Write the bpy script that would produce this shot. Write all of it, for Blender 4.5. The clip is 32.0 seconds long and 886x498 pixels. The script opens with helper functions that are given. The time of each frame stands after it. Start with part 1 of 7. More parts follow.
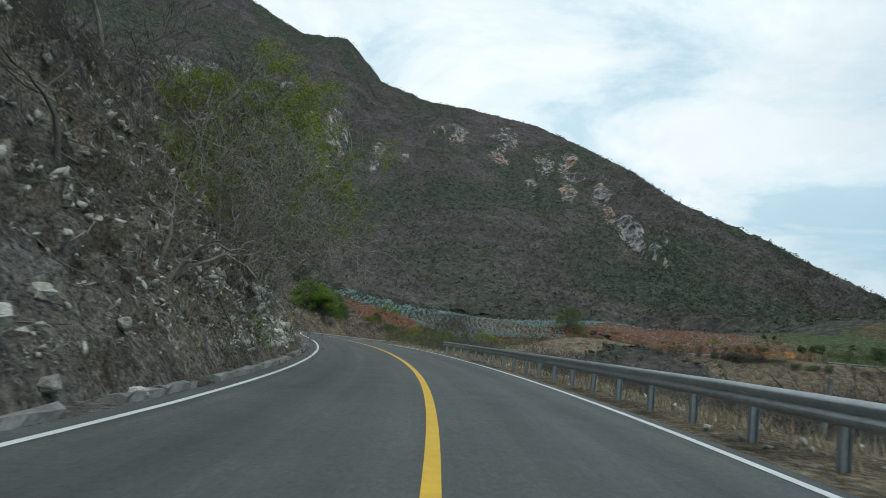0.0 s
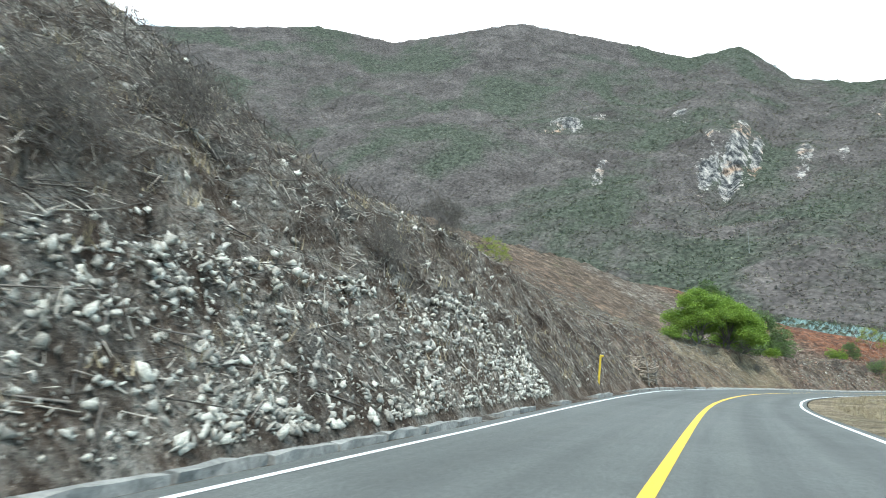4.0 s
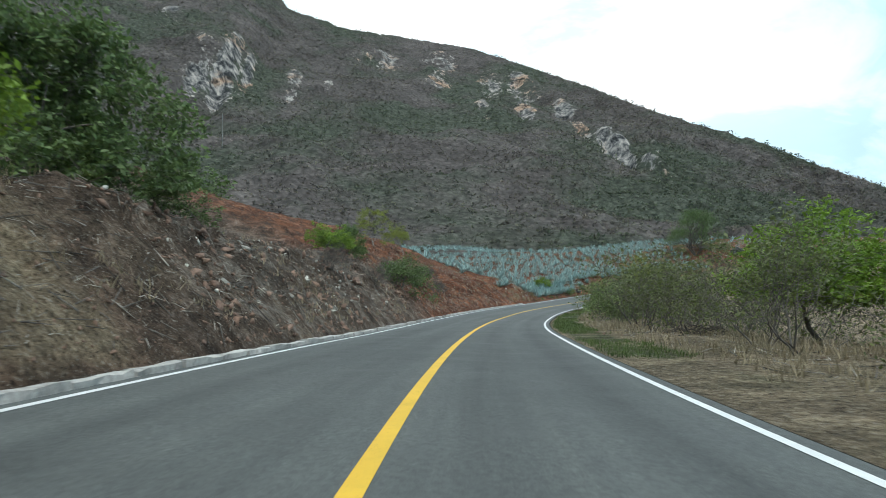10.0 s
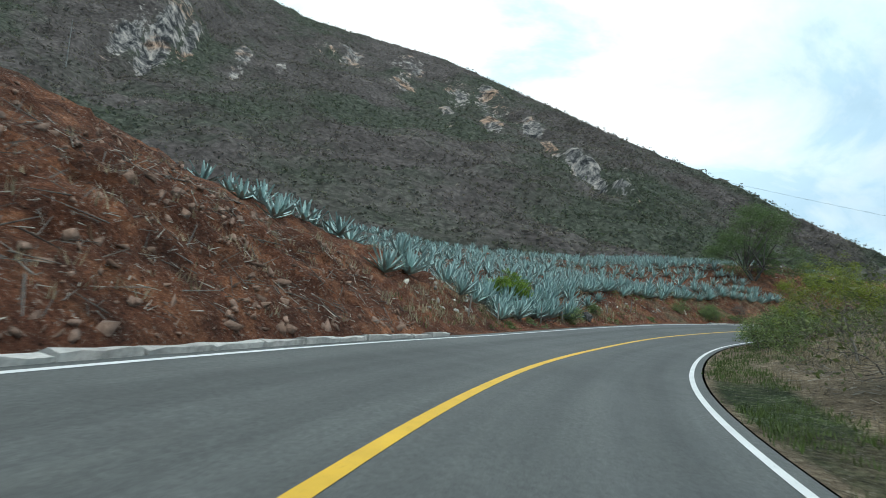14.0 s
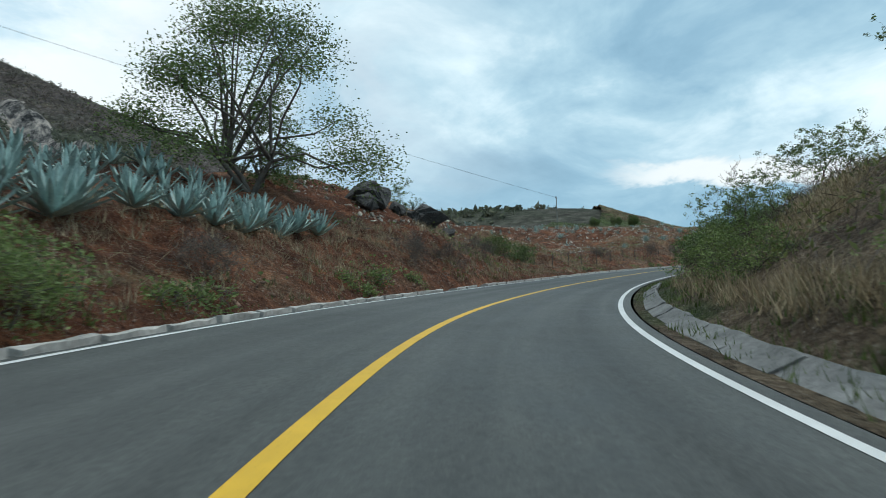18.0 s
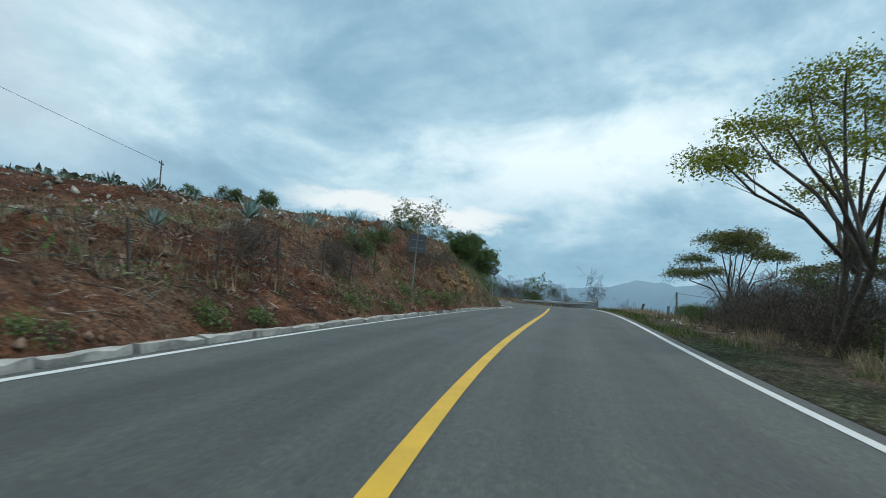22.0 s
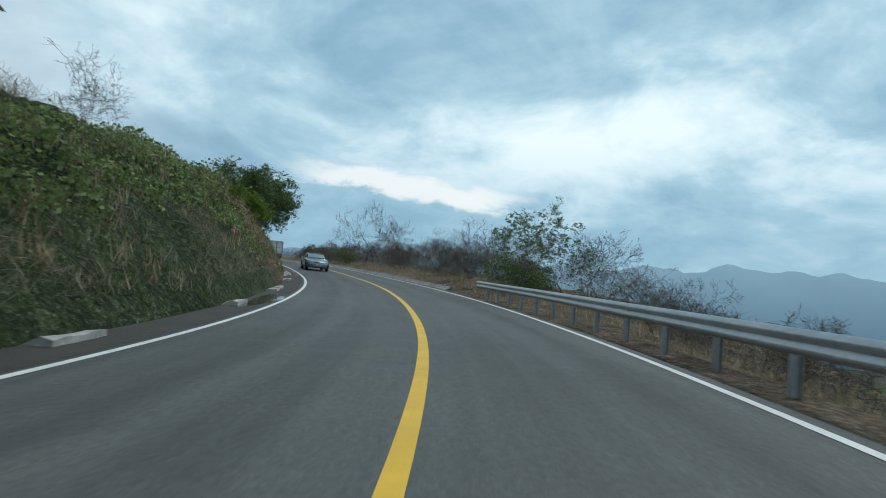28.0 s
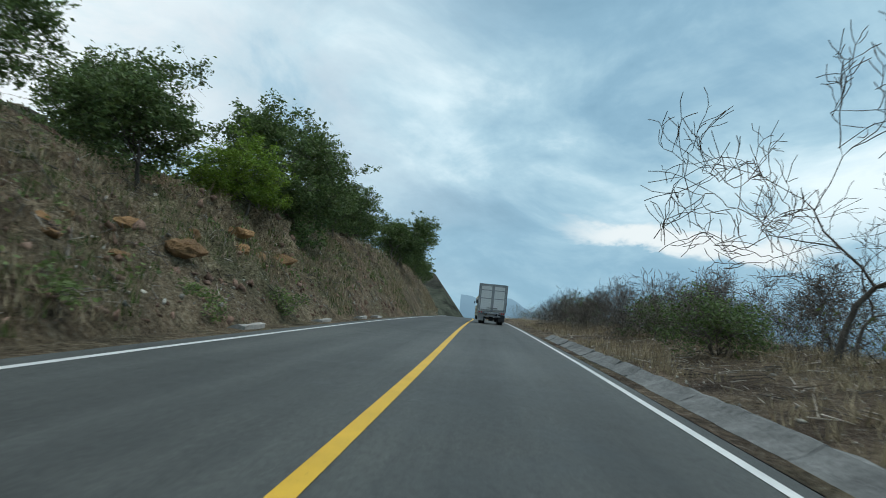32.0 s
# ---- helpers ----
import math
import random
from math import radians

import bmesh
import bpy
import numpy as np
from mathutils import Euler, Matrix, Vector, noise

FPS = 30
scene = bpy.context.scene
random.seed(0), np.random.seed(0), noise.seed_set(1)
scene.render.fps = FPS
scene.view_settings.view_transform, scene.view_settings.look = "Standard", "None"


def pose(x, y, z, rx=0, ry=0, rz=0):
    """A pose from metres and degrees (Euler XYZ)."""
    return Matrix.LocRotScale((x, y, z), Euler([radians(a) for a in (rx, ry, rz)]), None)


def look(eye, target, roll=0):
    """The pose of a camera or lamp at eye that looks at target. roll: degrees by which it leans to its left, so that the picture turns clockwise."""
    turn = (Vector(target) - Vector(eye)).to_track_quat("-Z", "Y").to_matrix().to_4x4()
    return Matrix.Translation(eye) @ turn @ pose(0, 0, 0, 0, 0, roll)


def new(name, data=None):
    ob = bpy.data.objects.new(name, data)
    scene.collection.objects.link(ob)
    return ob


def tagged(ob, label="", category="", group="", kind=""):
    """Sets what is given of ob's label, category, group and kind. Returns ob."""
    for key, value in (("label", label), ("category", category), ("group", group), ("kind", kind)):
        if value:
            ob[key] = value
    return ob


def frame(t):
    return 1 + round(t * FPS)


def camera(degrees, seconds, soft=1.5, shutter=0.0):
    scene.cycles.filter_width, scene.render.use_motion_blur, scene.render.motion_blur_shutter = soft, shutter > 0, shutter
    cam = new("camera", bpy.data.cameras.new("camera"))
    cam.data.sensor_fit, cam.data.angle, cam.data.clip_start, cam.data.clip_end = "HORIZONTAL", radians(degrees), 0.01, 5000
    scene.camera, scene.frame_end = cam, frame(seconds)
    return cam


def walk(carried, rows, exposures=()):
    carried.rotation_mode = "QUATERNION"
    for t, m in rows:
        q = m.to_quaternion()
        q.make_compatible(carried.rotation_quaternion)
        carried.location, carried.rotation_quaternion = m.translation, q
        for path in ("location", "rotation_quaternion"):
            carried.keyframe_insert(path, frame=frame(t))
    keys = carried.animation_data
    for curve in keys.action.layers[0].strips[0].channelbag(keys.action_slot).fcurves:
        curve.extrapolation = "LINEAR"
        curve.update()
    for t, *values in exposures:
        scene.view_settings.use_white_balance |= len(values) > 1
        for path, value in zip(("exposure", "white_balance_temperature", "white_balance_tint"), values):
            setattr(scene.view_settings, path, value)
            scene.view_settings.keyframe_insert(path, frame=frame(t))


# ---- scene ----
cam = camera(68.75, 32.0, soft=0.6, shutter=0.15)
# seconds, x, y, z, yaw, pitch, roll
PATH = [
    (0.0, -0.000, 0.000, 1.220, -1.00, 5.92, -6.13),
    (0.5, 0.322, 7.173, 0.956, 1.30, 5.93, -8.53),
    (1.0, 0.011, 14.336, 0.745, 5.86, 5.84, -7.08),
    (1.5, -0.059, 21.490, 0.482, 18.81, 3.61, -3.74),
    (2.0, -0.809, 28.575, 0.325, 21.01, 2.00, -3.62),
    (2.5, -1.599, 35.623, 0.094, 21.22, 3.37, -3.96),
    (4.5, -6.911, 63.542, -0.839, 40.41, 8.71, -0.46),
    (5.0, -8.277, 69.520, -1.081, 41.70, 7.22, -0.92),
    (5.5, -9.520, 75.370, -1.409, 41.30, 6.51, -0.30),
    (6.0, -10.864, 81.096, -1.462, 31.14, 0.40, -2.92),
    (6.5, -11.946, 86.835, -1.911, 29.20, 6.27, 1.72),
    (7.0, -13.025, 92.729, -2.169, 24.19, 5.31, 0.26),
    (7.5, -13.800, 98.943, -2.500, 12.40, 3.20, 1.92),
    (8.0, -14.563, 105.476, -2.848, 6.14, 1.38, 0.64),
    (8.5, -14.886, 112.197, -3.094, 5.11, 1.86, 1.08),
    (9.0, -14.798, 118.933, -3.516, -0.19, 0.79, -0.41),
    (9.5, -14.592, 125.776, -3.696, -2.75, 3.11, 0.38),
    (10.0, -14.085, 132.716, -3.982, -6.60, 2.40, 0.21),
    (10.5, -13.023, 139.937, -4.296, -8.42, 1.33, -1.03),
    (11.0, -11.850, 147.388, -4.674, -11.37, 2.13, -1.33),
    (11.5, -10.110, 154.796, -5.010, -10.03, 1.26, -2.07),
    (12.0, -8.469, 162.208, -5.358, -9.67, 2.64, -2.27),
    (12.5, -6.488, 169.451, -5.717, -8.01, 1.32, -1.64),
    (13.0, -4.412, 176.585, -6.049, -6.82, 0.67, -2.94),
    (13.5, -2.071, 183.617, -6.197, -9.52, 2.79, -4.82),
    (15.5, 10.046, 209.686, -6.567, -13.99, 5.77, -5.76),
    (16.0, 14.290, 216.529, -6.444, -20.36, 5.32, -3.30),
    (16.5, 19.339, 222.905, -6.309, -23.05, 7.68, -4.82),
    (17.0, 24.677, 228.919, -6.104, -33.28, 5.88, -4.59),
    (17.5, 30.461, 234.263, -5.797, -44.06, 4.47, 1.31),
    (18.0, 36.399, 239.259, -5.520, -53.37, 4.46, 2.03),
    (18.5, 42.683, 243.430, -5.079, -58.04, 7.23, -0.83),
    (19.0, 49.238, 246.890, -4.727, -62.52, 7.25, -3.84),
    (19.5, 56.126, 249.576, -4.454, -65.09, 6.05, -3.18),
    (20.0, 63.165, 252.083, -4.120, -64.01, 6.86, -1.27),
    (20.5, 70.445, 253.773, -3.743, -65.87, 7.34, -0.23),
    (21.0, 77.795, 255.158, -3.439, -70.73, 6.62, -0.78),
    (21.5, 85.230, 255.880, -2.932, -79.25, 6.35, -1.57),
    (22.0, 92.594, 256.329, -2.537, -82.92, 6.01, -2.50),
    (22.5, 99.932, 256.104, -2.125, -85.91, 6.00, -4.17),
    (23.0, 107.164, 255.670, -1.788, -88.02, 6.60, -5.98),
    (23.5, 114.375, 254.948, -1.443, -89.09, 4.48, -5.37),
    (24.0, 121.655, 254.353, -1.177, -89.46, 5.86, -3.70),
    (24.5, 129.012, 253.854, -0.837, -91.80, 5.97, -2.40),
    (25.0, 136.471, 253.551, -0.623, -92.14, 6.30, -3.00),
    (25.5, 144.046, 253.290, -0.371, -92.31, 6.28, -4.60),
    (27.5, 175.740, 253.564, 0.394, -85.66, 5.26, -3.37),
    (28.0, 184.536, 254.114, 0.639, -82.56, 4.15, -4.28),
    (28.5, 193.417, 254.984, 0.909, -77.72, 4.95, -3.43),
    (29.0, 202.168, 256.765, 1.321, -74.99, 4.67, -3.88),
    (29.5, 210.886, 258.874, 1.613, -70.18, 5.20, -6.47),
    (30.0, 219.422, 261.722, 2.041, -67.67, 5.19, -6.67),
    (30.5, 227.913, 264.681, 2.511, -63.16, 6.41, -4.47),
    (31.0, 236.099, 268.251, 3.058, -60.95, 5.47, -6.09),
    (31.5, 244.061, 272.152, 3.520, -58.22, 5.86, -6.25),
    (32.0, 251.849, 276.310, 4.045, -58.54, 7.51, -5.34),
]
EXPOSURES = [(0.0, 0.28), (1.0, 0.5), (1.6, 1.0), (2.0, 1.55), (4.5, 1.9), (5.2, 1.95), (6.0, 2.25), (7.0, 2.15), (8.0, 1.98), (9.0, 1.75), (10.0, 0.95), (13.0, 0.75), (16.0, 0.6), (20.0, 0.28), (32.0, 0.28)]
walk(cam, [(t, pose(x, y, z, 90 + p, r, yw)) for t, x, y, z, yw, p, r in PATH], EXPOSURES)
RIDGE = [(-1100, 250, 430), (-1032, 463, 491), (-962, 609, 520), (-828, 796, 561), (-734, 889, 540), (-544, 1023, 575), (-374, 1101, 518),
         (-285, 1128, 480), (-210, 1160, 492), (-134, 1140, 410), (-43, 1145, 384), (22, 1200, 400), (153, 1164, 368), (230, 1076, 311),
         (283, 966, 250), (291, 800, 176), (366, 710, 122), (400, 684, 99), (455, 623, 60)]
FOOT = [(-700, 30, 22), (-660, 100, 22), (-600, 180, 22), (-520, 260, 22), (-450, 310, 22), (-360, 370, 20), (-270, 400, 18), (-220, 410, 16), (-160, 410, 14), (-110, 410, 12), (-50, 405, 8), (0, 405, 6), (60, 400, 4), (100, 400, 4), (140, 405, 4), (180, 420, 6), (240, 440, 7), (300, 460, 8), (380, 490, 10)]
# bare rock: place along the ridge, place up the slope, the spread of both, how bare, height of the rock step
CLIFFS = [(0.456, 0.46, 0.010, 0.09, 0.85, 16), (0.475, 0.47, 0.011, 0.12, 1.0, 26), (0.491, 0.50, 0.006, 0.07, 0.8, 12), (0.524, 0.52, 0.007, 0.06, 0.75, 10), (0.548, 0.55, 0.005, 0.03, 0.6, 5),
          (0.578, 0.80, 0.02, 0.04, 0.55, 8), (0.605, 0.80, 0.018, 0.07, 0.58, 10), (0.642, 0.69, 0.008, 0.045, 0.9, 9), (0.644, 0.82, 0.014, 0.07, 0.68, 12), (0.667, 0.53, 0.007, 0.04, 0.95, 9),
          (0.676, 0.76, 0.014, 0.09, 0.66, 12), (0.703, 0.60, 0.011, 0.05, 0.8, 10), (0.710, 0.76, 0.015, 0.08, 0.85, 14), (0.742, 0.66, 0.012, 0.08, 1.0, 16), (0.748, 0.52, 0.008, 0.06, 0.8, 9),
          (0.764, 0.47, 0.010, 0.05, 0.8, 9), (0.776, 0.45, 0.010, 0.06, 1.0, 14), (0.794, 0.41, 0.010, 0.03, 0.9, 9), (0.806, 0.41, 0.008, 0.03, 0.85, 8), (0.812, 0.57, 0.005, 0.06, 0.7, 8),
          (0.323, 0.56, 0.012, 0.03, 0.75, 8), (0.371, 0.40, 0.007, 0.03, 0.75, 6), (0.345, 0.62, 0.02, 0.03, 0.55, 6), (0.41, 0.62, 0.012, 0.05, 0.55, 8)]
HILL_RIDGE = [(228, 346, 7), (243, 348, 15), (256, 346, 19.5), (266, 337, 18), (274, 332, 16), (279, 331, 12), (283, 329, 8)]
HILL_FOOT = [(220, 322, 5), (230, 318, 5), (239, 314, 6), (252, 309, 7), (263, 311, 7), (273, 315, 7), (281, 320, 6)]
# s, heights at 3.5, 7, 15 and 33 m beyond the right edge line
RIGHT = [(-20, -0.2, -1, -3, -5), (60, -0.1, -0.6, -2, -4), (110, 0, -0.1, -0.5, -1.5), (190, 0.1, 0, -0.5, -2), (225, 0.3, 0.8, 0.6, 0),
         (240, 0.8, 2.2, 3, 1), (262, 1.5, 4.0, 5.4, 4), (280, 1.2, 3.6, 5, 4), (292, 0.9, 2.6, 3.2, 1), (303, 0.6, 1.3, 1.0, -3), (312, 0.1, -0.2, -2, -8),
         (340, -0.2, -1.5, -5, -14), (378, -0.15, -0.7, -2.5, -10), (388, -0.8, -2.6, -6.5, -17), (416, -0.8, -2.6, -6.5, -17), (434, -0.1, -0.6, -2, -8), (450, 0.2, 0.5, 0.2, -4), (470, 0.3, 0.8, 0.6, -2), (560, 0.3, 0.8, 0.4, -3)]
# s, shares of red earth, green growth, grey rock, pale straw on the cut slope
ZONES = [(-20, 0.15, 0.15, 0.60, 0.40), (22, 0.2, 0.15, 0.58, 0.42), (34, 0.2, 0.2, 0.45, 0.45), (60, 0.15, 0.15, 0.5, 0.2), (85, 0.25, 0.1, 0.42, 0.12),
         (110, 0.35, 0.1, 0.32, 0.2), (125, 0.4, 0.1, 0.3, 0.45), (140, 0.4, 0.12, 0.25, 0.4), (155, 0.25, 0.2, 0.4, 0.25), (179, 0.32, 0.15, 0.4, 0.2), (190, 0.85, 0.1, 0.25, 0.15),
         (215, 0.85, 0.15, 0.2, 0.15), (240, 0.82, 0.2, 0.15, 0.2), (280, 0.72, 0.28, 0.15, 0.32), (292, 0.85, 0.2, 0.15, 0.25), (310, 0.86, 0.2, 0.15, 0.28), (335, 0.82, 0.2, 0.12, 0.36), (350, 0.85, 0.2, 0.1, 0.36),
         (372, 0.7, 0.35, 0.1, 0.5), (395, 0.1, 0.75, 0.05, 0.5), (430, 0.1, 0.75, 0.05, 0.5), (445, 0.6, 0.35, 0.35, 0.5), (455, 0.5, 0.35, 0.3, 0.62), (505, 0.5, 0.38, 0.3, 0.66),
         (560, 0.2, 0.4, 0.2, 0.5)]
W_LEFT, W_RIGHT = 4.02, 3.60
START = (0.006, -0.015, 0.005)
TH_START = -0.03546
KAPPA = [-0.00614, -0.00151, 0.00310, 0.00528, 0.00641, 0.00480, 0.00558, 0.00298, 0.00008, -0.00010, -0.00228, -0.00544, -0.00339, -0.01066, -0.01000, -0.00483, -0.00404, -0.00253, -0.00184, -0.00418, -0.00614, -0.00331, -0.01068, -0.01085, -0.00493, -0.00736, -0.01357, -0.00765, -0.01412, -0.01544, -0.00681, -0.00983, -0.01129, -0.00607, -0.00746, -0.00313, 0.00092, 0.00155, 0.00145, -0.00145, 0.00278, 0.00531, 0.00248, 0.00736, 0.00936, 0.00518, 0.00759, 0.00836, 0.00333, 0.00206, -0.00051, 0.00128, 0.00031, -0.00057, 0.00023, -0.00064, 0.00006, 0.00126, 0.00135, 0.00147, 0.00161, 0.00158, 0.00157, 0.00160, 0.00157, 0.00156, 0.00159]
GRADE = [-0.0330, -0.0339, -0.0287, -0.0415, -0.0432, -0.0456, -0.0487, -0.0224, 0.0072, 0.0457, 0.0420, 0.0574, 0.0421, 0.0255, 0.0235, 0.0421, 0.0595, 0.0492, 0.0417, 0.0361, 0.0309, 0.0275, 0.0259]
BANK = [0.0441, 0.0530, 0.0261, 0.0021, -0.0613, -0.0328, -0.0063, -0.0252, -0.0251, -0.0586, -0.0391, -0.0348, -0.0007, 0.0319, 0.0251, 0.0222, -0.0053, -0.0202, -0.0131, -0.0096, -0.0086, -0.0082, -0.0081]
# s, height at 5 m, at 16 m, at 45 m beyond the edge line, roughness
LEFT = [
    (-20, 4.4, 11.2, 20.0, 1.00),
    (-5, 4.5, 12.1, 20.0, 1.00),
    (10, 4.7, 14.1, 20.1, 0.97),
    (25, 5.2, 18.1, 20.3, 0.93),
    (40, 3.2, 14.0, 20.7, 0.80),
    (55, 4.3, 11.7, 21.6, 0.57),
    (70, 5.4, 15.4, 23.0, 0.49),
    (85, 6.3, 10.6, 23.6, 0.41),
    (100, 4.7, 9.9, 23.3, 0.40),
    (115, 4.3, 8.8, 22.4, 0.55),
    (130, 4.0, 7.5, 23.0, 0.60),
    (145, 3.9, 5.9, 22.0, 0.60),
    (160, 3.8, 4.1, 22.3, 0.60),
    (175, 3.7, 4.3, 19.7, 0.60),
    (190, 3.4, 8.3, 18.9, 0.60),
    (205, 3.0, 8.6, 12.4, 0.45),
    (216, 2.6, 7.0, 11.5, 0.45),
    (223.5, 2.3, 5.0, 9.0, 0.42),
    (227, 1.3, 2.9, 7.5, 0.30),
    (237, 1.4, 2.7, 6.6, 0.30),
    (241, 2.1, 2.9, 6.6, 0.38),
    (250, 2.3, 3.4, 7.0, 0.44),
    (265, 2.3, 3.8, 7.5, 0.47),
    (280, 3.1, 6.8, 7.8, 0.51),
    (295, 3.0, 8.4, 9.2, 0.54),
    (310, 1.6, 6.6, 10.2, 0.58),
    (325, 2.0, 2.3, 8.5, 0.59),
    (340, 2.8, 5.0, 9.4, 0.58),
    (355, 4.5, 6.0, 8.9, 0.56),
    (370, 5.0, 7.2, 9.8, 0.55),
    (385, 4.3, 7.3, 11.3, 0.54),
    (400, 3.7, 7.9, 11.5, 0.52),
    (415, 3.2, 7.9, 12.2, 0.51),
    (430, 4.3, 8.5, 12.8, 0.65),
    (445, 5.0, 7.2, 15.8, 0.80),
    (460, 5.2, 8.1, 17.8, 0.80),
    (475, 2.4, 7.2, 18.9, 0.80),
    (490, 3.7, 8.2, 20.0, 0.80),
    (505, 3.7, 7.2, 19.2, 0.80),
    (520, 5.6, 6.9, 18.2, 0.80),
    (535, 5.2, 7.1, 17.4, 0.80),
    (550, 5.5, 7.2, 17.1, 0.80),
]
# ---- sky and light ----
def build_world():
    w = bpy.data.worlds.new("sky")
    scene.world = w
    w.use_nodes = True
    nt = w.node_tree
    nt.nodes.clear()
    N, L = nt.nodes.new, nt.links.new
    out, bg = N("ShaderNodeOutputWorld"), N("ShaderNodeBackground")
    sky = N("ShaderNodeTexSky")
    sky.sky_type, sky.sun_disc = "NISHITA", False
    sky.sun_elevation, sky.sun_rotation = radians(65), radians(144)
    tc = N("ShaderNodeTexCoord")
    sep = N("ShaderNodeSeparateXYZ")
    L(tc.outputs["Generated"], sep.inputs[0])

    def m(op, a, b=None, clamp=False):
        n = N("ShaderNodeMath")
        n.operation, n.use_clamp = op, clamp
        for i, v in enumerate((a, b)):
            if v is None:
                continue
            if isinstance(v, (int, float)):
                n.inputs[i].default_value = v
            else:
                L(v, n.inputs[i])
        return n.outputs[0]

    # cloud layer flattened towards the horizon
    den = m("ADD", m("MAXIMUM", sep.outputs[2], 0.0), 0.30)
    comb = N("ShaderNodeCombineXYZ")
    L(m("DIVIDE", sep.outputs[0], den), comb.inputs[0])
    L(m("DIVIDE", sep.outputs[1], den), comb.inputs[1])

    def nz(scale, detail, rough, dist):
        n = N("ShaderNodeTexNoise")
        n.inputs["Scale"].default_value, n.inputs["Detail"].default_value = scale, detail
        n.inputs["Roughness"].default_value, n.inputs["Distortion"].default_value = rough, dist
        L(comb.outputs[0], n.inputs["Vector"])
        return n.outputs["Fac"]

    big, small = nz(0.85, 7, 0.56, 0.5), nz(3.0, 6, 0.6, 0.4)
    mixv = m("ADD", m("MULTIPLY", big, 0.72), m("MULTIPLY", small, 0.28))
    ramp = N("ShaderNodeValToRGB")
    e = ramp.color_ramp.elements
    e[0].position, e[0].color = 0.37, (0.18, 0.335, 0.45, 1)
    e[1].position, e[1].color = 0.64, (0.76, 0.89, 0.93, 1)
    for p, c in ((0.45, (0.25, 0.43, 0.555, 1)), (0.52, (0.38, 0.575, 0.68, 1)), (0.58, (0.60, 0.77, 0.84, 1))):
        k = e.new(p)
        k.color = c
    L(mixv, ramp.inputs[0])
    # paler towards the north-west, bluish haze low over the valley in the south-east
    north = m("ADD", m("MULTIPLY", sep.outputs[1], 0.85), m("MULTIPLY", sep.outputs[0], -0.45))
    pale = N("ShaderNodeMapRange")
    pale.interpolation_type = "SMOOTHSTEP"
    for i, v in ((1, -0.15), (2, 0.75), (3, 0.0), (4, 0.85)):
        pale.inputs[i].default_value = v
    L(north, pale.inputs[0])
    mx = N("ShaderNodeMix")
    mx.data_type = "RGBA"
    L(pale.outputs[0], mx.inputs[0])
    L(ramp.outputs[0], mx.inputs[6])
    thin = N("ShaderNodeValToRGB")
    e = thin.color_ramp.elements
    e[0].position, e[0].color = 0.40, (0.56, 0.73, 0.82, 1)
    e[1].position, e[1].color = 0.58, (0.93, 0.97, 0.97, 1)
    k = e.new(0.48)
    k.color = (0.78, 0.89, 0.92, 1)
    L(nz(2.1, 7, 0.6, 0.5), thin.inputs[0])
    L(thin.outputs[0], mx.inputs[7])
    low = N("ShaderNodeMapRange")
    for i, v in ((1, 0.0), (2, 0.24), (3, 0.85), (4, 0.0)):
        low.inputs[i].default_value = v
    L(sep.outputs[2], low.inputs[0])
    lowm = m("MULTIPLY", low.outputs[0], m("SUBTRACT", 1.0, pale.outputs[0]))
    mx2 = N("ShaderNodeMix")
    mx2.data_type = "RGBA"
    L(lowm, mx2.inputs[0])
    L(mx.outputs[2], mx2.inputs[6])
    mx2.inputs[7].default_value = (0.235, 0.425, 0.56, 1)
    # the clear break: a long bright streak of cloud low in the east
    azi = m("ARCTAN2", sep.outputs[0], sep.outputs[1])
    ele = m("ARCSINE", sep.outputs[2])
    wob = m("MULTIPLY", m("SUBTRACT", nz(3.0, 5, 0.6, 0.4), 0.5), 0.09)
    a1 = m("DIVIDE", m("SUBTRACT", azi, radians(STREAK[0])), radians(STREAK[1]))
    tilt = m("MULTIPLY", m("SUBTRACT", azi, radians(STREAK[0])), -0.10)
    e1 = m("DIVIDE", m("ADD", m("SUBTRACT", m("SUBTRACT", ele, radians(STREAK[2])), tilt), wob), radians(1.25))
    r2 = m("ADD", m("MULTIPLY", a1, a1), m("MULTIPLY", e1, e1))
    st = N("ShaderNodeMapRange")
    st.interpolation_type = "SMOOTHSTEP"
    for i, v in ((1, 0.25), (2, 1.3), (3, 0.9), (4, 0.0)):
        st.inputs[i].default_value = v
    L(r2, st.inputs[0])
    mx3 = N("ShaderNodeMix")
    mx3.data_type = "RGBA"
    L(st.outputs[0], mx3.inputs[0])
    L(mx2.outputs[2], mx3.inputs[6])
    mx3.inputs[7].default_value = (0.80, 0.85, 0.85, 1)
    # a little of the clear sky shows through the cloud
    add = N("ShaderNodeMix")
    add.data_type = "RGBA"
    add.inputs[0].default_value = 0.06
    skm = N("ShaderNodeMix")
    skm.data_type, skm.blend_type = "RGBA", "MULTIPLY"
    skm.inputs[0].default_value = 1.0
    L(sky.outputs[0], skm.inputs[6])
    skm.inputs[7].default_value = (0.1, 0.1, 0.1, 1)
    L(mx3.outputs[2], add.inputs[6])
    L(skm.outputs[2], add.inputs[7])
    L(add.outputs[2], bg.inputs[0])
    bg.inputs[1].default_value = SKY_STRENGTH
    L(bg.outputs[0], out.inputs[0])


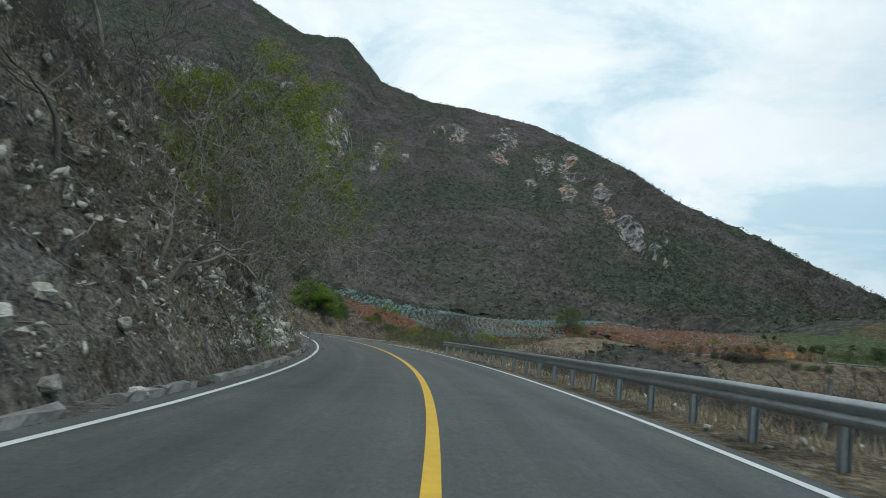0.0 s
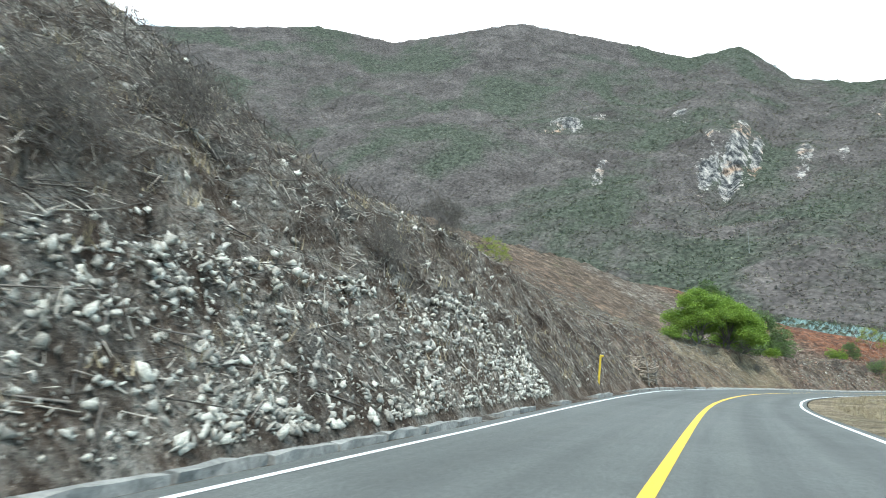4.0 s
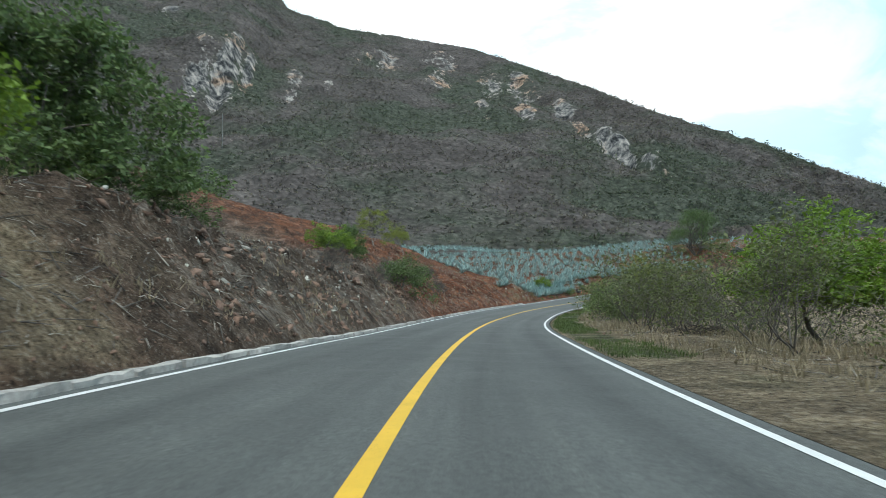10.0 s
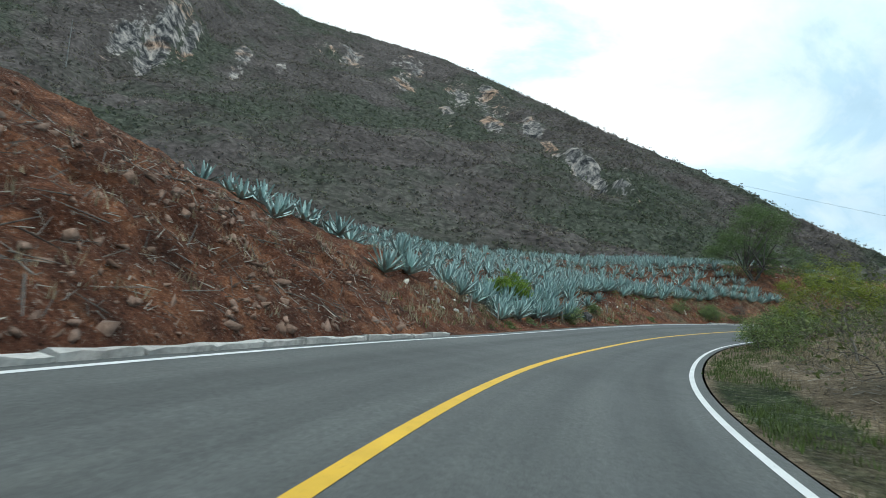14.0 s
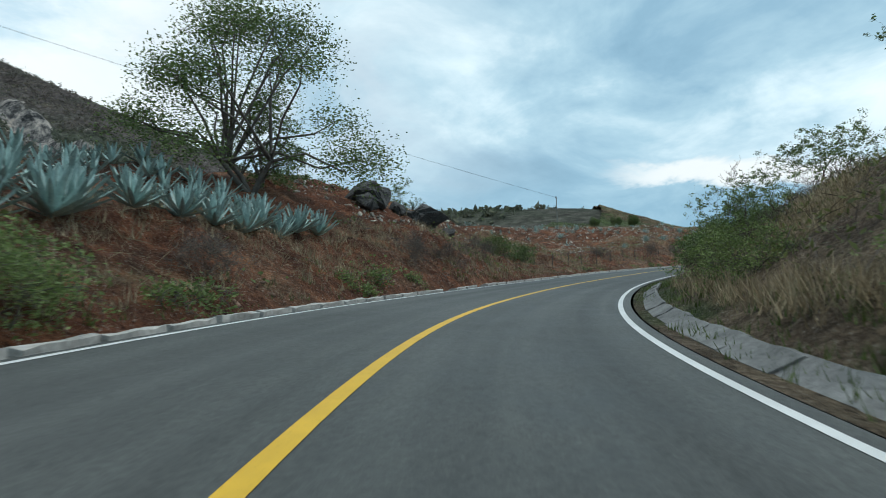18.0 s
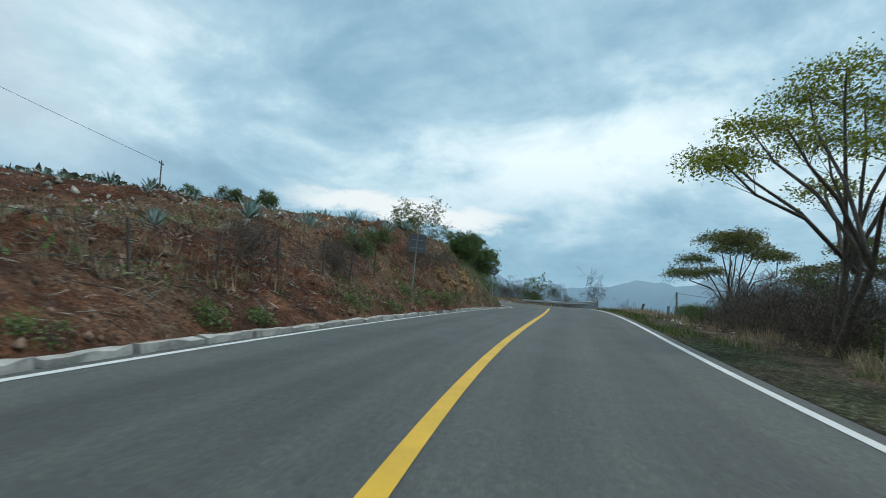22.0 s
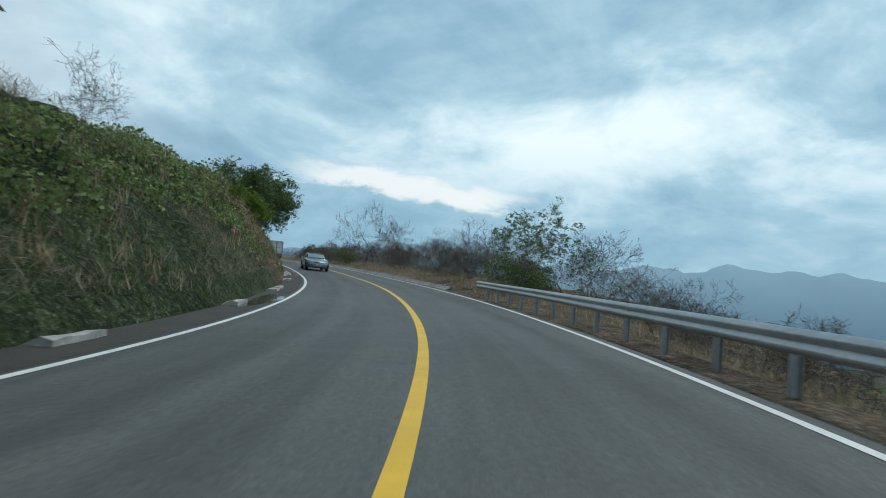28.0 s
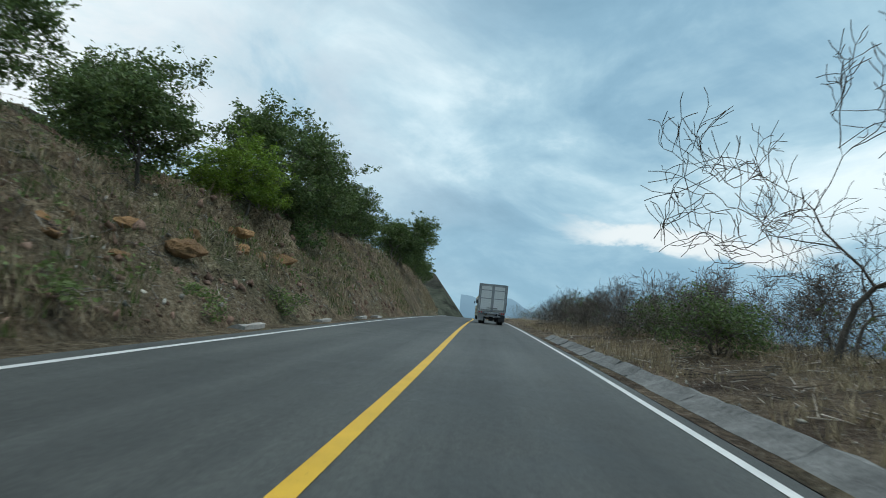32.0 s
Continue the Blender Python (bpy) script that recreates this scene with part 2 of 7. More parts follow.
STREAK = (79.0, 11.0, 9.4)
SKY_STRENGTH = 0.95
build_world()
sun_data = bpy.data.lights.new("sun", "SUN")
sun_data.energy, sun_data.angle, sun_data.color = 1.1, radians(14), (1.0, 0.96, 0.9)
sun = new("sun", sun_data)
sun.matrix_world = look((0, 0, 200), (-55, 75, 0))


# ---- materials ----
def tree_of(name):
    mt = bpy.data.materials.new(name)
    mt.use_nodes = True
    nt = mt.node_tree
    return mt, nt, nt.nodes["Principled BSDF"]


def noise_node(nt, scale, detail=6, rough=0.6, dist=0.0, vec=None):
    n = nt.nodes.new("ShaderNodeTexNoise")
    n.inputs["Scale"].default_value, n.inputs["Detail"].default_value = scale, detail
    n.inputs["Roughness"].default_value, n.inputs["Distortion"].default_value = rough, dist
    if vec is not None:
        nt.links.new(vec, n.inputs["Vector"])
    return n


def ramp_node(nt, fac, stops):
    r = nt.nodes.new("ShaderNodeValToRGB")
    e = r.color_ramp.elements
    while len(e) > 1:
        e.remove(e[-1])
    e[0].position, e[0].color = stops[0][0], (*stops[0][1], 1)
    for p, c in stops[1:]:
        k = e.new(p)
        k.color = (*c, 1)
    nt.links.new(fac, r.inputs[0])
    return r.outputs[0]


def mix_node(nt, fac, a, b, blend="MIX"):
    n = nt.nodes.new("ShaderNodeMix")
    n.data_type, n.blend_type = "RGBA", blend
    for i, v in ((0, fac), (6, a), (7, b)):
        if isinstance(v, (int, float)):
            n.inputs[i].default_value = v
        elif isinstance(v, tuple):
            n.inputs[i].default_value = (*v, 1)
        else:
            nt.links.new(v, n.inputs[i])
    return n.outputs[2]


def bump_node(nt, bsdf, height, strength, distance=0.05):
    b = nt.nodes.new("ShaderNodeBump")
    b.inputs["Strength"].default_value, b.inputs["Distance"].default_value = strength, distance
    nt.links.new(height, b.inputs["Height"])
    nt.links.new(b.outputs[0], bsdf.inputs["Normal"])


def coord(nt, world=True):
    if world:
        return nt.nodes.new("ShaderNodeNewGeometry").outputs["Position"]
    return nt.nodes.new("ShaderNodeTexCoord").outputs["Object"]


def plain(name, dark, light, scale=4.0, rough=0.8, metal=0.0, bump=0.15, fine=9.0, world=False, dist=0.02, trans=0.0, random=0.0):
    """A two-scale mottled surface from one dark and one light tone."""
    mt, nt, b = tree_of(name)
    v = coord(nt, world)
    n1, n2 = noise_node(nt, scale, 5, 0.6, 0.2, v), noise_node(nt, scale * fine, 4, 0.65, 0.0, v)
    mid = tuple((p + q) / 2 for p, q in zip(dark, light))
    c1 = ramp_node(nt, n1.outputs[0], [(0.3, dark), (0.5, mid), (0.7, light)])
    c2 = ramp_node(nt, n2.outputs[0], [(0.32, tuple(0.72 * p for p in dark)), (0.68, light)])
    c = mix_node(nt, 0.4, c1, c2)
    if random:
        oi = nt.nodes.new("ShaderNodeObjectInfo")
        geo = nt.nodes.new("ShaderNodeNewGeometry")
        s = nt.nodes.new("ShaderNodeMath")
        s.operation = "ADD"
        nt.links.new(oi.outputs["Random"], s.inputs[0])
        nt.links.new(geo.outputs["Random Per Island"], s.inputs[1])
        f = nt.nodes.new("ShaderNodeMath")
        f.operation = "FRACT"
        nt.links.new(s.outputs[0], f.inputs[0])
        g = ramp_node(nt, f.outputs[0], [(0.0, (1 - random,) * 3), (1.0, (1 + random,) * 3)])
        c = mix_node(nt, 1.0, c, g, "MULTIPLY")
    nt.links.new(c, b.inputs["Base Color"])
    b.inputs["Roughness"].default_value, b.inputs["Metallic"].default_value = rough, metal
    if bump:
        bump_node(nt, b, n2.outputs[0], bump, dist)
    if trans:
        tr = nt.nodes.new("ShaderNodeBsdfTranslucent")
        nt.links.new(c, tr.inputs[0])
        ms = nt.nodes.new("ShaderNodeMixShader")
        ms.inputs[0].default_value = trans
        nt.links.new(b.outputs[0], ms.inputs[1])
        nt.links.new(tr.outputs[0], ms.inputs[2])
        nt.links.new(ms.outputs[0], nt.nodes["Material Output"].inputs[0])
    return mt


def leafy(name, dark, light, trans=0.35, rough=0.6):
    mt = plain(name, dark, light, 0.9, rough, 0, 0, 5.0, True, 0.02, trans, 0.35)
    return mt


def asphalt():
    mt, nt, b = tree_of("asphalt")
    v = coord(nt)
    big, mid, fine = noise_node(nt, 0.07, 5, 0.6, 0.4, v), noise_node(nt, 0.9, 6, 0.7, 0.2, v), noise_node(nt, 70, 3, 0.7, 0, v)
    c = ramp_node(nt, big.outputs[0], [(0.3, (0.056, 0.061, 0.057)), (0.7, (0.092, 0.099, 0.093))])
    c2 = ramp_node(nt, mid.outputs[0], [(0.35, (0.62,) * 3), (0.65, (1.2,) * 3)])
    c3 = ramp_node(nt, fine.outputs[0], [(0.3, (0.45,) * 3), (0.55, (1.0,) * 3), (0.75, (1.9,) * 3)])
    c = mix_node(nt, 0.55, c, c2, "MULTIPLY")
    c = mix_node(nt, 0.6, c, c3, "MULTIPLY")
    mp = nt.nodes.new("ShaderNodeAttribute")
    mp.attribute_name = "lane"
    long = noise_node(nt, 1.0, 6, 0.65, 0.2, mp.outputs["Vector"])
    c = mix_node(nt, 0.7, c, ramp_node(nt, long.outputs[0], [(0.32, (0.66,) * 3), (0.5, (1.0,) * 3), (0.68, (1.34, 1.32, 1.28))]), "MULTIPLY")
    grain = noise_node(nt, 16, 4, 0.8, 0, v)
    c = mix_node(nt, 0.8, c, ramp_node(nt, grain.outputs[0], [(0.34, (0.55,) * 3), (0.5, (1.0,) * 3), (0.66, (1.5,) * 3)]), "MULTIPLY")
    at = nt.nodes.new("ShaderNodeAttribute")
    at.attribute_name = "wheel"
    wl = ramp_node(nt, at.outputs["Fac"], [(0.0, (1.04,) * 3), (1.0, (0.74,) * 3)])
    c = mix_node(nt, 1.0, c, wl, "MULTIPLY")
    nt.links.new(c, b.inputs["Base Color"])
    rr = ramp_node(nt, mid.outputs[0], [(0.3, (0.62,) * 3), (0.7, (0.85,) * 3)])
    nt.links.new(rr, b.inputs["Roughness"])
    bump_node(nt, b, fine.outputs[0], 0.35, 0.006)
    return mt


def road_paint(name, col):
    mt, nt, b = tree_of(name)
    v = coord(nt)
    n1, n2 = noise_node(nt, 1.7, 6, 0.7, 0.3, v), noise_node(nt, 28, 4, 0.75, 0, v)
    c = ramp_node(nt, n1.outputs[0], [(0.3, tuple(0.80 * x for x in col)), (0.65, col)])
    w = ramp_node(nt, n2.outputs[0], [(0.30, (0.16, 0.16, 0.155)), (0.38, (1, 1, 1))])
    c = mix_node(nt, 0.8, c, w, "MULTIPLY")
    nt.links.new(c, b.inputs["Base Color"])
    b.inputs["Roughness"].default_value = 0.6
    bump_node(nt, b, n2.outputs[0], 0.2, 0.004)
    return mt


def hillside():
    """Cut slopes and verges; the attribute zone says which earth lies where: red soil, green growth, grey rock, pale straw (alpha)."""
    mt, nt, b = tree_of("hillside_earth")
    v = coord(nt)
    big, mid, fine, fine2 = (noise_node(nt, 0.16, 6, 0.62, 0.6, v), noise_node(nt, 0.9, 7, 0.68, 0.5, v),
                             noise_node(nt, 5.5, 6, 0.72, 0.3, v), noise_node(nt, 26, 4, 0.7, 0, v))
    vor = nt.nodes.new("ShaderNodeTexVoronoi")
    vor.inputs["Scale"].default_value = 2.6
    vor.inputs["Randomness"].default_value = 1.0
    nt.links.new(v, vor.inputs["Vector"])
    at = nt.nodes.new("ShaderNodeAttribute")
    at.attribute_name = "zone"
    sp = nt.nodes.new("ShaderNodeSeparateColor")
    nt.links.new(at.outputs["Color"], sp.inputs[0])

    def mask(chan, nz, width=0.25):
        s = nt.nodes.new("ShaderNodeMath")
        s.operation = "ADD"
        nt.links.new(chan, s.inputs[0])
        nt.links.new(nz, s.inputs[1])
        r = nt.nodes.new("ShaderNodeMapRange")
        r.interpolation_type = "SMOOTHSTEP"
        r.inputs[1].default_value, r.inputs[2].default_value = 1.0 - width, 1.0 + width
        nt.links.new(s.outputs[0], r.inputs[0])
        return r.outputs[0]

    brown = ramp_node(nt, mid.outputs[0], [(0.25, (0.028, 0.019, 0.014)), (0.48, (0.088, 0.061, 0.043)), (0.72, (0.22, 0.165, 0.118))])
    red = ramp_node(nt, mid.outputs[0], [(0.25, (0.052, 0.021, 0.013)), (0.5, (0.135, 0.052, 0.028)), (0.75, (0.33, 0.14, 0.068))])
    # crevice shade painted in: rock cells darken towards their edges
    rock = ramp_node(nt, vor.outputs["Distance"], [(0.05, (0.26, 0.255, 0.235)), (0.3, (0.20, 0.195, 0.175)), (0.55, (0.085, 0.08, 0.07))])
    rock = mix_node(nt, 0.6, rock, ramp_node(nt, fine.outputs[0], [(0.3, (0.09, 0.085, 0.075)), (0.55, (0.27, 0.26, 0.235)), (0.75, (0.55, 0.535, 0.49))]))
    green = ramp_node(nt, fine.outputs[0], [(0.3, (0.022, 0.034, 0.014)), (0.55, (0.06, 0.085, 0.032)), (0.75, (0.14, 0.15, 0.07))])
    straw = ramp_node(nt, fine.outputs[0], [(0.3, (0.13, 0.098, 0.062)), (0.55, (0.25, 0.195, 0.128)), (0.75, (0.40, 0.335, 0.235))])
    c = mix_node(nt, mask(sp.outputs[0], mid.outputs[0]), brown, red)
    bare = nt.nodes.new("ShaderNodeMapRange")
    bare.inputs[1].default_value, bare.inputs[2].default_value = 0.88, 1.0
    nt.links.new(sp.outputs[0], bare.inputs[0])
    c = mix_node(nt, bare.outputs[0], c, ramp_node(nt, mid.outputs[0], [(0.3, (0.17, 0.07, 0.028)), (0.5, (0.34, 0.15, 0.055)), (0.7, (0.55, 0.28, 0.11))]))
    c = mix_node(nt, mask(sp.outputs[2], mid.outputs[0], 0.18), c, rock)
    c = mix_node(nt, mask(at.outputs["Alpha"], big.outputs[0], 0.25), c, straw)
    c = mix_node(nt, mask(sp.outputs[1], big.outputs[0], 0.2), c, green)
    c2 = ramp_node(nt, fine2.outputs[0], [(0.3, (0.5,) * 3), (0.5, (1.0,) * 3), (0.72, (1.55,) * 3)])
    c = mix_node(nt, 0.75, c, c2, "MULTIPLY")
    c3 = ramp_node(nt, fine.outputs[0], [(0.3, (0.6,) * 3), (0.7, (1.35,) * 3)])
    c = mix_node(nt, 0.7, c, c3, "MULTIPLY")
    # pale flecks of litter and gravel; shade in gaps between clods painted as dark specks
    fl = noise_node(nt, 11.0, 5, 0.8, 0.4, v)
    fm = ramp_node(nt, fl.outputs[0], [(0.57, (0.0,) * 3), (0.64, (0.8,) * 3)])
    c = mix_node(nt, fm, c, (0.33, 0.30, 0.255))
    dk = ramp_node(nt, fl.outputs[0], [(0.36, (0.22,) * 3), (0.46, (1.0,) * 3)])
    c = mix_node(nt, 1.0, c, dk, "MULTIPLY")
    # broad stains of darker and paler earth
    st = noise_node(nt, 0.42, 6, 0.66, 0.9, v)
    c = mix_node(nt, 1.0, c, ramp_node(nt, st.outputs[0], [(0.33, (0.62,) * 3), (0.5, (1.15,) * 3), (0.66, (1.75,) * 3)]), "MULTIPLY")
    nt.links.new(c, b.inputs["Base Color"])
    b.inputs["Roughness"].default_value = 0.95
    b.inputs["Specular IOR Level"].default_value = 0.15
    h = nt.nodes.new("ShaderNodeMath")
    h.operation = "ADD"
    nt.links.new(fine.outputs[0], h.inputs[0])
    nt.links.new(mid.outputs[0], h.inputs[1])
    bump_node(nt, b, h.outputs[0], 1.0, 0.4)
    return mt


def mountain_mat(name, scrub=False):
    """Dry scrub on a steep mountain, brown-grey with greener patches; bare rock where the attribute cliff says so. With scrub: the tone of single bushes."""
    mt, nt, b = tree_of(name)
    v = coord(nt)
    big, mid, fine = noise_node(nt, 0.0065, 6, 0.62, 0.6, v), noise_node(nt, 0.03, 7, 0.7, 0.5, v), noise_node(nt, 0.20, 6, 0.75, 0.2, v)
    c = ramp_node(nt, mid.outputs[0], [(0.3, (0.058, 0.050, 0.046)), (0.5, (0.097, 0.085, 0.079)), (0.7, (0.150, 0.131, 0.120))])
    g = ramp_node(nt, big.outputs[0], [(0.45, (0.0,) * 3), (0.56, (0.95,) * 3)])
    c = mix_node(nt, g, c, ramp_node(nt, fine.outputs[0], [(0.35, (0.046, 0.053, 0.040)), (0.65, (0.092, 0.101, 0.076))]))
    b.inputs["Roughness"].default_value = 1.0
    b.inputs["Specular IOR Level"].default_value = 0.05
    if scrub:
        rnd = nt.nodes.new("ShaderNodeNewGeometry").outputs["Random Per Island"]
        c = mix_node(nt, 1.0, c, ramp_node(nt, rnd, [(0.0, (1.1, 1.1, 1.05)), (0.6, (1.6, 1.6, 1.52)), (0.9, (1.9, 2.05, 1.6)), (1.0, (2.7, 2.6, 2.4))]), "MULTIPLY")
        nt.links.new(c, b.inputs["Base Color"])
        tr = nt.nodes.new("ShaderNodeBsdfTranslucent")
        nt.links.new(c, tr.inputs[0])
        ms = nt.nodes.new("ShaderNodeMixShader")
        ms.inputs[0].default_value = 0.5
        nt.links.new(b.outputs[0], ms.inputs[1])
        nt.links.new(tr.outputs[0], ms.inputs[2])
        nt.links.new(ms.outputs[0], nt.nodes["Material Output"].inputs[0])
        return mt
    dots = nt.nodes.new("ShaderNodeTexVoronoi")
    dots.inputs["Scale"].default_value = 0.33
    nt.links.new(v, dots.inputs["Vector"])
    c = mix_node(nt, 0.75, c, ramp_node(nt, dots.outputs["Distance"], [(0.1, (1.3,) * 3), (0.45, (0.95,) * 3), (0.75, (0.55,) * 3)]), "MULTIPLY")
    c = mix_node(nt, 0.8, c, ramp_node(nt, fine.outputs[0], [(0.3, (0.6,) * 3), (0.7, (1.35,) * 3)]), "MULTIPLY")
    at = nt.nodes.new("ShaderNodeAttribute")
    at.attribute_name = "cliff"
    mp = nt.nodes.new("ShaderNodeMapping")
    mp.inputs["Scale"].default_value = (0.15, 0.15, 0.022)
    nt.links.new(v, mp.inputs["Vector"])
    streak = noise_node(nt, 1.0, 7, 0.75, 0.4, mp.outputs[0])
    s2 = nt.nodes.new("ShaderNodeMath")
    s2.operation = "MULTIPLY_ADD"
    nt.links.new(streak.outputs[0], s2.inputs[0])
    s2.inputs[1].default_value = 1.9
    nt.links.new(mid.outputs[0], s2.inputs[2])
    s = nt.nodes.new("ShaderNodeMath")
    s.operation = "ADD"
    nt.links.new(at.outputs["Fac"], s.inputs[0])
    nt.links.new(s2.outputs[0], s.inputs[1])
    r = nt.nodes.new("ShaderNodeMapRange")
    r.inputs[1].default_value, r.inputs[2].default_value = 2.04, 2.13
    nt.links.new(s.outputs[0], r.inputs[0])
    rock = ramp_node(nt, streak.outputs[0], [(0.40, (0.024, 0.025, 0.026)), (0.47, (0.085, 0.084, 0.083)), (0.54, (0.235, 0.218, 0.20)), (0.68, (0.50, 0.44, 0.38))])
    tint = noise_node(nt, 0.022, 4, 0.6, 0.6, v)
    orange = ramp_node(nt, tint.outputs[0], [(0.52, (0.0,) * 3), (0.62, (0.8,) * 3)])
    rock = mix_node(nt, orange, rock, mix_node(nt, 1.0, rock, (1.35, 0.92, 0.66), "MULTIPLY"))
    c = mix_node(nt, r.outputs[0], c, rock)
    nt.links.new(c, b.inputs["Base Color"])
    bump_node(nt, b, fine.outputs[0], 0.6, 3.0)
    return mt


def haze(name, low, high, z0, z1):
    """Far distance: a plain backdrop whose glowing colour has the air's haze painted in, graded by height."""
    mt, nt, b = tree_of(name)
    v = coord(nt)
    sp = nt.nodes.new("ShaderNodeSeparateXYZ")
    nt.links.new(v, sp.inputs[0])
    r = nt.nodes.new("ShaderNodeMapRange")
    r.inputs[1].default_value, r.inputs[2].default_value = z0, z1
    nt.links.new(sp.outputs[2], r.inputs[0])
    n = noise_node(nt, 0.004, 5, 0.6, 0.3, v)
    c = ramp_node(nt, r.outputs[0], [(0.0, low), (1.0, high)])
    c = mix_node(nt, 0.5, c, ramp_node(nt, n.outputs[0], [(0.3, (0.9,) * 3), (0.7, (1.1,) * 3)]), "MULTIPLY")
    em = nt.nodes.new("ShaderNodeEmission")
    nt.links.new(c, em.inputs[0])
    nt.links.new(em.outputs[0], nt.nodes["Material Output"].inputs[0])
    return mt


M_ASPHALT = asphalt()
M_YELLOW = road_paint("yellow_road_paint", (0.72, 0.43, 0.022))
M_WHITE = road_paint("white_road_paint", (0.70, 0.71, 0.69))
M_EARTH = hillside()
M_MOUNT = mountain_mat("mountain_scrub")
M_CONC = plain("weathered_concrete", (0.085, 0.084, 0.078), (0.33, 0.325, 0.30), 1.8, 0.9, 0, 0.6, 7, True, 0.03)
M_DRAIN = plain("stained_drain_concrete", (0.055, 0.057, 0.055), (0.27, 0.275, 0.265), 1.1, 0.9, 0, 0.7, 9, True, 0.04)
M_KERB = plain("whitish_kerb_concrete", (0.22, 0.205, 0.185), (0.58, 0.56, 0.52), 1.3, 0.9, 0, 0.6, 8, True, 0.03)
M_STEEL = plain("galvanised_steel", (0.30, 0.32, 0.33), (0.47, 0.49, 0.50), 1.2, 0.42, 0.75, 0.05, 8, True, 0.01)
M_BARK = plain("grey_bark", (0.055, 0.047, 0.04), (0.17, 0.15, 0.125), 3.0, 0.9, 0, 0.5, 6, False, 0.03)
M_WOOD = plain("cut_firewood", (0.14, 0.10, 0.07), (0.46, 0.375, 0.29), 2.0, 0.9, 0, 0.4, 6, True, 0.03, 0, 0.4)
M_PALEBARK = plain("pale_dry_bark", (0.13, 0.115, 0.095), (0.34, 0.31, 0.27), 3.0, 0.9, 0, 0.4, 6, False, 0.03)
M_LEAF = leafy("bright_leaves", (0.075, 0.14, 0.014), (0.27, 0.40, 0.05))
M_YLEAF = leafy("yellow_green_leaves", (0.12, 0.15, 0.016), (0.31, 0.36, 0.055), 0.45)
M_DLEAF = leafy("dark_leaves", (0.046, 0.086, 0.026), (0.175, 0.25, 0.08))
M_OLEAF = leafy("olive_leaves", (0.065, 0.085, 0.026), (0.20, 0.225, 0.075), 0.4)
M_VINE = leafy("vine_leaves", (0.075, 0.125, 0.036), (0.26, 0.34, 0.11))
M_AGAVE = plain("blue_agave_leaf", (0.20, 0.315, 0.29), (0.46, 0.61, 0.58), 1.4, 0.5, 0, 0.05, 6, True, 0.01, 0, 0.25)
M_STRAW = leafy("dry_grass", (0.19, 0.145, 0.085), (0.44, 0.365, 0.24), 0.25, 0.9)
M_GREENGRASS = leafy("green_grass", (0.04, 0.07, 0.015), (0.14, 0.19, 0.05), 0.25, 0.8)
M_TWIG = plain("dry_twigs", (0.065, 0.054, 0.046), (0.20, 0.175, 0.15), 2.0, 0.95, 0, 0, 6, True, 0.02, 0, 0.35)
M_DARKTWIG = plain("dark_dead_twigs", (0.036, 0.029, 0.024), (0.13, 0.104, 0.086), 2.0, 0.95, 0, 0, 6, True, 0.02, 0, 0.45)
M_SPLINTER = plain("pale_splintered_wood", (0.22, 0.19, 0.155), (0.58, 0.53, 0.45), 2.0, 0.95, 0, 0, 6, True, 0.02, 0, 0.4)
M_ROCK = plain("pale_grey_rock", (0.16, 0.148, 0.125), (0.64, 0.61, 0.53), 3.5, 0.95, 0, 0.7, 6, True, 0.06, 0, 0.5)
M_OUTCROP = plain("ochre_grey_rock", (0.10, 0.088, 0.068), (0.42, 0.365, 0.27), 1.1, 0.95, 0, 0.9, 7, True, 0.12)
M_OCHRE = plain("ochre_rock", (0.13, 0.068, 0.03), (0.44, 0.255, 0.115), 2.2, 0.95, 0, 0.8, 6, True, 0.08, 0, 0.3)
M_REDROCK = plain("reddish_rock", (0.12, 0.07, 0.05), (0.34, 0.22, 0.16), 2.5, 0.95, 0, 0.7, 6, True, 0.06, 0, 0.3)
M_DARKROCK = plain("dark_volcanic_rock", (0.022, 0.022, 0.022), (0.13, 0.125, 0.12), 1.6, 0.95, 0, 0.9, 6, True, 0.12)
# the blue of distant air is painted in as glow, changing with height
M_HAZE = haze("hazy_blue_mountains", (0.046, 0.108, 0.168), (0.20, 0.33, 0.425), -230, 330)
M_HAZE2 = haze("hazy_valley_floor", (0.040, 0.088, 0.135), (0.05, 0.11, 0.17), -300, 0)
M_SCRUB = mountain_mat("dry_scrub", True)
M_ORANGE = plain("amber_reflector", (0.55, 0.22, 0.02), (0.75, 0.34, 0.04), 8, 0.4, 0, 0)
M_SIGNBACK = plain("sign_back_metal", (0.12, 0.15, 0.17), (0.20, 0.24, 0.26), 3, 0.5, 0.5, 0.05)
M_YPOST = plain("yellow_painted_post", (0.55, 0.36, 0.02), (0.80, 0.55, 0.05), 6, 0.6, 0, 0.15)
M_WPAINT = plain("white_paint", (0.55, 0.56, 0.54), (0.78, 0.79, 0.77), 3, 0.6, 0, 0.08)
M_BLACK = plain("black_rubber", (0.012, 0.012, 0.012), (0.03, 0.03, 0.03), 6, 0.7, 0, 0.05)
M_DARKSTEEL = plain("dark_steel", (0.03, 0.03, 0.032), (0.075, 0.075, 0.08), 5, 0.55, 0.4, 0.1)
M_WATER = plain("puddle_water", (0.02, 0.022, 0.022), (0.035, 0.036, 0.034), 2, 0.04, 0, 0.0)
M_MUD = plain("damp_dark_earth", (0.022, 0.018, 0.015), (0.060, 0.048, 0.038), 1.3, 0.75, 0, 0.5, 8, True, 0.04)
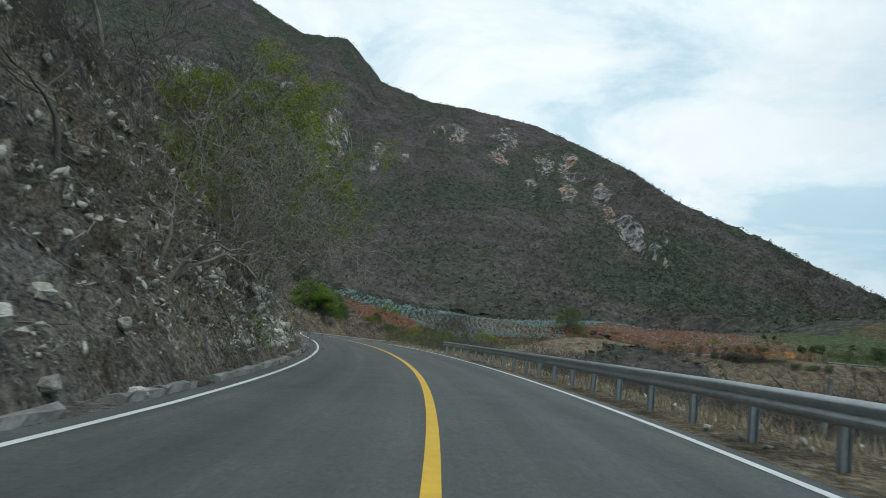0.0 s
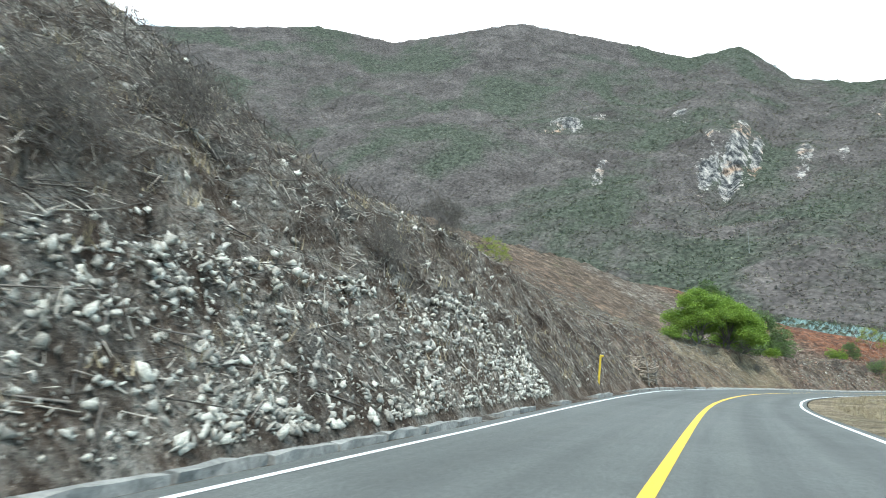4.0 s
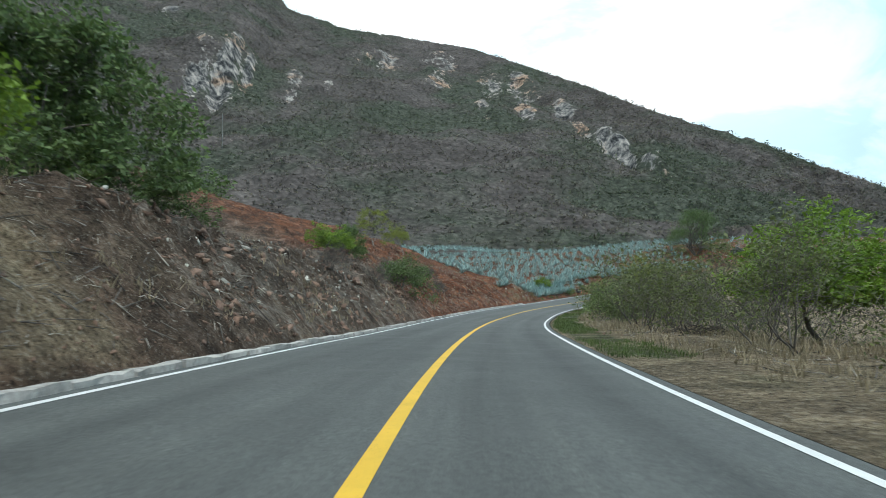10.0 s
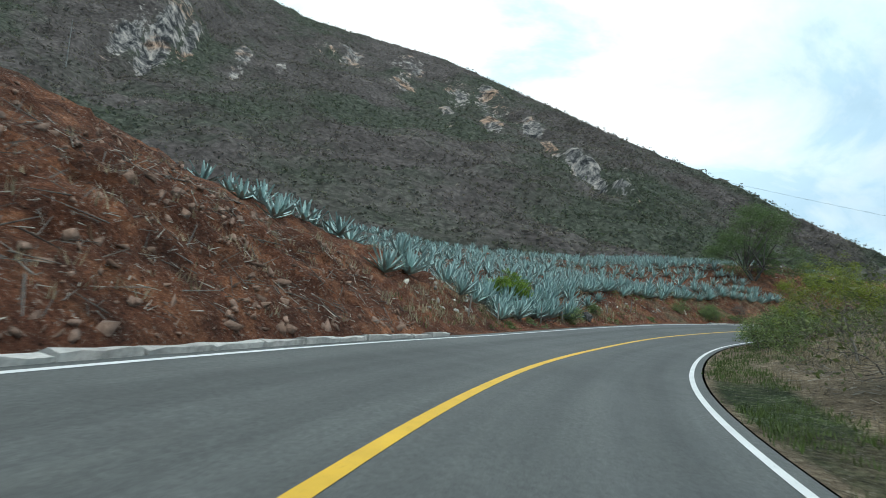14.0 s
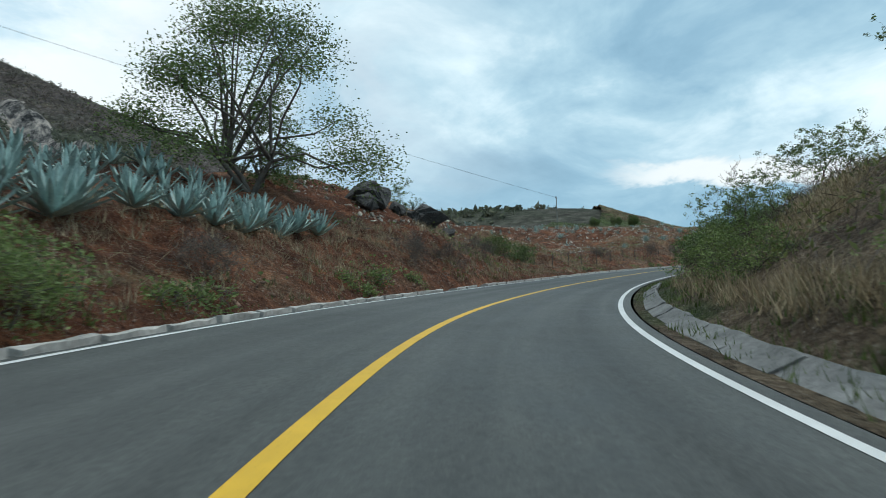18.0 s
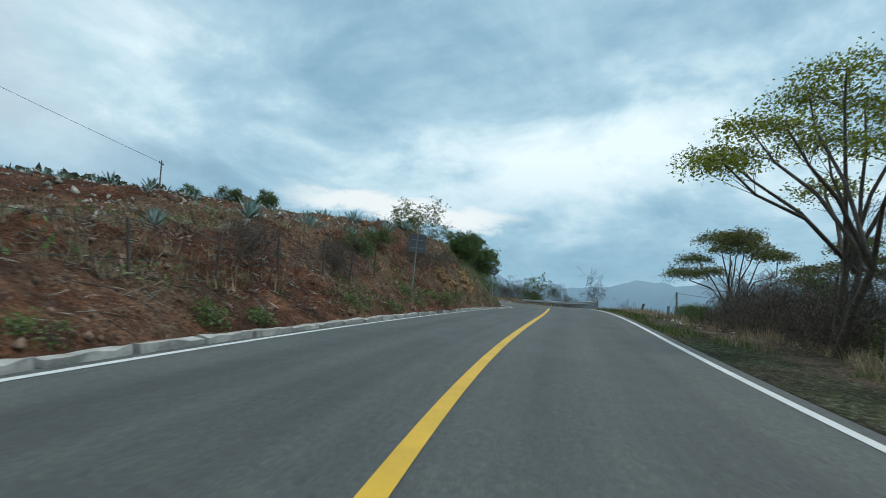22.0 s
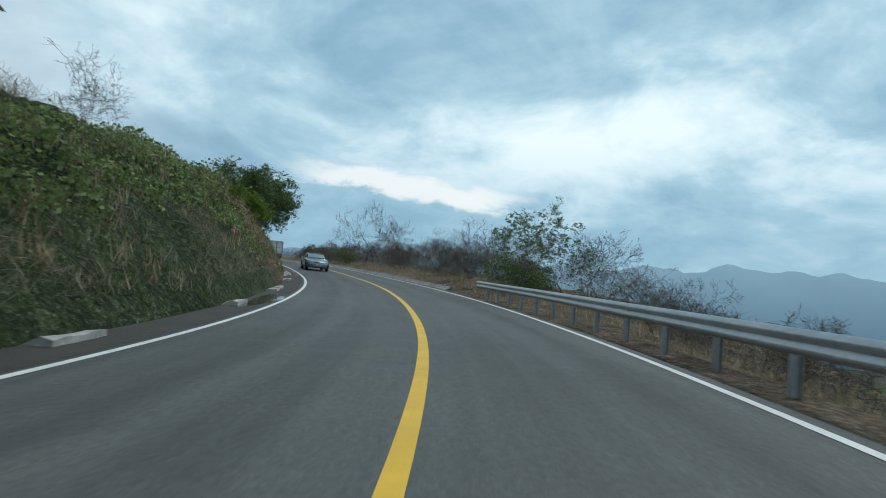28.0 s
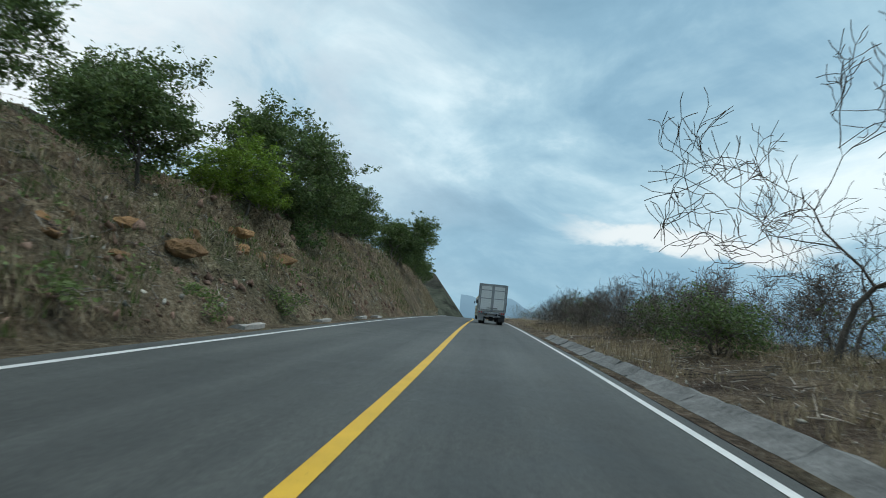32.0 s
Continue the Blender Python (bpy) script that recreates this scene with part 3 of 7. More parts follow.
M_TRUCKWHITE = plain("white_sheet_metal", (0.70, 0.71, 0.70), (0.86, 0.87, 0.86), 1.2, 0.5, 0, 0.04, 8, False, 0.01)
M_ALU = plain("brushed_aluminium", (0.26, 0.27, 0.28), (0.46, 0.47, 0.48), 3.0, 0.4, 0.7, 0.04)
M_SILVER = plain("silver_car_paint", (0.27, 0.32, 0.36), (0.33, 0.38, 0.42), 2.0, 0.24, 0.55, 0.0)
M_GLASS = plain("tinted_vehicle_glass", (0.012, 0.016, 0.018), (0.022, 0.028, 0.03), 2.0, 0.05, 0.0, 0.0)
M_LAMPGLASS = plain("headlamp_glass", (0.45, 0.47, 0.48), (0.7, 0.72, 0.73), 12, 0.12, 0.3, 0.0)
M_REDLAMP = plain("red_lamp_glass", (0.35, 0.015, 0.01), (0.55, 0.03, 0.02), 10, 0.2, 0, 0.0)
M_SMOKE = plain("smoked_lamp_glass", (0.10, 0.09, 0.08), (0.2, 0.18, 0.17), 10, 0.2, 0, 0.0)
M_BLUE = plain("blue_paint", (0.02, 0.06, 0.28), (0.04, 0.10, 0.40), 3, 0.45, 0, 0.05)
M_CREAM = plain("cream_coach_paint", (0.60, 0.56, 0.44), (0.74, 0.70, 0.57), 1.0, 0.35, 0, 0.02)
M_BROWN = plain("brown_stripe_paint", (0.16, 0.07, 0.03), (0.24, 0.11, 0.05), 3, 0.4, 0, 0.03)


# ---- the road's line ----
S0, S1 = -20, 640
SS = np.arange(S0, S1 + 1.0, 1.0)
kk = np.interp(SS, np.arange(S0, S1 + 1, 10), KAPPA)


def run_sum(a):
    c = np.concatenate([[0], np.cumsum((a[1:] + a[:-1]) / 2)])
    return c - c[-S0]


TH = run_sum(kk) + TH_START
RX, RY = run_sum(-np.sin(TH)) + START[0], run_sum(np.cos(TH)) + START[1]
RZ = run_sum(np.interp(SS, np.arange(S0, S1 + 1, 30), GRADE)) + START[2]
RB = np.interp(SS, np.arange(S0, S1 + 1, 30), BANK)


def on_road(s, lat, up=0.0):
    """World place at s metres along the road, lat metres right of the centre line; the surface leans with the bank as far as the shoulders."""
    x, y, z, t, b = (np.interp(s, SS, a) for a in (RX, RY, RZ, TH, RB))
    tilt = np.clip(lat, -5.0, 5.0) * b
    return x + lat * np.cos(t), y + lat * np.sin(t), z + tilt + up


def heading(s):
    return np.interp(s, SS, TH)


def road_pose(s, lat, up=0.0, turn=0.0, follow=False):
    x, y, z = on_road(s, lat, up)
    m = pose(float(x), float(y), float(z), 0, 0, math.degrees(float(heading(s))))
    if follow:
        rise = float(np.interp(s + 1, SS, RZ) - np.interp(s - 1, SS, RZ)) / 2
        m = m @ pose(0, 0, 0, math.degrees(math.atan(rise)), -math.degrees(math.atan(float(np.interp(s, SS, RB)))), 0)
    return m @ pose(0, 0, 0, 0, 0, turn)


TABLES = {}


def knots(table, s, col):
    key = (id(table), col)
    if key not in TABLES:
        TABLES[key] = np.array([r[0] for r in table], float), np.array([r[col] for r in table], float)
    return np.interp(s, *TABLES[key])


def fbm(x, y, z, octaves=4):
    return noise.fractal((x, y, z), 0.9, 2.1, octaves)


LEFT_D = np.concatenate([[0.35, 0.7, 1.0, 1.2], np.arange(1.5, 9, 0.27), np.arange(9, 20, 0.6), [21, 23, 26, 29, 33, 37, 41, 45]])
RIGHT_D = np.concatenate([[0.35, 0.7, 1.1, 1.5], np.arange(2, 8, 0.5), np.arange(8, 16, 1.0), [17, 19, 22, 25, 29, 33]])


def left_height(s, d):
    """Height of the cut slope above the road d metres beyond the left edge line."""
    h5, h16, h45 = (knots(LEFT, s, c) for c in (1, 2, 3))
    return np.where(d <= 1.2, 0.0, np.where(d <= 5, h5 * (np.maximum(d - 1.2, 0) / 3.8) ** 0.9,
                    np.where(d <= 16, h5 + (h16 - h5) * (d - 5) / 11, h16 + (h45 - h16) * (d - 16) / 29)))


def right_height(s, d):
    cols = [knots(RIGHT, s, c) for c in (1, 2, 3, 4)]
    ds = (1.2, 3.5, 7.0, 15.0, 33.0)
    hs = [np.zeros_like(cols[0])] + cols
    d = np.clip(d, ds[0], ds[-1])
    out = np.zeros(np.broadcast(s, d).shape)
    for i in range(4):
        f = np.clip((d - ds[i]) / (ds[i + 1] - ds[i]), 0, 1)
        out = out + (hs[i + 1] - hs[i]) * f
    return out


def blocks(x, y, z):
    """Broken rock: every cell of a jointed face stands out or back by its own amount."""
    dist, cell = noise.voronoi((x * 0.8, y * 0.8, z * 1.1))
    h = math.sin(cell[0].x * 12.9 + cell[0].y * 78.2 + cell[0].z * 37.7) * 43758.5
    d2, c2 = noise.voronoi((x * 2.1, y * 2.1, z * 2.8))
    h2 = math.sin(c2[0].x * 12.9 + c2[0].y * 78.2 + c2[0].z * 37.7) * 43758.5
    edge = min((dist[1] - dist[0]) * 4, 1.0)
    return (h % 1.0 - 0.5) * 1.0 + (h2 % 1.0 - 0.5) * 0.5 - 0.35 * (1 - edge)


def rough_at(x, y, z, amount, blocky=0.0):
    if amount <= 0:
        return 0.0
    return blocks(x, y, z) * blocky + amount * (0.9 * fbm(x * 0.11, y * 0.11, z * 0.11, 3) + 0.55 * fbm(x * 0.45, y * 0.45, z * 0.45, 3) + 0.28 * fbm(x * 1.6, y * 1.6, z * 1.6, 2))


BLOCK_S = np.array([-20, 40, 52, 62, 84, 96, 130, 165, 180, 208, 220, 300, 372, 395, 432, 446, 500, 560.0])
BLOCK_H = np.array([1.05, 1.05, 0.5, 0.45, 0.4, 0.18, 0.2, 0.3, 0.4, 0.4, 0.2, 0.25, 0.3, 0.15, 0.2, 0.5, 0.5, 0.3])


def slope_table():
    """All that side_place needs, every half metre of the road."""
    s = np.arange(S0, S1 + 0.5, 0.5)
    cols = [np.interp(s, SS, a) for a in (RX, RY, RZ, TH, RB)]
    cols += [knots(LEFT, s, c) for c in (1, 2, 3, 4)] + [np.interp(s, BLOCK_S, BLOCK_H)] + [knots(RIGHT, s, c) for c in (1, 2, 3, 4)]
    return np.stack(cols, 1).tolist()


SLOPE = slope_table()


def side_place(s, d, side):
    """World place on the bare slope, with its roughness: side -1 left, 1 right."""
    k = min(max((s - S0) * 2, 0.0), len(SLOPE) - 1.001)
    i = int(k)
    f = k - i
    x, y, z, t, bk, h5, h16, h45, am, bl, r0, r1, r2, r3 = [a + (b - a) * f for a, b in zip(SLOPE[i], SLOPE[i + 1])]
    lat = side * ((W_LEFT if side < 0 else W_RIGHT) + d)
    ct, st = math.cos(t), math.sin(t)
    x, y, z = x + lat * ct, y + lat * st, z + min(max(lat, -5.0), 5.0) * bk
    if side < 0:
        h = 0.0 if d <= 1.2 else h5 * ((d - 1.2) / 3.8) ** 0.9 if d <= 5 else h5 + (h16 - h5) * (d - 5) / 11 if d <= 16 else h16 + (h45 - h16) * (d - 16) / 29
        bl *= min(max((d - 1.5) / 1.5, 0.0), 1.0) * (1.0 if d < 14 else 0.5)
    else:
        h = 0.0 if d <= 1.2 else r0 * (d - 1.2) / 2.3 if d <= 3.5 else r0 + (r1 - r0) * (d - 3.5) / 3.5 if d <= 7 else r1 + (r2 - r1) * (d - 7) / 8 if d <= 15 else r2 + (r3 - r2) * (min(d, 33.0) - 15) / 18
        am, bl = 0.22, 0.06
    z += h
    r = rough_at(x, y, z, min(max((d - 1.5) / 3.0, 0.0), 1.0) * am, bl)
    steep = 0.75 if side < 0 and 1.2 < d < 5.5 else 0.15
    return x + r * steep * ct * 0.8, y + r * steep * st * 0.8, z + r * (1 - 0.5 * steep)


def mesh_object(name, verts, faces, material, parent=None, smooth=True):
    me = bpy.data.meshes.new(name)
    me.from_pydata(verts, [], faces)
    me.materials.append(material)
    if smooth:
        me.polygons.foreach_set("use_smooth", [True] * len(me.polygons))
    ob = new(name, me)
    if parent is not None:
        ob.parent = parent
    return ob


def grid_faces(n, m):
    return [(i * m + j, i * m + j + 1, (i + 1) * m + j + 1, (i + 1) * m + j) for i in range(n - 1) for j in range(m - 1)]


def ribbon(name, s_list, lats, material, up=0.0, parent=None):
    """A strip along the road with the given cross-section: lats holds (lateral, height) pairs or plain laterals."""
    pts = []
    for s in s_list:
        for l in lats:
            la, hu = l if isinstance(l, tuple) else (l, 0.0)
            x, y, z = on_road(s, la, up + hu)
            pts.append((float(x), float(y), float(z)))
    return mesh_object(name, pts, grid_faces(len(s_list), len(lats)), material, parent)


# ---- the road ----
s_road = np.arange(-18, 625, 1.5)
lat_road = sorted(set([-W_LEFT - 0.45, -W_LEFT, -3.2, -2.6, -1.9, -1.2, -0.6, 0, 0.6, 1.2, 1.9, 2.6, 3.2, W_RIGHT, W_RIGHT + 0.28]))
road = ribbon("road", s_road, lat_road, M_ASPHALT)
wheel = road.data.attributes.new("wheel", "FLOAT", "POINT")
lw = np.array([max(math.exp(-((abs(l) - 1.0) / 0.3) ** 2), math.exp(-((abs(l) - 2.6) / 0.3) ** 2)) for l in lat_road])
wheel.data.foreach_set("value", np.tile(lw, len(s_road)).astype(np.float32))
lane = road.data.attributes.new("lane", "FLOAT_VECTOR", "POINT")
lane.data.foreach_set("vector", np.array([(l * 1.7, s * 0.045, 0.0) for s in s_road for l in lat_road], dtype=np.float32).ravel())
tagged(road, "dark grey asphalt mountain road with two lanes", "road", kind="structure")
s_line = np.arange(-18, 600, 1.0)
for nm, lat, wd, mt, lb in (("centre_line", 0.0, 0.085, M_YELLOW, "solid yellow centre line painted on the asphalt"),
                            ("edge_line_left", -W_LEFT, 0.065, M_WHITE, "white edge line painted along the cut slope"),
                            ("edge_line_right", W_RIGHT, 0.065, M_WHITE, "white edge line painted along the valley side")):
    ln = ribbon(nm, s_line, [lat - wd, lat, lat + wd], mt, 0.006)
    tagged(ln, lb, "road marking", kind="structure")


# ---- cut slope, verge and wider ground ----
def zone_at(s, d, side, n):
    """red, green, grey, straw shares of the ground."""
    if side < 0:
        red, grn, gry, stw = (float(knots(ZONES, s, c)) for c in (1, 2, 3, 4))
        if d > 14:
            red *= 0.75
            grn += 0.1
            stw *= 0.55
            gry *= 0.3 if s < 160 else 1.0
        if 114 < s < 153 and 1.4 < d < 7.5:
            n = fbm(s * 0.13, d * 0.25, 21.0, 3)
            fade = min((s - 114) / 8, (153 - s) / 8, (7.5 - d) / 2, 1.0)
            stw = max(stw, (0.62 + 0.5 * n) * fade)
            grn *= 0.4
        if (357 < s < 363 or 366 < s < 371) and 1.8 < d < 3.9:
            red, grn, gry, stw = 1.0, 0.0, 0.1, 0.1
        return red, grn, gry, stw
    grn = 0.25 + 0.37 * min(max((s - 130) / 40, 0.0), 1.0) if 0.4 < d < 2.2 and s < 215 else 0.25
    if s > 270:
        grn = 0.58 if d < 2.0 and s < 345 else 0.3
    stw = 0.75 if s < 236 else 0.5 if s < 282 else 0.1 if 280 < s < 312 else 0.45
    red = 0.3 if s < 235 else 0.6 if 280 < s < 312 and d > 2.5 else 0.12
    return red, grn, 0.15, stw


def slope_sheet(name, ds, side, s_list):
    pts, zone = [], []
    for s in s_list:
        for d in ds:
            if d < 1.0:
                x, y, z = on_road(s, side * ((W_LEFT if side < 0 else W_RIGHT) + d), -0.02)
                p = (float(x), float(y), float(z))
            else:
                p = side_place(s, d, side)
            pts.append(p)
            zone.extend(zone_at(s, d, side, 0))
    ob = mesh_object(name, pts, grid_faces(len(s_list), len(ds)), M_EARTH)
    if side < 0:
        ob.data.flip_normals()
    at = ob.data.color_attributes.new("zone", "FLOAT_COLOR", "POINT")
    at.data.foreach_set("color", np.array(zone, dtype=np.float32))
    return ob


s_fine = np.concatenate([np.arange(-18, 100, 0.36), np.arange(100, 545, 0.45), np.arange(545, 622, 0.9)])
slope = slope_sheet("cut_slope", LEFT_D, -1, s_fine)
tagged(slope, "rough roadside cut slope of rock, red earth and dry grass", "slope", kind="structure")
verge = slope_sheet("verge", RIGHT_D, 1, s_fine[::2])
tagged(verge, "grassy road verge falling away to the valley", "verge", kind="structure")


def wide_height(x, y):
    """Ground away from the road, from the nearest stretch of it."""
    d2 = (RX - x) ** 2 + (RY - y) ** 2
    i = int(np.argmin(d2))
    dist = math.sqrt(d2[i])
    t = TH[i]
    lat = math.cos(t) * (x - RX[i]) + math.sin(t) * (y - RY[i])
    s = float(np.clip(SS[i], -15, 555))
    if lat < 0:
        d = dist - W_LEFT
        h = float(left_height(np.float64(s), np.float64(min(max(d, 0.0), 45.0))))
        far = max(d - 45, 0)
        z = RZ[i] + h + 0.13 * float(np.interp(s, [250, 282], [1.0, -0.15])) * min(far, 160) + 0.02 * max(far - 160, 0)
        drop = 6.0 if d < 10 else 2.5 if d < 36 else 1.0 if d < 43 else 0.0
    else:
        d = dist - W_RIGHT
        h = float(right_height(np.float64(s), np.float64(min(max(d, 0.0), 33.0))))
        far = max(d - 33, 0)
        fall = 0.32 if s > 300 else 0.06
        z = RZ[i] + h - fall * min(far, 420) + 0.03 * max(far - 420, 0)
        drop = 6.0 if d < 10 else 2.0 if d < 31 else 0.0
    return z - drop + 1.2 * fbm(x * 0.02, y * 0.02, 0.0, 3) * min(dist / 40, 2.0)


def build_ground():
    xs = np.concatenate([np.arange(-1500, -200, 60), np.arange(-200, 420, 9), np.arange(420, 1800, 60)])
    ys = np.concatenate([np.arange(-1500, -120, 60), np.arange(-120, 460, 9), np.arange(460, 1500, 60)])
    pts = [(float(x), float(y), wide_height(x, y)) for x in xs for y in ys]
    ob = mesh_object("ground", pts, grid_faces(len(xs), len(ys)), M_MOUNT)
    ob.data.flip_normals()
    zone = np.tile(np.array([0.25, 0.42, 0.2, 0.3], dtype=np.float32), len(pts))
    at = ob.data.color_attributes.new("zone", "FLOAT_COLOR", "POINT")
    at.data.foreach_set("color", zone)
    return tagged(ob, "scrub-covered ground falling towards the valley", "ground", kind="structure")


ground = build_ground()


def loft(name, ridge, foot, material, label, cliffs=(), nu=420, nw=130, bumps=13.0, back=220.0):
    """A mountainside between a foot line and a ridge line, with spurs, gullies and cliff bands, and a back slope."""
    us = np.linspace(0, 1, nu)
    kr, kf = np.linspace(0, 1, len(ridge)), np.linspace(0, 1, len(foot))
    rr = [np.interp(us, kr, [p[c] for p in ridge]) for c in range(3)]
    ff = [np.interp(us, kf, [p[c] for p in foot]) for c in range(3)]
    ws = np.concatenate([np.linspace(0, 1, nw), [1.15, 1.5, 2.0]])
    pts, cl = [], []
    for i in range(nu):
        fx, fy, fz, tx, ty, tz = ff[0][i], ff[1][i], ff[2][i], rr[0][i], rr[1][i], rr[2][i]
        ln = math.hypot(tx - fx, ty - fy)
        for w in ws:
            if w <= 1:
                x, y = fx + (tx - fx) * w, fy + (ty - fy) * w
                z = fz + (tz - fz) * (0.82 * w + 0.18 * w ** 2.2)
                taper = min(w / 0.15, 1.0) * (1.0 if w < 0.85 else max(0.12, (1 - w) / 0.15))
                n = noise.ridged_multi_fractal((x * 0.0042, y * 0.0042, 1.3), 0.9, 2.1, 5, 0.9, 2.0)
                z += taper * bumps * (n - 1.25) + taper * 6 * fbm(x * 0.02, y * 0.02, 4.0, 4)
                z += 2.5 * fbm(x * 0.07, y * 0.07, 8.0, 3)
                c, nn = 0.0, 0.0
                near = [k for k in cliffs if abs(us[i] - k[0]) < 2.6 * k[2] and abs(w - k[1]) < 2.6 * k[3]]
                if near:
                    nn = fbm(x * 0.03, y * 0.03, z * 0.015, 4)
                for u0, w0, du, dw, bare, hh in near:
                    a, b = (us[i] - u0) / du, (w - w0) / dw
                    k = math.exp(-a * a - b * b)
                    c = max(c, min(1.3 * k, 1.0) * bare * (0.92 + 0.75 * nn))
                    z += hh * k * b * 1.6
            else:
                x, y = tx + (tx - fx) / max(ln, 1) * back * (w - 1), ty + (ty - fy) / max(ln, 1) * back * (w - 1)
                z = tz - 0.7 * back * (w - 1)
                c = 0.0
            pts.append((x, y, z))
            cl.append(c)
    ob = mesh_object(name, pts, grid_faces(nu, len(ws)), material)
    at = ob.data.attributes.new("cliff", "FLOAT", "POINT")
    at.data.foreach_set("value", np.array(cl, dtype=np.float32))
    tagged(ob, label, "mountain", kind="structure")
    return ob


mountain = loft("mountain", RIDGE, FOOT, M_MOUNT, "steep mountainside of dry grey-brown scrub with pale cliffs", CLIFFS)
hill = loft("hill", HILL_RIDGE, HILL_FOOT, M_MOUNT, "dark scrub-covered hillside rising behind the road bank", (), 90, 40, 3.0, 40.0)


# ---- the hazy distance ----
def far_range(name, radius, az0, az1, base, top, amp, seed, material, label):
    n = 260
    pts = []
    for i in range(n):
        a = radians(az0 + (az1 - az0) * i / (n - 1))
        h = top + amp * fbm(a * 3.2, seed, 0, 6) + 0.25 * amp * fbm(a * 22, seed, 3, 4)
        x, y = 180 + radius * math.sin(a), 250 + radius * math.cos(a)
        x1, y1 = 180 + (radius + 350) * math.sin(a), 250 + (radius + 350) * math.cos(a)
        pts += [(x, y, base), (x + (x1 - x) * 0.5, y + (y1 - y) * 0.5, base + (h - base) * 0.6), (x1, y1, h), (x1 + (x1 - x), y1 + (y1 - y), base)]
    ob = mesh_object(name, pts, grid_faces(n, 4), material)
    return tagged(ob, label, "mountains", kind="structure")


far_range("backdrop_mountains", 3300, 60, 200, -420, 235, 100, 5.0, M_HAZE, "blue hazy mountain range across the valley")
# the valley floor glows as well, its blue haze painted in
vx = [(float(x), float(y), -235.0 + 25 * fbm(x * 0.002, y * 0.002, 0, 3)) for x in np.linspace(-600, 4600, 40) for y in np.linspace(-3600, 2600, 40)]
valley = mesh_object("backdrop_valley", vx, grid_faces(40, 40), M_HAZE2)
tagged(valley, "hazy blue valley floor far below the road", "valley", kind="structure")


# ---- growing things: shapes ----
class Geo:
    """Collects vertices and faces."""

    def __init__(self):
        self.v, self.f = [], []
        self.split, self.fine = 0, None

    def tube(self, pts, radii, sides=5, cap=True):
        n0 = len(self.v)
        for k, (p, r) in enumerate(zip(pts, radii)):
            a, b = pts[max(k - 1, 0)], pts[min(k + 1, len(pts) - 1)]
            d = Vector(b) - Vector(a)
            d = d.normalized() if d.length > 1e-6 else Vector((0, 0, 1))
            u = d.orthogonal().normalized()
            w = d.cross(u)
            for i in range(sides):
                t = 2 * math.pi * i / sides
                q = Vector(p) + (u * math.cos(t) + w * math.sin(t)) * r
                self.v.append((q.x, q.y, q.z))
        for k in range(len(pts) - 1):
            for i in range(sides):
                j = (i + 1) % sides
                self.f.append((n0 + k * sides + i, n0 + k * sides + j, n0 + (k + 1) * sides + j, n0 + (k + 1) * sides + i))
        if cap:
            self.f.append(tuple(n0 + i for i in reversed(range(sides))))
            e = n0 + (len(pts) - 1) * sides
            self.f.append(tuple(e + i for i in range(sides)))

    def box(self, x0, x1, y0, y1, z0, z1):
        n = len(self.v)
        self.v += [(x, y, z) for x in (x0, x1) for y in (y0, y1) for z in (z0, z1)]
        self.f += [tuple(n + i for i in q) for q in ((0, 1, 3, 2), (4, 6, 7, 5), (0, 4, 5, 1), (2, 3, 7, 6), (0, 2, 6, 4), (1, 5, 7, 3))]

    def mesh(self, name, material, smooth=True):
        me = bpy.data.meshes.new(name)
        me.from_pydata(self.v, [], self.f)
        me.materials.append(material)
        if smooth:
            me.polygons.foreach_set("use_smooth", [True] * len(me.polygons))
        return me


def leaf_mesh(name, centres, size, material, rng, droop=0.0, wide=0.45):
    """Many small folded leaves, one at each centre."""
    n = len(centres)
    c = np.asarray(centres, dtype=float)
    a = rng.normal(size=(n, 3))
    a[:, 2] = a[:, 2] * 0.5 - droop
    a /= np.linalg.norm(a, axis=1)[:, None]
    b = np.cross(a, rng.normal(size=(n, 3)))
    b /= np.linalg.norm(b, axis=1)[:, None] + 1e-9
    s = size * rng.uniform(0.6, 1.3, (n, 1))
    up = np.cross(a, b) * s * 0.12
    v = np.stack([c - a * s, c + b * s * wide + up, c + a * s, c - b * s * wide + up], 1).reshape(-1, 3)
    me = bpy.data.meshes.new(name)
    me.vertices.add(4 * n)
    me.vertices.foreach_set("co", v.ravel())
    me.loops.add(4 * n)
    me.loops.foreach_set("vertex_index", np.arange(4 * n, dtype=np.int32))
    me.polygons.add(n)
    me.polygons.foreach_set("loop_start", np.arange(0, 4 * n, 4, dtype=np.int32))
    me.update(calc_edges=True)
    me.materials.append(material)
    return me


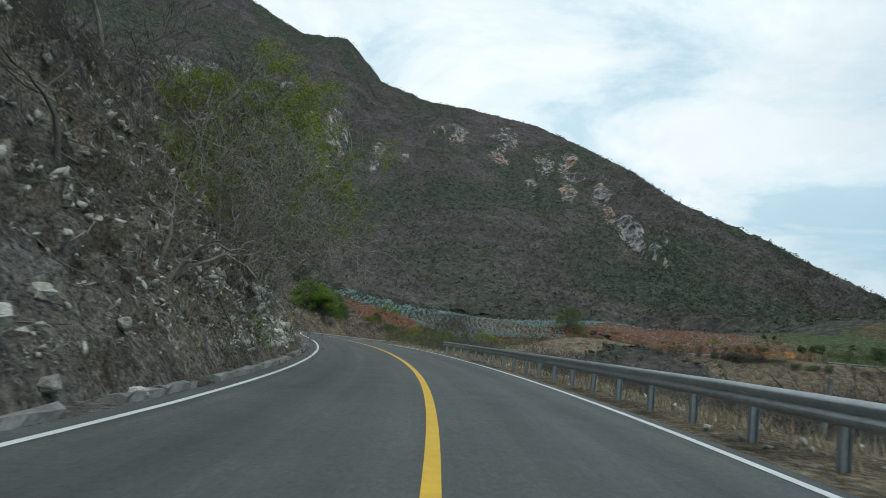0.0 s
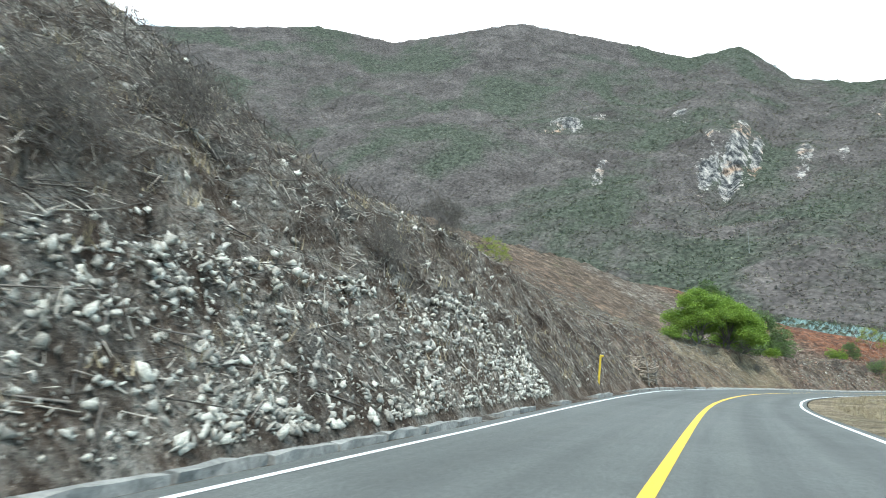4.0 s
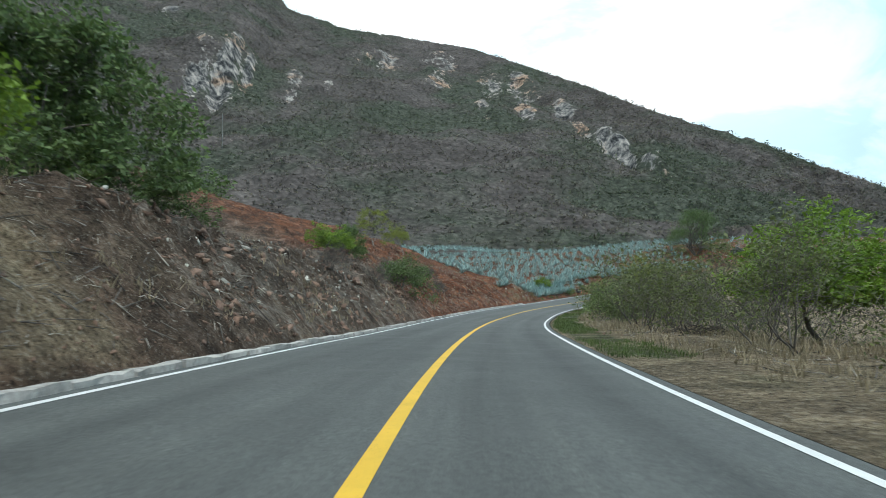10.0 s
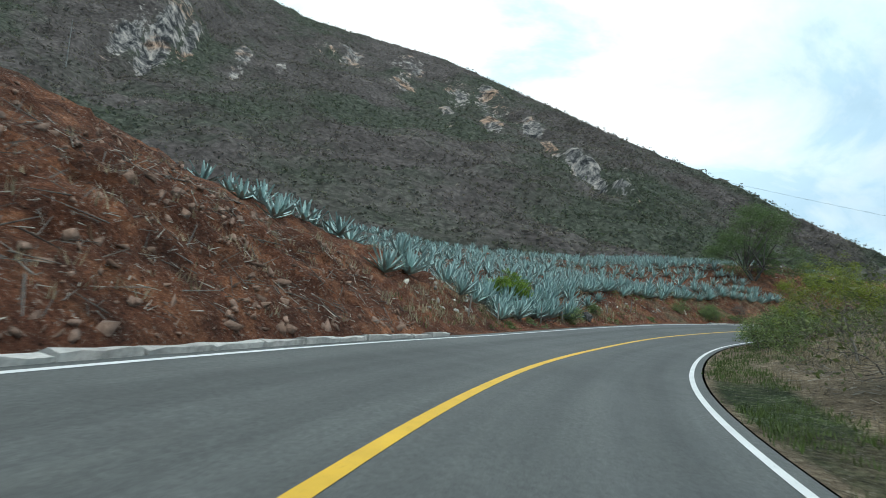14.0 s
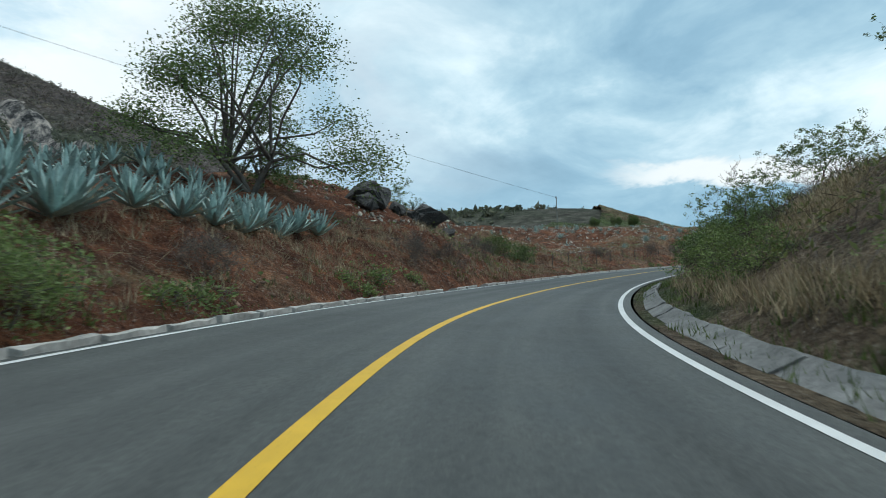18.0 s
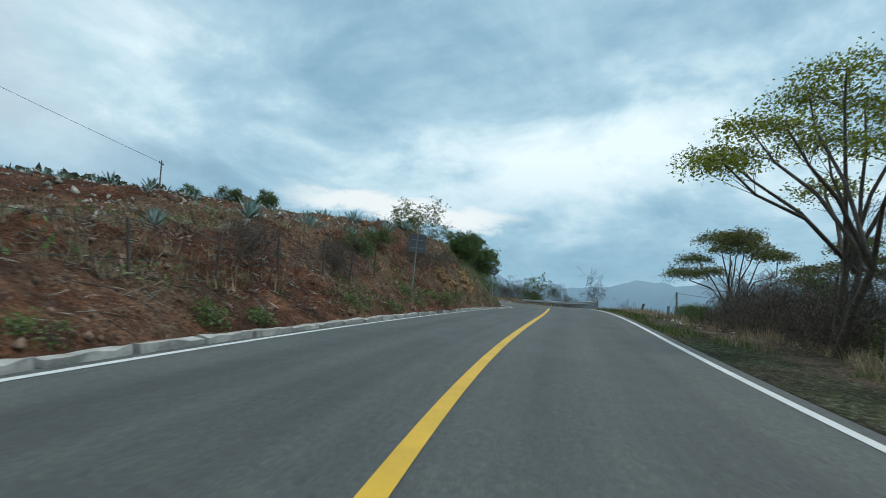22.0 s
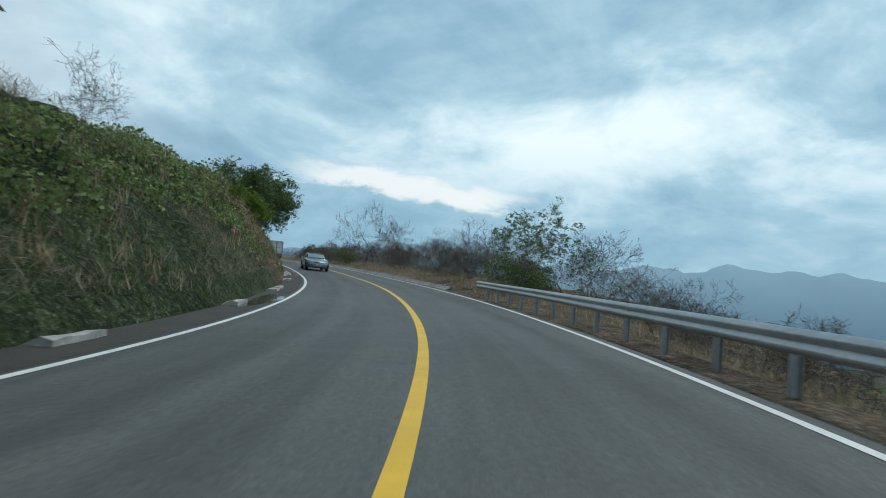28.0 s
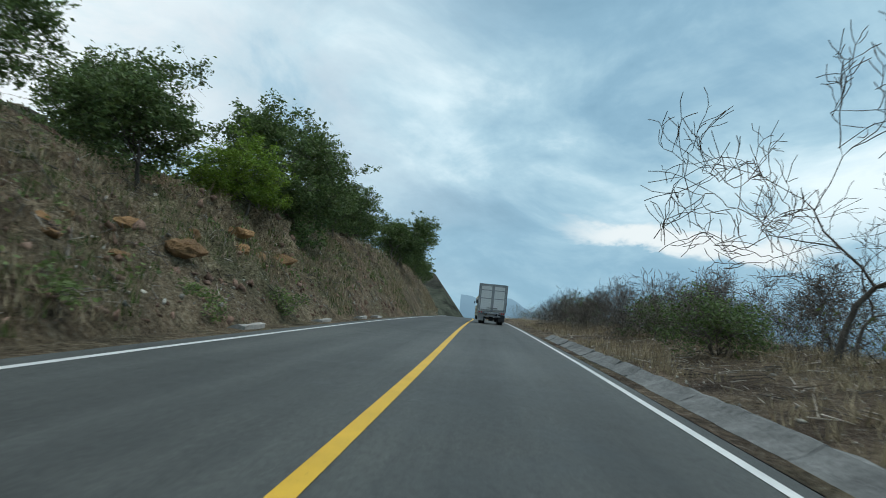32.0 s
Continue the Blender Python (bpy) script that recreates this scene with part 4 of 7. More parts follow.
def branch(g, p, d, length, r, depth, rng, tips, spread, lift, kids, sides=5, shrink=0.68, thin=0.004):
    pts, rad, q, dd = [tuple(p)], [r], Vector(p), Vector(d).normalized()
    seg = 4 if depth > 1 else 3
    for k in range(seg):
        dd = (dd + Vector(rng.normal(size=3)) * 0.24 + Vector((0, 0, lift * 0.12))).normalized()
        q = q + dd * (length / seg)
        pts.append(tuple(q))
        rad.append(max(r * (1 - 0.45 * (k + 1) / seg), thin))
    (g if depth >= g.split else g.fine).tube(pts, rad, max(3, sides), cap=False)
    if depth == 0:
        tips.append((tuple(pts[-1]), tuple(dd)))
        tips.append((tuple((Vector(pts[-1]) + Vector(pts[-2])) / 2), tuple(dd)))
        return
    for i in range(kids):
        side = Vector(rng.normal(size=3))
        side = (side - dd * side.dot(dd)).normalized()
        nd = (dd * (1 - spread) + side * spread + Vector((0, 0, lift * 0.3))).normalized()
        k = len(pts) - 1 if i < 2 else rng.integers(1, len(pts))
        branch(g, pts[k], nd, length * shrink * rng.uniform(0.8, 1.2), rad[k] * 0.66, depth - 1, rng, tips, spread, lift, kids, sides - 1, shrink, thin)


def tree_meshes(name, seed, bark, leaf=None, height=6.0, trunk=0.25, depth=4, kids=3, spread=0.55, lift=0.25, leaves=3000, leaf_size=0.09,
                fuzz=0.45, flat=0.0, stems=1, droop=0.2, radius=0.11, shrink=0.7, thin=0.005, keep=1.0):
    """Trunk mesh and crown mesh of a tree about the given height, its foot at the origin."""
    rng = np.random.default_rng(seed)
    g, tips = Geo(), []
    if leaf is None:
        g.split, g.fine = depth - 1, Geo()
    for k in range(stems):
        lean = Vector((rng.normal() * 0.12, rng.normal() * 0.12, 1.0)) if stems == 1 else Vector((rng.normal() * 0.6, rng.normal() * 0.6, 1.0))
        foot = (rng.normal() * 0.12 * (stems > 1), rng.normal() * 0.12 * (stems > 1), -0.35)
        branch(g, foot, lean, height * (trunk + 0.12), radius * (1.0 if stems == 1 else 0.6), depth, rng, tips, spread, lift, kids, 7, shrink, thin)
    every = g.v + (g.fine.v if g.fine else [])
    top = max(p[2] for p in every)
    if stems > 1:
        top = max(top, 0.8 * max(math.hypot(p[0], p[1]) for p in every))
    k = height / top
    g.v = [(x * k, y * k, z * k * (1 - flat * 0.3)) for x, y, z in g.v]
    tm = g.mesh(name + "_trunk", bark)
    if leaf is None:
        g.fine.v = [(x * k, y * k, z * k) for x, y, z in g.fine.v]
        return tm, g.fine.mesh(name + "_bare_crown", bark)
    tp = np.array([t[0] for t in tips]) * k
    if flat:
        tp[:, 2] *= 1 - flat * 0.3
        tp = tp[tp[:, 2] > np.quantile(tp[:, 2], flat * 0.45)]
    tp = tp[rng.uniform(size=len(tp)) < keep]
    c = tp[rng.integers(0, len(tp), leaves)] + rng.normal(size=(leaves, 3)) * fuzz * np.array([1, 1, 0.7 - 0.4 * flat])
    return tm, leaf_mesh(name + "_crown", c, leaf_size, leaf, rng, droop)


KINDS, REACH = {}, {}


def kind(key, n, thing, label, part_names=("trunk", "crown"), **kw):
    """Variants of one kind of plant, each a pair of meshes shared by all its copies."""
    KINDS[key] = [tree_meshes(thing, 17 * i + sum(map(ord, key)), **kw) for i in range(n)], thing, label, part_names, kw.get("height", 6.0)


kind("bare", 3, "bare_tree", "leafless grey tree with fine spreading branches on the verge", ("trunk", "bare_crown"), bark=M_BARK, height=6, depth=6, kids=3, spread=0.5, lift=0.3, radius=0.10, shrink=0.78, thin=0.011)
kind("pale", 2, "bare_tree", "leafless pale-barked tree leaning from the rocky slope", ("trunk", "bare_crown"), bark=M_PALEBARK, height=6, depth=6, kids=3, spread=0.58, lift=0.2, radius=0.12, shrink=0.78, thin=0.012)
kind("yellow", 2, "tree", "airy tree with thin yellow-green leaves on the slope", bark=M_PALEBARK, leaf=M_YLEAF, height=7, depth=5, kids=3, spread=0.55, lift=0.3, leaves=22000, leaf_size=0.045, fuzz=0.2, shrink=0.72, keep=0.8)
kind("green", 2, "tree", "wide tree with bright green feathery leaves", bark=M_BARK, leaf=M_LEAF, height=5.5, depth=5, kids=4, spread=0.7, lift=0.1, leaves=17000, leaf_size=0.095, fuzz=0.15, flat=0.35, shrink=0.76, keep=0.6)
kind("dark", 3, "tree", "dense dark green tree growing on the bank", bark=M_BARK, leaf=M_DLEAF, height=5.5, depth=5, kids=4, spread=0.6, lift=0.2, leaves=17000, leaf_size=0.095, fuzz=0.15, shrink=0.76, keep=0.6)
kind("airy", 2, "tree", "slender tree with sparse small leaves", bark=M_BARK, leaf=M_DLEAF, height=8, depth=6, kids=3, spread=0.6, lift=0.2, leaves=6500, leaf_size=0.105, fuzz=0.13, shrink=0.76, keep=0.45)
kind("crooked", 2, "bare_tree", "crooked pale-barked tree with thick bare limbs on the rock face", bark=M_PALEBARK, leaf=M_OLEAF, height=7, depth=5, kids=3, spread=0.62, lift=0.25, stems=3, leaves=2600, leaf_size=0.06, fuzz=0.25, radius=0.15, shrink=0.8, thin=0.012, keep=0.3)
kind("twig", 4, "dry_shrub", "dry leafless shrub of tangled grey twigs", ("stem", "bare_crown"), bark=M_TWIG, height=3, depth=5, kids=3, spread=0.5, lift=0.3, stems=7, radius=0.05, shrink=0.78, thin=0.009)
kind("greytree", 3, "shrub", "thin grey shrub with a few olive leaves", ("stem", "foliage"), bark=M_TWIG, leaf=M_OLEAF, height=4, depth=4, kids=3, spread=0.45, lift=0.4, stems=4, leaves=1100, leaf_size=0.08, fuzz=0.2, keep=0.5, radius=0.06)
kind("bush", 3, "bush", "leafy green bush beside the road", ("stem", "foliage"), bark=M_BARK, leaf=M_VINE, height=2.4, depth=3, kids=4, spread=0.6, lift=0.2, stems=5, leaves=5000, leaf_size=0.068, fuzz=0.18, keep=0.7, radius=0.05)
kind("darkbush", 2, "bush", "low dark green bush on the slope", ("stem", "foliage"), bark=M_BARK, leaf=M_DLEAF, height=2.2, depth=3, kids=4, spread=0.6, lift=0.2, stems=5, leaves=5000, leaf_size=0.068, fuzz=0.18, keep=0.7, radius=0.05)
kind("weed", 3, "weed", "low green weed at the foot of the bank", ("stem", "foliage"), bark=M_TWIG, leaf=M_VINE, height=0.8, depth=2, kids=4, spread=0.6, lift=0.3, stems=6, leaves=700, leaf_size=0.06, fuzz=0.12, radius=0.02)


def plant(key, s, lat, height, sink=0.0, rng=np.random.default_rng(5)):
    """Set one plant of a kind on the ground at s along the road and lat beside it."""
    variants, thing, label, names, h0 = KINDS[key]
    tm, cm = variants[int(rng.integers(0, len(variants)))]
    side = -1 if lat < 0 else 1
    d = abs(lat) - (W_LEFT if side < 0 else W_RIGHT)
    p = side_place(s, min(d, 44.0 if side < 0 else 32.5), side)
    if d > (44 if side < 0 else 32.5):
        x, y, _ = on_road(s, lat)
        p = (float(x), float(y), wide_height(float(x), float(y)))
    root = new(thing)
    k = height / h0
    if (id(tm), 0) not in REACH:
        whole = cm if names[1] == "bare_crown" else tm
        co = np.zeros(len(whole.vertices) * 3)
        whole.vertices.foreach_get("co", co)
        REACH[(id(tm), 0)] = float(np.quantile(np.hypot(co[0::3], co[1::3]), 0.985))
    free = d + (2.2 if side < 0 else -0.1)
    kw = min(k, max(free, 0.6) / REACH[(id(tm), 0)])
    root.matrix_basis = pose(p[0], p[1], p[2] - sink, rng.normal() * 3, rng.normal() * 3, float(rng.uniform(0, 360)))
    for nm, me in zip(names, (tm, cm)):
        if me is not None:
            o = new(nm, me)
            o.parent = root
            o.scale = (kw * rng.uniform(0.95, 1.05), kw * rng.uniform(0.95, 1.05), k)
    tagged(root, label, thing.replace("_", " ").split()[-1])
    return root


def plant_all(rows, group=""):
    for key, *places in rows:
        for s, lat, h in places:
            o = plant(key, s, lat, h)
            if group:
                tagged(o, group=group)


# trees on the cut slope, along the way
plant_all([("bare", (38, -7.4, 6), (44, -9, 6.5), (33, -12, 6), (14, -8.5, 5.5), (26, -9.5, 7), (8, -9.5, 6), (22, -11, 6), (30, -11, 6.5), (12, -12, 6)),
           ("yellow", (35, -8, 9), (41, -9.5, 8.5), (47, -10.5, 7), (29, -10, 8), (52, -13, 6), (38, -12, 7), (24, -12.5, 7), (46, -14, 6), (123, -30.7, 3.4), (119, -27, 3)),
           ("pale", (54, -8.8, 8), (50, -8.5, 6), (60, -10, 5), (112, -9, 2.6), (106, -10.5, 2.2)),
           ("crooked", (18, -7.0, 6.4), (27, -7.2, 7.5), (33, -7.6, 7.0), (40, -8.2, 6.5)),
           ("green", (173, -9.8, 2.4)), ("dark", (186, -13, 2.6))], "trees on the cut slope")
plant_all([("dark", (184, -37, 5), (188, -40, 5.5), (152, -12.5, 6.6), (146, -13, 4.4), (160, -12, 3.6), (154, -12, 4)),
           ("yellow", (204, -14.5, 3.8), (199, -15.5, 4.2)),
           ("airy", (288, -17.0, 5.5), (302, -16.2, 3.0), (361, -10.2, 2.6), (367, -9.9, 3.2), (356, -9.4, 1.8), (370, -8.8, 2.4)),
           ("dark", (370, -32.3, 2.0), (368, -27.4, 1.9), (371.3, -25.3, 2.6), (322.5, -19.5, 1.3), (374, -8.2, 2.8), (378, -8.8, 3.0), (382, -9.4, 3.2), (413, -8.6, 6.6), (409, -9.2, 5.4), (419, -9.5, 4.5))],
          "trees on the red bank")
plant_all([("dark", (463.5, -7.5, 5.0), (457, -8.0, 3.6), (467, -8.2, 4.4), (484, -7.0, 4.4), (472, -9.4, 3.2), (491, -9.8, 4.2), (500, -10.5, 5), (509, -9.9, 6), (513, -9, 5.2), (521, -8.6, 5), (527, -9, 4.6),
            (535, -10, 5), (546, -8.8, 6), (552, -9, 5.5), (516, -22, 6.5), (540, -14, 6), (560, -9.5, 5), (568, -8.6, 4.2), (577, -9.4, 5.4), (586, -8.8, 4.6), (597, -9.6, 5)),
           ("green", (452.5, -7.6, 2.2), (447, -8.2, 1.4), (505, -9, 4.2)),
           ("bare", (424, -8.6, 2.4), (417, -8.2, 2.0), (407, -8.4, 2.2), (478, -9.5, 2.6))], "trees above the bank")
plant_all([("darkbush", (183, -7.6, 2.4), (189, -7.8, 2.2), (303, -8.4, 1.8), (306, -8.0, 1.6), (344, -8, 1.1), (349, -8.6, 1.0)),
           ("green", (232.6, -8.1, 2.4)), ("bush", (237, -5.7, 1.0), (265, -5.7, 1.6), (264, -5.8, 1.4), (260, -6.6, 1.1), (392, -7, 1.8), (242.5, -6.0, 0.9)),
           ("twig", (192, -6.9, 1.6), (186, -9, 1.8), (176, -7.5, 1.8), (168, -8, 1.6), (196, -9, 1.5), (271, -6.4, 1.4), (287, -7, 1.5), (291, -6.6, 1.6), (297, -7.4, 1.5),
            (322, -8, 1.6), (333, -7.5, 1.6), (339, -7, 1.8), (353, -7.4, 1.8), (358, -7, 1.6), (470, -7, 1.8), (475, -8, 2.0), (466, -7.5, 1.6), (484, -8, 2.0),
            (74, -8, 1.8), (80, -9.5, 1.8), (68, -10, 2.0), (64, -8.5, 2.2), (140, -6.8, 1.4))])
plant_all([("weed", (269, -5.8, 0.8), (279, -5.5, 0.8), (278, -5.9, 0.8), (281, -6.0, 0.9), (284.5, -5.9, 0.8), (313, -5.9, 0.5), (316, -5.7, 0.5), (328, -5.7, 0.6),
            (330, -5.5, 0.7), (324, -5.6, 0.5), (337, -5.8, 0.7), (341, -5.6, 0.6), (345, -6, 1.0), (350, -5.9, 0.8), (352, -5.7, 0.7), (357, -5.8, 0.7)),
           ("weed", (230, -5.6, 0.8), (226, -5.5, 0.7), (244, -5.6, 0.6), (252, -5.6, 0.7), (270, -5.7, 0.8), (24, -6, 0.9), (490, -5.8, 0.9), (495, -5.9, 0.8), (486, -5.6, 0.9), (474, -5.8, 0.8),
            (468, -5.9, 1.0), (501, -5.8, 0.8))], "weeds along the kerb")
# the valley side
plant_all([("bare", (95, 16.6, 8.5), (60, 7.4, 5), (75, 12, 5.5), (82, 16, 6.5), (66, 18, 5), (158, 17, 4.6), (176, 15, 5)),
           ("twig", (20, 14, 3), (28, 18, 3.5), (35, 14, 3), (42, 20, 3.5), (50, 15, 3), (58, 22, 3.5), (64, 13, 2.6), (70, 24, 3.5), (88, 22, 3.5), (100, 24, 3.5), (110, 22, 3), (30, 26, 3.5),
            (14, 22, 3.2), (45, 28, 3.6), (106, 17, 2.6))], "leafless trees on the valley side")
plant_all([("bush", (149, 13.5, 3.4), (197, 7.6, 3.0), (184, 9, 3.0), (190, 9.5, 3.2)),
           ("yellow", (140, 10.8, 4.8), (144.5, 12.5, 4.4)), ("green", (152, 15.5, 4.6), (160.5, 13.6, 6.0), (156, 18, 4.4), (128, 17, 3.6)),
           ("greytree", (124, 9.2, 3.3), (146, 11, 3.6), (132, 10.5, 3.6), (120, 10, 3.0), (139, 9, 3.6), (152, 9, 3.8), (143, 8.6, 3.2), (134, 9, 3.2), (170, 8.8, 4.2), (175, 11, 4.6), (168, 7.9, 4.4), (164, 8.2, 3.6), (163, 9.4, 3.2), (179, 8.6, 3.8), (156, 9.5, 3.6), (187, 8.2, 3.4), (193, 8.4, 3.2), (172, 13, 5))],
          "shrubs on the verge")
plant_all([("greytree", (200, 8.8, 3.4), (206, 9.2, 3.6), (181, 12, 4.4), (212, 9, 4.0), (184, 14, 4.6), (218, 9, 3.6)),
           ("yellow", (214, 11, 6.0), (225, 9.4, 4.4), (208, 12, 5)),
           ("bush", (232, 6.6, 1.9), (240, 6.6, 2.1), (247, 6.6, 1.9), (254, 6.5, 1.6), (263, 6.4, 1.1), (272, 6.4, 1.2), (277, 6.6, 1.4), (236, 7.4, 2.2)),
           ("darkbush", (286, 6.9, 1.7), (290, 7.2, 1.9), (295, 7.0, 1.8), (288.5, 8.6, 2.0), (293, 8.8, 2.2)),
           ("airy", (274, 11.5, 3.6), (283, 10, 3.2), (268, 12.5, 3.6), (279, 8, 2.4))], "bushes on the mound")
plant_all([("bare", (300, 9.5, 5.5), (306, 8.6, 4), (323, 10.8, 7.5), (338, 8.6, 5.5), (418, 7.8, 7.4), (412, 12, 5)),
           ("twig", (310, 8, 2.4), (316, 8.6, 2.6), (322, 8, 2.6), (328, 8.4, 2.8), (334, 7.6, 2.6), (340, 8.2, 2.8), (346, 8.6, 2.6), (347, 9.6, 3.4), (343, 10.4, 3.6), (350, 11, 3.4), (339, 9.6, 3.4), (344, 8.4, 2.8), (341, 8.2, 3.0), (336, 9.0, 3.2), (352, 10, 2.6), (356, 12, 2.8), (318, 11, 3))],
          "thorn trees over the valley")
plant_all([("twig", (362, 14, 2.2), (368, 15, 2.4), (374, 13, 2.4), (383, 11, 1.9), (388, 11, 2.2), (394, 10.5, 2.6), (398, 9.6, 2.4), (386, 15, 3.0), (404, 10, 2.8), (409, 9, 2.4), (424, 9.4, 2.2),
            (430, 9.6, 2.2), (395, 14, 3.6), (415, 14, 2.4)),
           ("darkbush", (303, 7.4, 2.6), (307, 7.8, 2.4), (312, 7.2, 2.2), (299, 7.6, 2.4)),
           ("darkbush", (360, 15.5, 2.6), (365, 17, 2.6), (371, 17.5, 2.4)),
           ("darkbush", (342, 8.8, 1.7), (346, 10, 1.8), (349, 8.2, 1.4), (354, 9.6, 1.7), (351.5, 7.7, 1.1), (348, 7.4, 0.9), (345, 8.2, 1.2), (356, 8.0, 1.2), (359, 8.8, 1.4), (338, 9.4, 1.8), (333, 9.2, 1.8)),
           ("airy", (448.5, 9.0, 6.0), (339.5, 10, 3.8), (345.5, 10.8, 3.6)),
           ("darkbush", (446, 9.4, 2.4), (451, 10, 2.4)),
           ("bare", (442, 9.6, 4.2), (440, 11.2, 4.4), (436, 12, 3.0), (445, 12.5, 4.4), (432, 11, 2.8), (448, 15, 4.6))], "scrub below the guardrail")
plant_all([("bare", (496.7, 9.8, 8.2), (468, 13.8, 5.8), (498, 11, 5.4), (478, 16, 5), (463, 14, 5), (472, 12, 4.6)),
           ("twig", (458, 11, 3.6), (467, 10.6, 3.4), (474, 9.2, 2.8), (480, 12.6, 3.6), (485, 10.8, 3.2), (490, 13, 3.6), (505, 8.6, 3), (508, 11.6, 3.4), (513, 7.6, 2.8), (520, 8.4, 3.2),
            (530, 7.6, 3.2), (540, 8, 3.2), (502, 13, 3.4), (516, 12, 3.4), (461, 9.6, 2.6), (526, 11, 3.6)),
           ("darkbush", (500, 8.2, 2.0), (511, 9.4, 2.2), (535, 9.6, 2.6))], "dry scrub on the verge")


def layered_tree(s, lat, height, reach, seed, leaf, label, pads=10, per=1900, size=0.055, low=0.6, fork=0.3, thick=0.11):
    """A thorn tree whose crown lies in flat layers at the ends of fanning limbs."""
    rng = np.random.default_rng(seed)
    side = -1 if lat < 0 else 1
    p = side_place(s, abs(lat) - (W_LEFT if side < 0 else W_RIGHT), side)
    root = new("thorn_tree")
    root.matrix_basis = pose(p[0], p[1], p[2] - 0.1, 0, 0, float(rng.uniform(0, 360)))
    g, c = Geo(), []
    stems = [Vector((rng.normal() * 0.12 * reach, rng.normal() * 0.12 * reach, height * fork)) for _ in range(3)]
    for st in stems:
        g.tube([(0, 0, -0.3), tuple(st * 0.5 + Vector(rng.normal(size=3)) * 0.06), tuple(st)], [0.035 * height * 0.5, 0.028 * height * 0.5, 0.022 * height * 0.5], 7, cap=False)
    for i in range(pads):
        a, f = 2.4 * i + rng.uniform(-0.5, 0.5), math.sqrt((i + 0.4) / pads) * rng.uniform(0.8, 1.12)
        pr = reach * rng.uniform(0.24, 0.40)
        r = f * (reach - 0.55 * pr)
        q = Vector((r * math.cos(a), r * math.sin(a), height * (low + (0.97 - low) * (1 - f ** 2.2) + rng.uniform(-0.05, 0.05))))
        st = stems[i % 3]
        m1, m2 = st.lerp(q, 0.4) + Vector((0, 0, 0.04 * height)), st.lerp(q, 0.75) + Vector(rng.normal(size=3)) * 0.05 * reach
        g.tube([tuple(st), tuple(m1), tuple(m2), tuple(q)], [0.0095 * height, 0.007 * height, 0.005 * height, 0.003 * height], 5, cap=False)
        for k in range(9):
            b = 2 * math.pi * k / 9 + rng.uniform(-0.3, 0.3)
            o = (m2 if k % 3 == 0 else q)
            e = q + Vector((math.cos(b), math.sin(b), 0.0)) * pr * rng.uniform(0.6, 1.0) + Vector((0, 0, rng.uniform(-0.05, 0.1) * pr))
            g.tube([tuple(o), tuple(o.lerp(e, 0.5) + Vector(rng.normal(size=3)) * 0.06 * pr), tuple(e)], [0.012, 0.009, 0.005], 3, cap=False)
        n = int(per * (pr / reach / 0.32) ** 2)
        th, rr = rng.uniform(0, 2 * math.pi, n), pr * np.sqrt(rng.uniform(size=n)) * (0.8 + 0.25 * np.sin(3 * rng.uniform(0, 2 * math.pi, n)))
        gap = np.sin(th * 5 + i) * 0.5 + np.sin(rr / pr * 9 + i) * 0.5 + rng.normal(size=n) * 0.5 > -0.55
        x, y = rr * np.cos(th), rr * np.sin(th)
        z = rng.normal(size=n) * thick * pr - 0.18 * pr * (rr / pr) ** 2
        c.append((np.stack([x, y, z], 1) + np.array(q))[gap])
    part_t, part_c = new("trunk", g.mesh("thorn_trunk", M_BARK)), new("crown", leaf_mesh("thorn_crown", np.concatenate(c), size, leaf, rng, 0.0, 0.5))
    part_t.parent = part_c.parent = root
    return tagged(root, label, "tree")


UMBRELLA = "flat-topped thorn tree with layered yellow-green foliage over the verge"
layered_tree(333.5, 7.3, 7.0, 3.7, 3, M_YLEAF, UMBRELLA, 12, 1500, 0.05)
layered_tree(341.5, 11.5, 5.6, 3.0, 4, M_OLEAF, UMBRELLA, 9, 1300)
layered_tree(351, 9.3, 5.4, 3.3, 5, M_OLEAF, UMBRELLA, 12, 1800)
layered_tree(317, 10.5, 5.4, 3.0, 6, M_OLEAF, UMBRELLA, 9, 1100)
SPREADING = "spreading tree with layered bright green feathery foliage above the cut"
layered_tree(136, -9.2, 5.6, 4.3, 7, M_LEAF, SPREADING, 20, 3600, 0.085, 0.28, 0.15, 0.22)
layered_tree(141.5, -9.6, 5.0, 3.8, 8, M_LEAF, SPREADING, 16, 3200, 0.085, 0.25, 0.15, 0.22)
layered_tree(130, -9.8, 5.6, 4.0, 9, M_LEAF, SPREADING, 16, 3200, 0.085, 0.25, 0.15, 0.22)
layered_tree(285, -14.8, 9.8, 6.9, 12, M_DLEAF, "wide airy tree with sparse leaves beside the agave field", 26, 1300, 0.085, 0.2, 0.16, 0.26)
layered_tree(286.5, -15.5, 5.0, 3.0, 13, M_DLEAF, "low airy tree with sparse leaves beside the agave field", 11, 420, 0.08, 0.3, 0.16, 0.34)
layered_tree(395.5, -8.7, 4.6, 2.1, 10, M_DLEAF, "dark flat-crowned tree leaning from the overgrown bank", 8, 1500, 0.07, 0.55, 0.3, 0.2)


